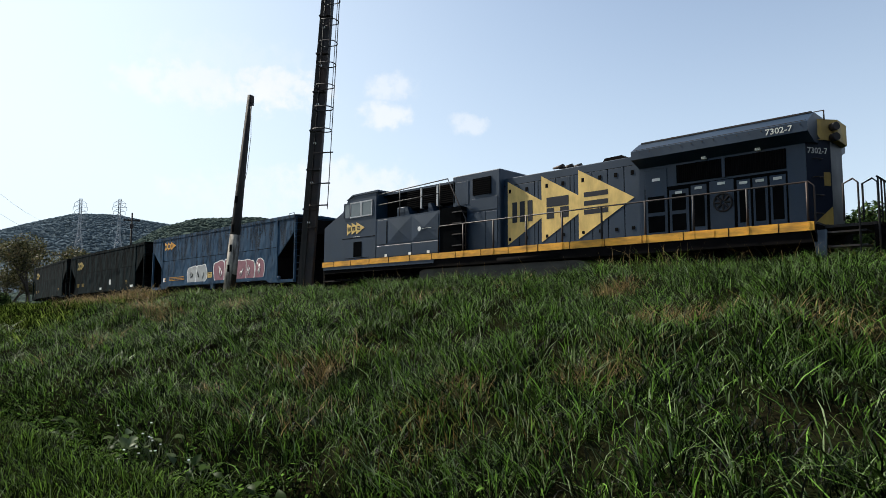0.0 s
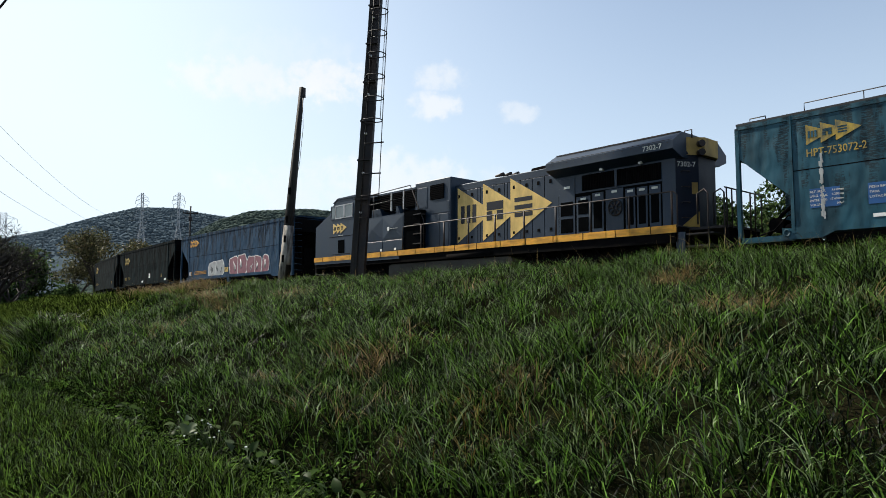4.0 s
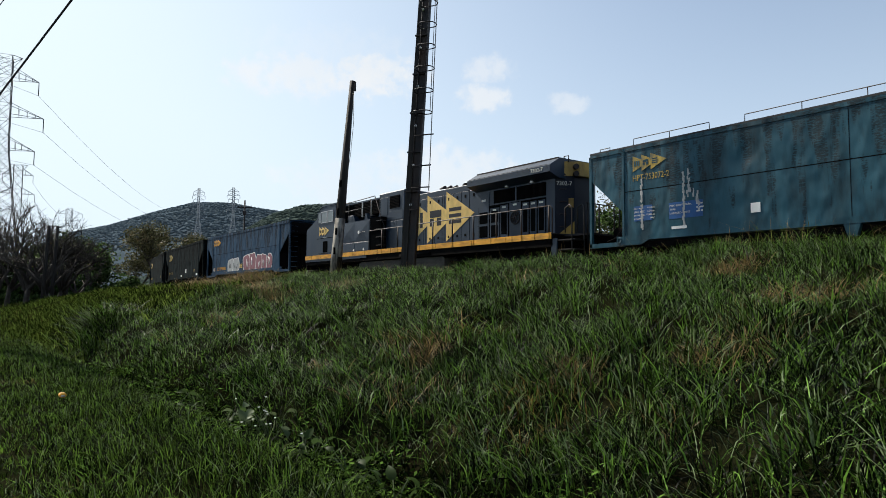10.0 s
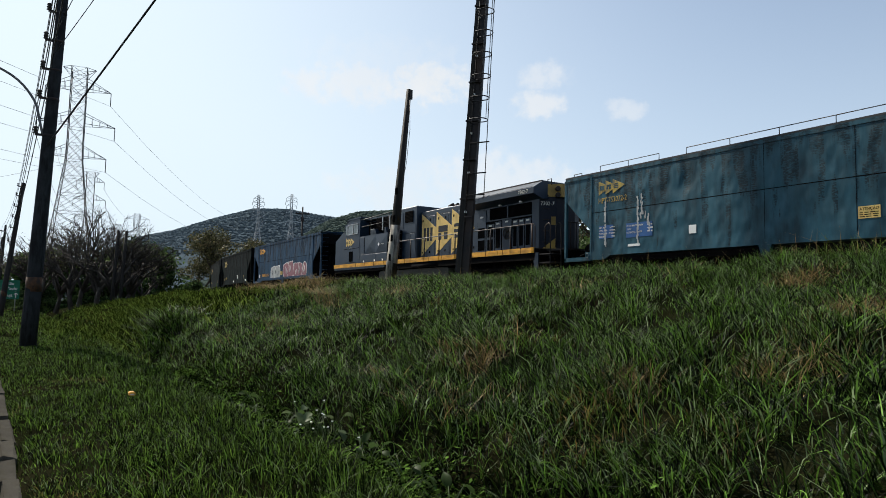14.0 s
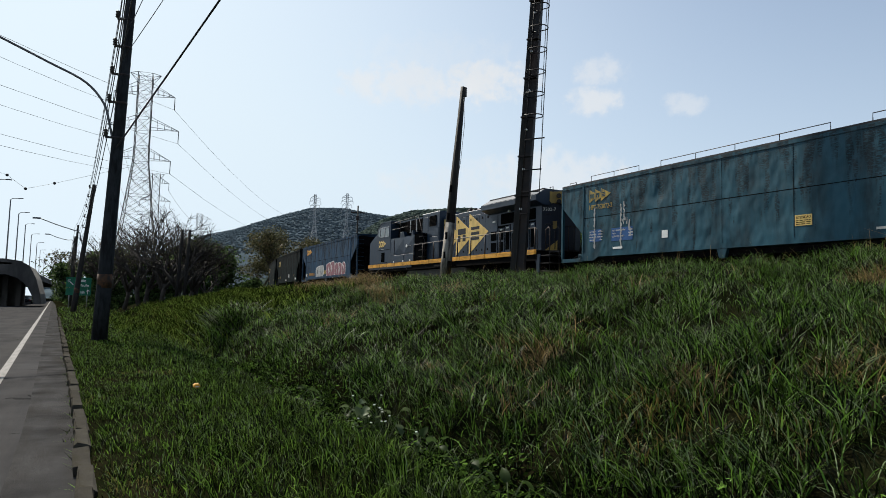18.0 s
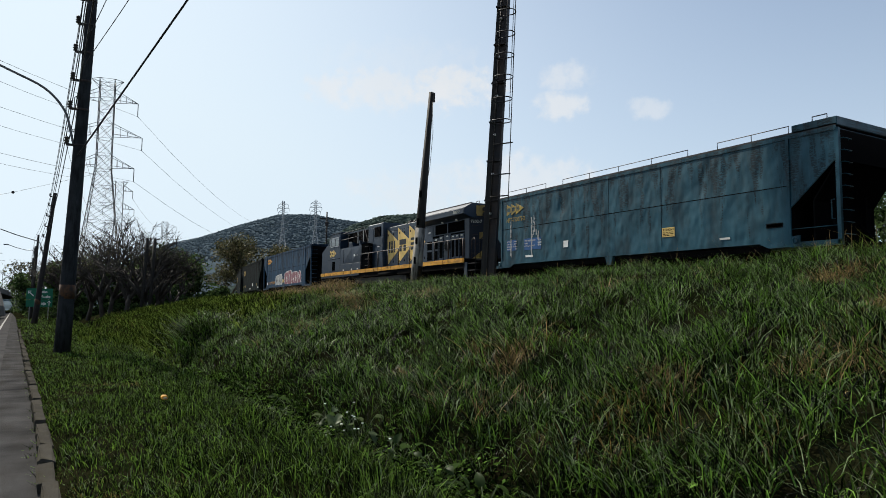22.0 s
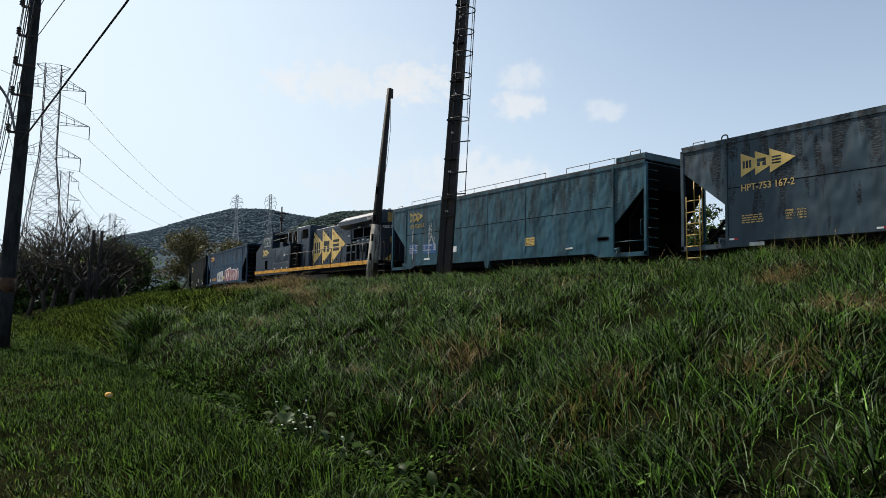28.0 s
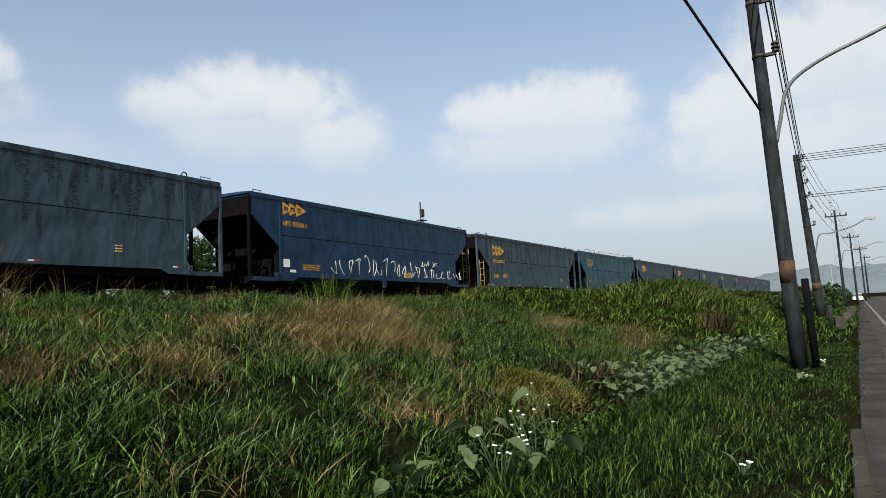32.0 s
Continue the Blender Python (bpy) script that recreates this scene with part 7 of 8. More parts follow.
ridge("near_ridge", 420, [(36, 5.4), (44, 6.4), (50, 7.1), (56, 7.85), (60.5, 8.1), (64.8, 7.8), (67.3, 7.0), (69, 5.9), (71, 4.4), (74, 3.0), (78, 1.6)], 160, M_HILL_NEAR, M_HILL_NEAR, "wooded ridge behind the railway, faint haze put into its colour", 10000, 1.7, 6)
ridge("right_hill", 1500, [(-110, 1.8), (-104, 2.2), (-98, 2.0), (-95, 2.0), (-93.5, 2.0), (-92.4, 1.75), (-91.4, 2.25), (-90.3, 2.1), (-88.8, 1.95), (-87.3, 1.9), (-86.2, 1.6), (-84.5, 0.9), (-80, 0.3)], 500, M_HAZE, M_HAZE, "low hills beyond the road, haze put into their colour", 500, 3.0, 7)


# ---- trees ----
def leaf_cloud(centres, radii, n, size, seed, material, name, parent, label=""):
    """Small leaf quads strewn through overlapping clumps."""
    rng = np.random.default_rng(seed)
    centres, radii = np.array(centres, float), np.array(radii, float)
    k = rng.choice(len(centres), n, p=radii ** 2 / (radii ** 2).sum())
    d = rng.standard_normal((n, 3))
    d /= np.linalg.norm(d, axis=1)[:, None]
    p = centres[k] + d * (radii[k] * rng.uniform(0.25, 1.0, n) ** 0.5)[:, None] * np.array([1, 1, 0.72])
    a = rng.standard_normal((n, 3))
    a /= np.linalg.norm(a, axis=1)[:, None]
    b = np.cross(a, rng.standard_normal((n, 3)))
    b /= np.linalg.norm(b, axis=1)[:, None]
    s = (size * rng.uniform(0.5, 1.4, n))[:, None]
    co = np.stack([p - a * s, p + b * s * 0.5, p + a * s, p - b * s * 0.5], 1).reshape(-1, 3)
    me = bpy.data.meshes.new(name)
    me.vertices.add(4 * n), me.loops.add(4 * n), me.polygons.add(n)
    me.vertices.foreach_set("co", co.astype(np.float32).ravel())
    me.loops.foreach_set("vertex_index", np.arange(4 * n, dtype=np.int32))
    me.polygons.foreach_set("loop_start", (np.arange(n) * 4).astype(np.int32))
    me.update(calc_edges=True)
    me.materials.append(material)
    return part(name, me, material, parent, label)


def limbs(bm, p, d, length, r, depth, rng, tips, spread=0.6, sides=5):
    """A branching limb; the ends of its twigs go into tips."""
    p, d = Vector(p), Vector(d).normalized()
    mid = p + d * length * 0.5 + Vector((rng.uniform(-1, 1), rng.uniform(-1, 1), rng.uniform(-0.3, 0.6))) * length * 0.08
    end = p + d * length
    tube(bm, [p, mid, end], r, sides, r * 0.55)
    if depth == 0:
        tips.append(end)
        return
    for _ in range(3 if depth > 1 else rng.choice((2, 3, 4))):
        nd = d + Vector((rng.uniform(-1, 1), rng.uniform(-1, 1), rng.uniform(-0.35, 0.7))) * spread * 1.35
        limbs(bm, mid.lerp(end, rng.uniform(0.3, 1.0)), nd, length * rng.uniform(0.55, 0.82), r * 0.55, depth - 1, rng, tips, spread, max(3, sides - 1))
    tips.append(end)


def tree(x, y, H, seed, leaves, leaf_size, material, label, bare=False, spread=0.62, z0=None, trunks=1, low=0):
    rng = random.Random(seed)
    t = thing("tree", pose(x, y, gz(x, y) - 0.1 if z0 is None else z0), label, "tree", "trees")
    tips = []
    for k in range(trunks):
        bm = bmesh.new()
        off = Vector((rng.uniform(-1, 1), rng.uniform(-1, 1), 0)) * (0.5 if trunks > 1 else 0)
        lean = Vector((rng.uniform(-0.25, 0.25), rng.uniform(-0.25, 0.25), 1))
        hgt = H * (0.34 if not bare else 0.28)
        top = off + lean * hgt
        tube(bm, [off, off.lerp(top, 0.5) + Vector((rng.uniform(-0.1, 0.1), rng.uniform(-0.1, 0.1), 0)), top], H * 0.026, 8, H * 0.018)
        for _ in range(4):
            nd = lean + Vector((rng.uniform(-1, 1), rng.uniform(-1, 1), rng.uniform(0.0, 0.7))) * spread * 1.2
            limbs(bm, off.lerp(top, rng.uniform(0.7, 1.0)), nd, H * rng.uniform(0.26, 0.36), H * (0.020 if bare else 0.013), 4 if bare else 2, rng, tips, spread)
        part("trunk", bm, M_TWIG if bare else M_BARK, t, "branching trunk and limbs")
    if leaves:
        pick = tips if len(tips) < 60 else rng.sample(tips, 60)
        pick = [tuple(p) for p in pick] + [(rng.uniform(-0.42, 0.42) * H, rng.uniform(-0.3, 0.3) * H, rng.uniform(0.03, 0.5) * H) for _ in range(low)]
        leaf_cloud(pick, [H * rng.uniform(0.06, 0.14) for _ in pick], leaves, leaf_size, seed, material, "crown", t, "uneven leafy crown")
    return t


# leafless thicket at the foot of the tower
for k, (az, d, H) in enumerate(((88.3, 84, 7.5), (87.0, 88, 9.0), (85.8, 82, 10.2), (84.6, 80, 10.8), (83.6, 78, 10.0), (82.7, 82, 9.0), (81.9, 88, 7.4))):
    p = at(az, d, 0)
    tree(p[0], p[1], H, 100 + k, 420, 0.09, M_LEAF_DRY, "bare twiggy tree with a tangle of thin dark branches", True, 0.75, 0.2, 2)
# dark wood behind it and along the road
for k, (az, d, H) in enumerate(((90.4, 150, 9), (89.4, 120, 9.5), (88.6, 112, 8.5), (87.4, 118, 9.5), (86.2, 110, 9), (85.0, 112, 9), (83.8, 116, 9.5), (82.6, 110, 10), (81.6, 112, 11), (80.4, 108, 10.5), (79.5, 112, 8.0), (90.9, 200, 12), (91.1, 260, 13))):
    p = at(az, d, 0)
    tree(p[0], p[1], H, 200 + k, 5000, 0.24, M_LEAF, "dense dark green roadside tree", False, 0.7, -0.2, 1, 34)
for k, (az, d, H) in enumerate(((78.6, 104, 4.0), (77.6, 108, 4.5))):
    p = at(az, d, 0)
    tree(p[0], p[1], H, 230 + k, 2600, 0.2, M_LEAF, "low dark green tree", False, 0.7, 0.3)
for k, (az, d, H) in enumerate(((76.0, 118, 14.5), (74.4, 124, 14.0), (77.2, 126, 11))):
    p = at(az, d, 0)
    tree(p[0], p[1], H, 240 + k, 6500, 0.17, M_LEAF_DRY, "thin brownish spreading tree behind the railway", False, 0.85, 0.5)
tree(*at(91.0, 175, 0)[:2], 13, 260, 500, 0.3, M_LEAF_DRY, "flat-topped roadside tree with sparse leaves", True, 0.9, 0.0)
# trees and bushes behind the line
rng_b = random.Random(77)
k = 0
for row, y0 in enumerate((27.0, 31.0)):
    x = -66.0 + 2.0 * row
    while x < 46:
        y = y0 + rng_b.uniform(-1.0, 1.2)
        H = rng_b.uniform(6.0, 7.0) if x < -27 else rng_b.uniform(7.0, 7.8) if x < -21.5 else rng_b.uniform(4.0, 4.6) if x < -1 else rng_b.uniform(3.4, 4.0)
        tree(x + rng_b.uniform(-1.0, 1.0), y, H, 300 + k, 4200, 0.09, M_LEAF_DRY if -27 < x < -18.5 else M_LEAF, "yellowish leafy tree behind the railway line" if -27 < x < -18.5 else "leafy green tree behind the railway line", False, 0.8, None, 1, 26)
        k += 1
        x += 4.2 if -45 < x < 30 else 7.0
for k in range(48):
    x = -70 + k * 2.5
    y = float(track_y(x)) + 6.2 + rng_b.uniform(-0.8, 1.2)
    t = thing("bush", pose(x, y, gz(x, y) - 0.1), "low green bush behind the track", "bush", "bushes behind the track")
    pts = [(rng_b.uniform(-1.8, 1.8), rng_b.uniform(-0.8, 0.8), rng_b.uniform(0.6, 2.3) * (1.5 if -27 < x < -21 else 1.8 if -21 <= x < 0 else 1.0 if x < 6 else 1.6)) for _ in range(20)]
    bm = bmesh.new()
    for p in pts[:5]:
        tube(bm, [(0, 0, 0), (p[0] * 0.5, p[1] * 0.5, p[2] * 0.7), p], 0.035, 5, 0.012)
    part("stems", bm, M_BARK, t)
    leaf_cloud(pts, [rng_b.uniform(0.35, 0.75) for _ in pts], 4400, 0.08, 400 + k, M_LEAF, "foliage", t)
# small feathery palms among the bushes
rng_p = random.Random(91)
for x in (-18.6, -15.2, -12.6, -9.4, -6.8, -3.6):
    y = float(track_y(x)) + 5.2 + rng_p.uniform(0, 1.5)
    t = thing("palm", pose(x, y, gz(x, y) - 0.1), "small green palm with feathery fronds behind the track", "palm", "small palms")
    part("stem", mesh_of(tube, [(0, 0, 0), (0.05, 0, 1.0), (0.05, 0.05, 2.0)], 0.07, 7, 0.05), M_BARK, t)
    for k in range(9):
        a, ln, up = 2 * math.pi * k / 9 + rng_p.uniform(-0.3, 0.3), rng_p.uniform(1.1, 1.7), rng_p.uniform(0.5, 1.5)
        bm = bmesh.new()
        pts = [Vector((0.05 + math.cos(a) * ln * q, 0.05 + math.sin(a) * ln * q, 2.0 + up * q - (up * 0.5 + 0.5) * q * q)) for q in (i / 12 for i in range(13))]
        tube(bm, pts, 0.014, 4, 0.005)
        side = Vector((-math.sin(a), math.cos(a), 0))
        for i in range(2, 13):
            for s in (-1, 1):
                for j in (0.0, 0.5):
                    q = pts[i - 1].lerp(pts[i], j)
                    d = (pts[i] - pts[i - 1]).normalized()
                    w = 0.30 * math.sin(math.pi * (i + j) / 14.5)
                    e = q + side * s * w + d * w * 0.5 - Vector((0, 0, w * 0.35))
                    bm.faces.new([bm.verts.new(v) for v in (q - d * 0.016, q + d * 0.016, e)])
        part("frond", bm, M_LEAF, t)
# rough growth beside the line far to the right
rng_f = random.Random(31)
for k in range(22):
    x = 72 + 6.5 * k + rng_f.uniform(-2, 2)
    y = float(kerb_y(x)) + rng_f.uniform(3.5, 9.0)
    t = thing("bush", pose(x, y, gz(x, y) - 0.1), "tall dark green bush far down the verge", "bush", "bushes far down the verge")
    pts = [(rng_f.uniform(-2.6, 2.6), rng_f.uniform(-2.2, 2.2), rng_f.uniform(0.3, 2.0)) for _ in range(14)]
    bm = bmesh.new()
    for p in pts[:5]:
        tube(bm, [(0, 0, 0), (p[0] * 0.5, p[1] * 0.5, p[2] * 0.7), p], 0.05, 5, 0.015)
    part("stems", bm, M_BARK, t)
    leaf_cloud(pts, [rng_f.uniform(0.7, 1.2) for _ in pts], 1200, 0.22, 440 + k, M_LEAF, "foliage", t)
for k, (az, d) in enumerate(((83.55, 76), (83.0, 76))):
    p = at(az, d, 0.2)
    t = thing("timber_post", pose(*p), "dark leaning timber post among the bare trees", "post", "timber posts")
    part("shaft", mesh_of(tube, [(0, 0, 0), (0, 0.15, 4.5), (0, 0.3, 8.6)], 0.19, 10, 0.15), M_TIMBER, t)
p = at(69.48, 118, 1.0)
t = thing("line_pole", pose(*p, 0, 0, 70), "dark timber pole with a crossarm beyond the wagons", "pole")
part("shaft", mesh_of(tube, [(0, 0, 0), (0, 0, 17.4)], 0.22, 8, 0.12), M_TIMBER, t)
part("crossarm", mesh_of(box, -1.2, 1.2, -0.08, 0.08, 16.1, 16.28), M_TIMBER, t)
part("switch_box", mesh_of(box, -0.28, 0.28, -0.36, -0.12, 14.9, 15.6, 0.04), M_STEEL, t)
for x in (-1.05, -0.5, 0.5, 1.05):
    part("insulator", mesh_of(rod, (x, 0, 16.28), (x, 0, 16.55), 0.09, 0.05, 6), M_CERAMIC, t)
p = at(-60.15, 62, 2.0)
t = thing("signal_mast", pose(*p), "thin dark railway signal mast with lamp heads", "signal")
part("shaft", mesh_of(rod, (0, 0, 0), (0, 0, 9.9), 0.11, 0.06, 8), M_STEEL, t)
part("lamp_head", mesh_of(box, 0.05, 0.5, -0.15, 0.15, 8.6, 9.3, 0.04), M_STEEL, t)
part("platform", mesh_of(box, -0.3, 0.6, -0.3, 0.3, 8.2, 8.27), M_STEEL, t)
part("ladder", mesh_of(rod, (0.42, 0, 5.0), (0.42, 0, 9.0), 0.03, None, 5), M_STEEL, t)


# ---- road furniture ----
def viaduct():
    t = thing("road_viaduct", pose(-118, 0, -0.14), "dark stained concrete road viaduct with an arched side", "viaduct")
    top = [(-5.4, 0.4), (-5.7, 2.0), (-6.3, 4.2), (-7.2, 6.0), (-8.4, 6.75), (-10.5, 7.0), (-14, 7.0), (-24, 7.0), (-44, 7.0)]
    low = [(-44, 5.6), (-24, 5.4), (-13.0, 4.6), (-10.2, 4.7), (-8.6, 4.2), (-7.4, 3.0), (-6.6, 1.4), (-6.3, 0.4)]
    bm = bmesh.new()
    a = [bm.verts.new((0, y, z)) for y, z in top + low]
    b = [bm.verts.new((-16, y, z)) for y, z in top + low]
    bm.faces.new(a), bm.faces.new(list(reversed(b)))
    for i in range(len(a)):
        j = (i + 1) % len(a)
        bm.faces.new((a[j], a[i], b[i], b[j]))
    part("deck", bm, M_BRIDGE, t)
    part("ledge", mesh_of(box, -0.2, 0.0, -44, -9.5, 6.2, 6.45), M_BRIDGE, t)
    for y in (-8.8, -10.6, -12.4, -15.5, -19):
        part("pier", mesh_of(box, -6.0, -5.2, y - 0.35, y + 0.35, 0, 5.2), M_BRIDGE, t)
    part("abutment", mesh_of(box, -16, -14, -44, -8.6, 0, 5.0), M_BRIDGE, t)
    for k, (x, y, h) in enumerate(((0, -12.2, 11.4), (-22, -12.2, 11.4), (-45, -12.6, 11.4), (-70, -13, 11.4), (-100, -13.5, 11.4), (-135, -14, 11.4), (-175, -15, 11.4), (-230, -16, 11.4))):
        l = thing("viaduct_lamp", pose(-118 + x, y, 6.8), "tall thin grey lamp post on the viaduct", "street lamp", "lamps on the viaduct")
        part("post", mesh_of(rod, (0, 0, 0), (0, 0, h), 0.13, 0.09, 8), M_LAMP, l)
        part("lamp_arm", mesh_of(tube, [(0, 0, h), (0, 0.3, h + 0.25), (0, 1.3, h + 0.35)], 0.06, 6), M_LAMP, l)
        part("lamp_head", mesh_of(box, -0.15, 0.15, 1.2, 1.9, h + 0.28, h + 0.42), M_LAMP, l)
    bm = bmesh.new()
    prism(bm, [(-16, 5.6), (-16, 7.0), (-260, 7.0), (-260, 5.6)], -44, -10)
    part("approach", bm, M_BRIDGE, t)


viaduct()


def road_sign():
    x, y0, y1 = -97, -1.95, 0.85
    t = thing("road_sign", pose(x, 0, gz(x, 0.5)), "green direction sign with white letters on two posts", "road sign")
    part("panel", mesh_of(box, 0, 0.05, y0, y1, 2.55, 3.85), M_GREEN_SIGN, t)
    part("panel", mesh_of(box, 0, 0.05, y0, y1, 1.60, 2.50), M_GREEN_SIGN, t)
    for y in (y0 + 0.4, y1 - 0.4):
        part("post", mesh_of(rod, (-0.05, y, 0), (-0.05, y, 3.8), 0.06, None, 8), M_GALV, t)
    for words, y, z, h in (("tão", -0.35, 3.30, 0.34), ("Paulo", -0.45, 2.70, 0.36), ("ujá", -0.35, 1.88, 0.34)):
        ob = lettering(words, 0, 0, h, M_WHITE, t, 0.0)
        ob.matrix_basis = pose(0.055, y, z, 0, 0, 90)
    bm = bmesh.new()
    rod(bm, (0.06, -1.15, 2.9), (0.06, -1.65, 3.4), 0.06, sides=4)
    prism(bm, [(0.05, 3.55), (0.07, 3.55), (0.07, 3.2), (0.05, 3.2)], -1.78, -1.7)
    box(bm, 0.05, 0.07, -1.78, -1.45, 3.47, 3.55)
    part("arrow", bm, M_WHITE, t)
    bm = bmesh.new()
    box(bm, 0.05, 0.07, 0.46, 0.54, 1.75, 2.3)
    rod(bm, (0.06, 0.30, 2.1), (0.06, 0.50, 2.32), 0.04, sides=4)
    rod(bm, (0.06, 0.70, 2.1), (0.06, 0.50, 2.32), 0.04, sides=4)
    part("arrow", bm, M_WHITE, t)


road_sign()


def small_car(m, label, paint):
    t = thing("car", m, label, "car")
    W = 1.7
    part("body", mesh_of(prism, [(0, 0.35), (0, 0.85), (0.9, 0.95), (3.7, 0.95), (4.1, 0.85), (4.1, 0.35)], 0, W), paint, t)
    part("cabin", mesh_of(prism, [(0.9, 0.95), (1.5, 1.45), (3.1, 1.45), (3.8, 0.95)], 0.12, W - 0.12), M_GLASS, t)
    part("roof", mesh_of(box, 1.5, 3.1, 0.14, W - 0.14, 1.45, 1.49), paint, t)
    for x in (0.75, 3.35):
        for y in (-0.01, W - 0.19):
            part("wheel", mesh_of(rod, (x, y, 0.31), (x, y + 0.2, 0.31), 0.31, None, 14), M_BLACK, t)
    for y in (0.1, W - 0.4):
        part("tail_lamp", mesh_of(box, 4.08, 4.12, y, y + 0.3, 0.7, 0.85), M_RED, t)
    return t


CAR = small_car(pose(-20, -5.0, -0.14), "dark car driving away down the road", M_CAR)
small_car(pose(150, -8.2, -0.14), "white van waiting far down the road", M_WHITE)

# concrete barriers and posts at the roadside
for k, (x, y) in enumerate(((37.1, -0.83), (39.1, -0.86), (46.6, -1.45), (49.6, -1.63), (52.6, -1.81), (55.6, -1.99), (58.6, -2.17), (61.6, -2.34), (64.6, -2.52), (67.6, -2.7))):
    t = thing("concrete_barrier", pose(x, y, -0.1), "low weathered concrete barrier at the roadside", "barrier", "concrete barriers")
    part("block", mesh_of(prism, [(-0.9, 0), (0.9, 0), (0.9, 0.2), (0.75, 0.55), (-0.75, 0.55), (-0.9, 0.2)], -0.2, 0.2), M_KERB, t)
    if k < 2:
        part("post", mesh_of(rod, (0.1, 0.35, 0), (0.1, 0.35, 1.15), 0.09, None, 8), M_TIMBER, t, "black post behind the barrier")
t = thing("telecom_tower", pose(210, -5.7, 0), "lattice telecom tower with antennas, haze put into its colour", "telecom tower")
bm = bmesh.new()
for a, b in ((-0.7, -0.7), (0.7, -0.7), (0, 0.8)):
    rod(bm, (a, b, 0), (a * 0.7, b * 0.7, 28), 0.07, sides=4)
part("leg", bm, M_FAR_LATTICE, t)
bm = bmesh.new()
for k in range(28):
    rod(bm, (-0.6, -0.6, k), (0.6, -0.6, k + 1), 0.06, sides=3)
    rod(bm, (0.6, -0.6, k), (-0.6, -0.6, k + 1), 0.06, sides=3)
part("bracing", bm, M_FAR_LATTICE, t)
for z in (24, 26):
    part("antenna", mesh_of(box, -0.9, 0.9, -1.1, -0.8, z, z + 1.4), M_FAR_LATTICE, t)


# ---- kerb stones ----
def kerb():
    t = tagged(new("kerb"), "broken weathered concrete kerb along the verge", "kerb", kind="structure")
    meshes = []
    for s in range(5):
        bm = bmesh.new()
        r = random.Random(s)
        box(bm, -0.46, 0.46, -0.07, 0.08, -0.2, 0.03, 0.02)
        for v in bm.verts:
            v.co += Vector((r.uniform(-0.02, 0.02), r.uniform(-0.015, 0.015), r.uniform(-0.02, 0.015)))
        meshes.append(finish(bm, "kerb_stone", M_KERB))
    r = random.Random(5)
    x = -60.0
    while x < 10.4:
        ob = part("kerb_stone", r.choice(meshes), None, t)
        y = float(kerb_y(x))
        ang = math.degrees(math.atan2(float(kerb_y(x + 0.5)) - float(kerb_y(x - 0.5)), 1))
        ob.matrix_basis = pose(x, y + r.uniform(-0.015, 0.02), r.uniform(-0.055, -0.01), r.uniform(-2.5, 2.5), r.uniform(-0.8, 0.8), ang + r.uniform(-0.5, 0.5))
        x += 0.93


kerb()


# ---- broad-leaved weeds ----
def leaf_mesh(seed, ln, w, material):
    r = random.Random(seed)
    bm = bmesh.new()
    rows = []
    for k in range(7):
        q = k / 6
        ww = w * math.sin(math.pi * min(0.98, 0.10 + 0.88 * q) ** 0.75) * (1 + r.uniform(-0.1, 0.1))
        z = 0.10 * ln * math.sin(q * 2.4) - 0.16 * ln * q * q
        rows.append([bm.verts.new((ln * q, s * ww, z + abs(s) * 0.16 * ww)) for s in (-1, -0.5, 0, 0.5, 1)])
    for a, b in zip(rows, rows[1:]):
        for k in range(4):
            bm.faces.new((a[k], a[k + 1], b[k + 1], b[k])).smooth = True
    return finish(bm, "leaf", material)


LEAVES = [leaf_mesh(k, 0.22 + 0.03 * k, 0.082 + 0.010 * k, M_BROAD) for k in range(4)]
DARK_LEAVES = [leaf_mesh(k, 0.26 + 0.03 * k, 0.075 + 0.008 * k, M_LEAF) for k in range(4)]


def weed(x, y, size, n, seed, flowers=0, label="broad-leaved weed with pale green leaves", lift=0.0, leaf=1.0, leaves=LEAVES):
    r = random.Random(seed)
    t = thing("broadleaf_weed", pose(x, y, gz(x, y) + lift, 0, 0, r.uniform(0, 360)), label, "weed", "broad-leaved weeds")
    ends, stems = [], []
    for k in range(n):
        a = r.uniform(0, 6.28)
        h = size * r.uniform(0.35, 1.0)
        e = Vector((math.cos(a) * size * 0.45, math.sin(a) * size * 0.45, h))
        stems.append(((0, 0, 0), e * 0.5 + Vector((0, 0, h * 0.2)), e))
        ends.append((e, a))
    for k in range(flowers):
        a = r.uniform(0, 6.28)
        e = Vector((math.cos(a) * size * 0.4, math.sin(a) * size * 0.4, size * r.uniform(0.5, 1.1)))
        stems.append(((0, 0, 0), e * 0.5, e))
        ends.append((e, None))
    for pts in stems:
        part("stem", mesh_of(tube, pts, 0.008, 4, 0.005), M_BROAD, t)
    for e, a in ends:
        if a is None:
            fb = bmesh.new()
            for q in range(5):
                c = Vector((math.cos(q * 1.257), math.sin(q * 1.257), 0.3)) * 0.010
                bmesh.ops.create_icosphere(fb, subdivisions=1, radius=0.0078, matrix=Matrix.Translation(e + c))
            part("flower", fb, M_PETAL, t, "small white flower head")
        else:
            ob = part("leaf", r.choice(leaves), None, t)
            k = leaf * r.uniform(0.6, 1.3) * (size / 0.5) ** 0.5
            ob.matrix_basis = Matrix.Translation(e) @ pose(0, 0, 0, r.uniform(-40, 40), r.uniform(-50, 45), math.degrees(a) + r.uniform(-40, 40)) @ Matrix.Scale(k, 4)


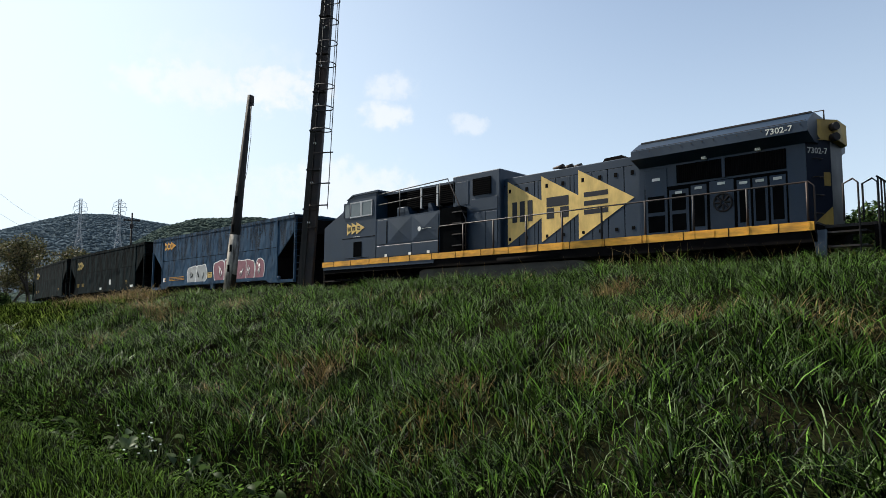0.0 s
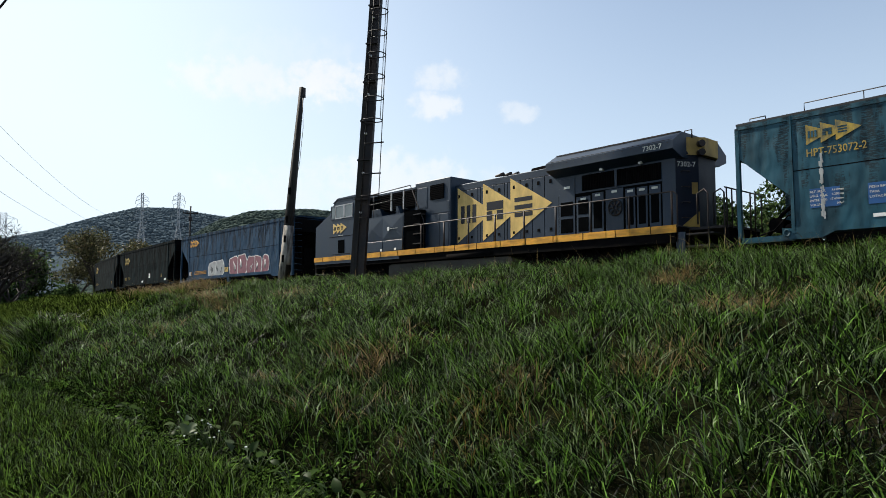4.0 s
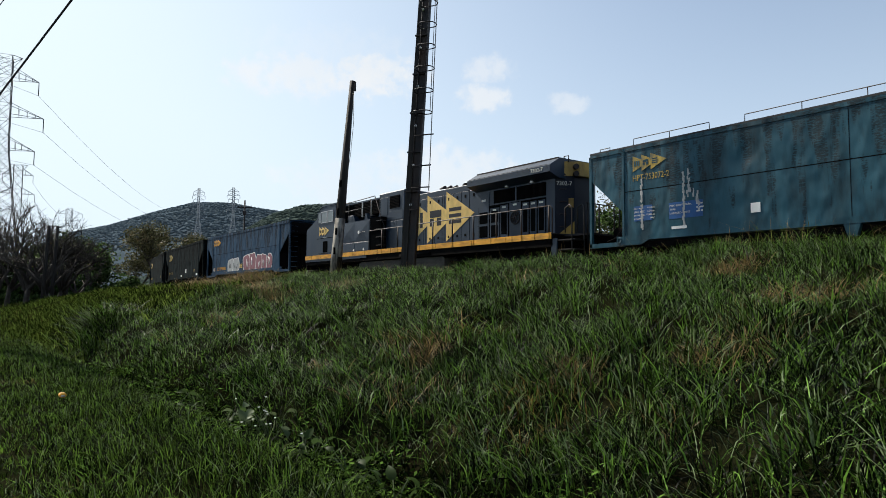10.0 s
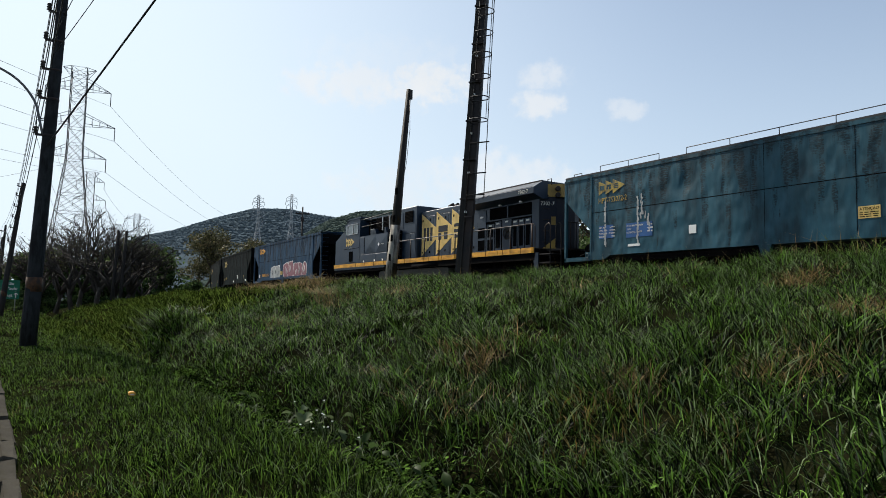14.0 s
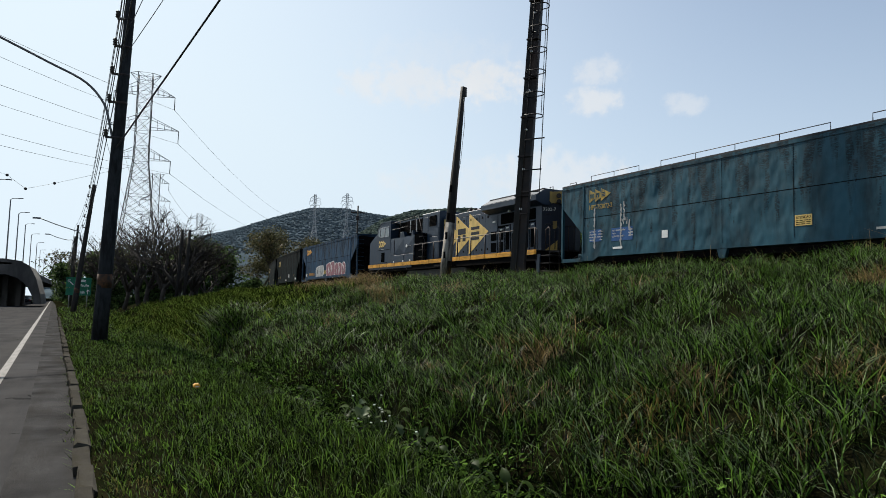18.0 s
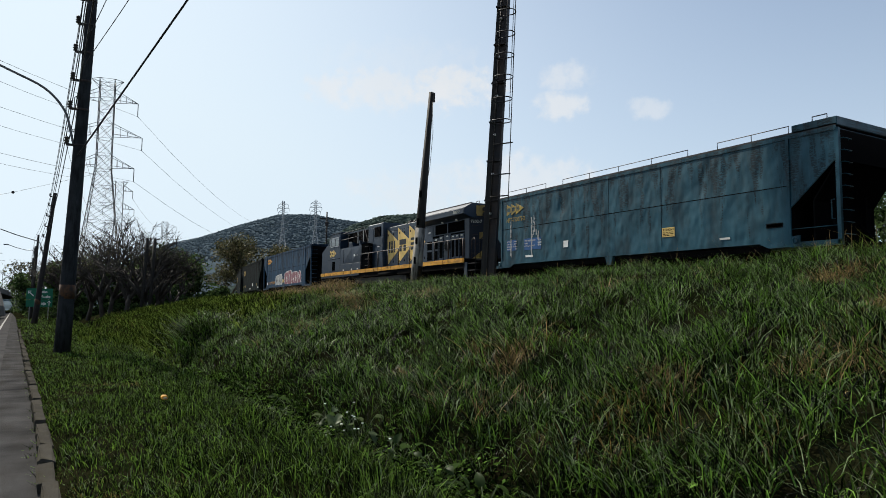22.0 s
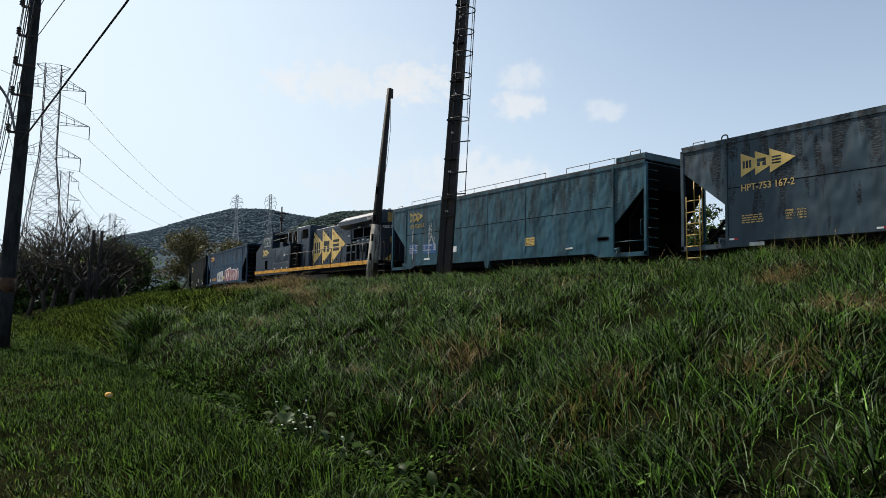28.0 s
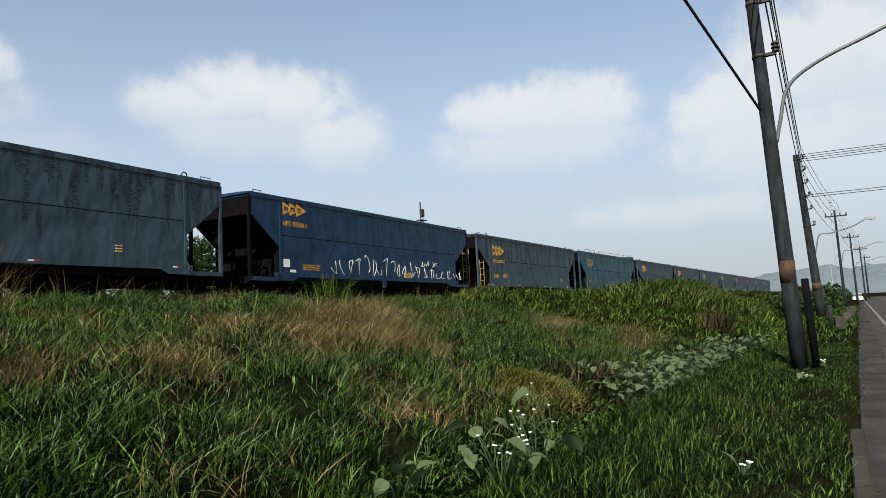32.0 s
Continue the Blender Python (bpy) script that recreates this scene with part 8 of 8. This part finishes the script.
for k, (x, y, s, n, f) in enumerate(((-9.5, 3.80, 0.62, 6, 5), (-8.9, 3.85, 0.60, 6, 6), (-9.1, 3.6, 0.42, 5, 3), (-11.9, 3.4, 0.5, 5, 0), (-11.2, 3.5, 0.42, 5, 0), (-14.6, 3.7, 0.5, 4, 0), (-12.4, 3.9, 0.45, 5, 0), (-7.0, 3.5, 0.42, 7, 1), (-6.4, 3.65, 0.42, 7, 0), (-5.9, 3.4, 0.4, 8, 0), (-5.3, 3.5, 0.42, 8, 0), (-4.8, 3.6, 0.4, 7, 0), (-6.8, 3.3, 0.38, 7, 0), (-9.8, 3.5, 0.42, 7, 0),
                                 (6.65, 2.95, 0.66, 7, 12), (7.0, 2.72, 0.58, 5, 7), (7.5, 3.5, 0.62, 5, 2), (6.6, 4.1, 0.5, 6, 0), (9.5, 3.4, 0.95, 5, 3))):
    if x < 0 and f < 3:
        weed(x, y, s, n, 600 + k, f, "broad-leaved weed with dark green leaves in the ditch", leaf=0.5, leaves=DARK_LEAVES)
    else:
        weed(x, y, s, n, 600 + k, f, leaf=0.55 if x < 0 else 0.72)
rw = random.Random(9)
for k in range(115):
    q = rw.random()
    x = 13.5 + 11.5 * q
    weed(x + 0.6, 3.62 - 0.11 * (x - 13.5) + rw.uniform(-0.6, 0.7), rw.uniform(0.3, 0.66), 11, 700 + k, rw.choice((0, 0, 1)), lift=0.08, leaf=0.70)
rng_d = np.random.default_rng(15)
for x, y, n, h, w in ((14.6, 4.1, 420, 0.75, 0.6), (29.5, 3.6, 460, 1.1, 0.9), (16.4, 3.9, 200, 0.6, 0.5), (14.9, 5.1, 160, 0.4, 0.4)):
    blades("dry_clump", x + rng_d.normal(0, w * 0.6, n), y + rng_d.normal(0, 0.25, n), np.full(n, h), 0.014, 0.45, 0.5, M_DEAD, "dark dead weed stalks in the ditch", int(x), "", "dead weeds")
# a few flowers in the verge
for k, (x, y) in enumerate(((7.25, 0.88), (14.8, 0.5), (17.0, 0.07))):
    weed(x, y, 0.22, 2, 800 + k, 5, "small white-flowered weed in the verge grass")
t = thing("litter", pose(-12.0, 1.74, gz(-12, 1.74) + 0.12), "scrap of orange and white litter in the grass", "litter")
part("scrap", mesh_of(box, -0.07, 0.07, -0.05, 0.05, 0, 0.07, 0.02), M_ORANGE, t)
part("scrap", mesh_of(box, 0.04, 0.09, -0.03, 0.03, 0.02, 0.04, 0.008), M_PALE, t)

# ---- straw patches ----
M_DITCH = grass_mat("ditch_leaves", (0.016, 0.038, 0.007), (0.045, 0.085, 0.016), (0.08, 0.06, 0.025), 0.06, 21.0, 0.2, 0.0)


def ditch_herbs():
    """Low dark leafy herbs that fill the bottom of the ditch."""
    rng = np.random.default_rng(120)
    for n, x0, x1 in ((30000, -19, 3), (16000, 3, 27)):
        cx = rng.uniform(x0, x1, n // 30)
        k = rng.integers(0, len(cx), n)
        x = cx[k] + rng.normal(0, 0.16, n)
        y = ditch_y(cx[k]) + rng.normal(0, 0.30, len(cx))[k] + rng.normal(0, 0.12, n)
        z = ground_z(x, y) + rng.uniform(0.02, 0.30, len(cx))[k] * rng.uniform(0.2, 1.0, n)
        a, tilt, s = rng.uniform(0, 2 * np.pi, n), rng.uniform(-0.5, 0.6, n), rng.uniform(0.022, 0.055, n)
        d = np.stack([np.cos(a) * np.cos(tilt), np.sin(a) * np.cos(tilt), np.sin(tilt)], 1) * s[:, None]
        w = np.stack([-np.sin(a), np.cos(a), rng.uniform(-0.4, 0.4, n)], 1) * (0.42 * s)[:, None]
        p = np.stack([x, y, z], 1)
        co = np.stack([p - d, p + w - 0.2 * d, p + d * 1.1, p - w - 0.2 * d], 1).reshape(-1, 3)
        me = bpy.data.meshes.new("ditch_herbs")
        me.vertices.add(4 * n), me.loops.add(4 * n), me.polygons.add(n)
        me.vertices.foreach_set("co", co.astype(np.float32).ravel())
        me.loops.foreach_set("vertex_index", np.arange(4 * n, dtype=np.int32))
        me.polygons.foreach_set("loop_start", (np.arange(n) * 4).astype(np.int32))
        me.update(calc_edges=True)
        me.materials.append(M_DITCH)
        tagged(new("ditch_herbs", me), "low dark leafy herbs in the damp ditch", "herbs", kind="stuff")


ditch_herbs()


def straw_patches():
    # x, y, half widths, blades, height
    spots = [(-6.1, 10.7, 0.35, 0.5, 260, 0.3), (-3.9, 8.5, 0.6, 0.45, 330, 0.24), (-2.0, 8.1, 0.45, 0.4, 260, 0.24), (-3.6, 6.4, 0.35, 0.4, 200, 0.22), (-5.2, 5.6, 0.3, 0.3, 90, 0.22),
             (-8.1, 5.9, 0.30, 0.28, 150, 0.34), (-10.4, 5.2, 0.28, 0.16, 120, 0.2), (-5.3, 5.9, 0.4, 0.2, 170, 0.24), (-4.0, 6.3, 0.25, 0.2, 120, 0.24), (-21.3, 9.1, 1.8, 0.5, 900, 0.42), (-17.5, 9.6, 0.8, 0.4, 220, 0.35), (-32, 12.2, 2.4, 1.0, 1500, 0.5), (-37, 11.8, 2.0, 1.0, 1200, 0.5),
             (4.4, 8.9, 0.45, 0.8, 900, 0.45), (2.6, 6.2, 0.35, 0.3, 260, 0.25), (6.3, 7.3, 0.6, 0.45, 700, 0.33), (12.3, 8.6, 1.7, 0.9, 4600, 0.42), (13.4, 9.6, 1.4, 0.9, 2600, 0.45), (13.0, 7.5, 1.0, 0.4, 900, 0.3), (3.1, 10.5, 0.9, 0.5, 700, 0.3), (4.8, 7.7, 0.6, 0.4, 500, 0.28), (9.0, 7.5, 0.5, 0.4, 260, 0.25), (21.7, 7.6, 1.3, 0.6, 700, 0.32), (9.8, 9.6, 0.8, 0.5, 500, 0.3),
             (23.0, 8.2, 1.2, 0.8, 700, 0.35), (16.5, 11.2, 2.0, 0.7, 1200, 0.4), (22.0, 5.2, 0.8, 0.7, 500, 0.5), (8.5, 5.2, 0.9, 0.35, 500, 0.2), (12.4, 4.5, 1.2, 0.5, 900, 0.18)]
    rng = np.random.default_rng(90)
    px, py, h = [], [], []
    for x, y, sx, sy, n, hh in spots:
        px.append(rng.normal(x, sx * 0.6, n)), py.append(rng.normal(y, sy * 0.6, n)), h.append(np.full(n, hh))
    n = 26000
    ax, ay = scatter(n, -24, 24, 4.5, 14.5, 91, 0.25)
    m = vnoise(ax, ay, 1.7, 92) + 0.35 * vnoise(ax, ay, 0.5, 89) > 0.68 - 0.52 * smooth(1, 5, ax)
    px.append(ax[m]), py.append(ay[m]), h.append(np.full(m.sum(), 0.33))
    px, py, h = np.concatenate(px), np.concatenate(py), np.concatenate(h)
    blades("dry_grass", px, py, h * 1.1, 0.008, 0.8, 1.0, M_STRAW, "dead straw-coloured grass in patches on the bank", 93, rows=ARCHED)
    qx, qy = rng.normal(12.6, 0.75, 4200), rng.normal(4.9, 0.38, 4200)
    blades("moss_patch", qx, qy, np.full(4200, 0.13), 0.02, 0.8, 0.4, M_MOSS, "low yellow-green mossy growth in the ditch", 88)
    # tall seed stalks at the shoulder
    n = 900
    qx = rng.uniform(-40, 34, n)
    qy = track_y(qx) - rng.uniform(1.8, 4.2, n)
    blades("seed_stalks", qx, qy, np.full(n, 0.75), 0.007, 0.35, 0.5, M_STRAW, "thin dry seed stalks above the grass", 94)
    n = 150
    blades("tall_stalks", 6.0 + rng.normal(0, 0.22, n), 10.9 + rng.normal(0, 0.2, n), np.full(n, 1.3), 0.008, 0.35, 0.5, M_STRAW, "thin pale seeding stalks above the bank", 87)
    n = 350
    blades("tall_tuft", 15.2 + rng.normal(0, 0.3, n), 11.6 + rng.normal(0, 0.25, n), np.full(n, 1.05), 0.012, 0.35, 0.5, M_CREST, "tall seeding grass tuft on the bank", 95)
    # rank growth on the mound and the dark hollow tufts
    n = 16000
    qx, qy = rng.normal(51, 5, n), rng.normal(8.0, 1.8, n)
    ok = qy < track_y(qx) - 1.5
    blades("mound_grass", qx[ok], qy[ok], np.full(ok.sum(), 1.0), 0.03, 0.5, 0.8, M_CREST, "rank tall grass on the overgrown mound", 96)
    n = 9000
    qx, qy = rng.normal(-34, 4.5, n), rng.normal(5.8, 1.4, n)
    blades("rank_grass", qx, qy, 0.5 + 0.2 * vnoise(qx, qy, 1.5, 97), 0.034, 0.5, 0.8, M_GRASS_FAR, "rank drooping tall grass at the foot of the bank", 98)
    n = 2600
    qx, qy = rng.normal(-26.0, 0.55, n), rng.normal(5.0, 0.4, n)
    blades("drooping_tuft", qx, qy, 0.75 + 0.2 * vnoise(qx, qy, 0.6, 101), 0.02, 0.5, 1.0, M_GRASS, "big drooping tuft of rank grass at the foot of the bank", 102, rows=ARCHED)
    n = 5000
    qx, qy = rng.uniform(-25, 5, n), rng.uniform(4.1, 6.2, n)
    blades("broad_blades", qx, qy, np.full(n, 0.26), 0.012, 0.6, 0.8, M_GRASS, "broad-bladed grass at the foot of the bank", 99)


straw_patches()


# ---- what moves ----
def track_pose(x, length):
    """The pose on the line of a vehicle whose left end is at x."""
    a, b = x + 1.9, x + length - 1.9
    ya, yb = float(track_y(a)), float(track_y(b))
    turn = math.atan2(yb - ya, b - a)
    za, zb = float(rail_z(a)), float(rail_z(b))
    tilt = math.atan2(zb - za, b - a)
    return pose(x, ya - 1.9 * math.sin(turn), za - 1.9 * math.sin(tilt), 0, -math.degrees(tilt), math.degrees(turn))


def motions():
    for ob, u, length in TRAIN:
        walk(ob, [(t, track_pose(u - advance(t), length)) for t, _ in ADVANCE])
    for ob, x, r in WHEELS:
        rows = []
        for k in range(81):
            t = 32 * k / 80
            rows.append((t, pose(x, 0.75, r, 0, -math.degrees(advance(t) / r) % 360, 0)))
        walk(ob, rows)

    walk(CAR, [(t, pose(-20 - 8.0 * t, -5.0 - 0.035 * (20 + 8.0 * t), -0.136)) for t in (0, 8, 16, 24, 32)])


motions()
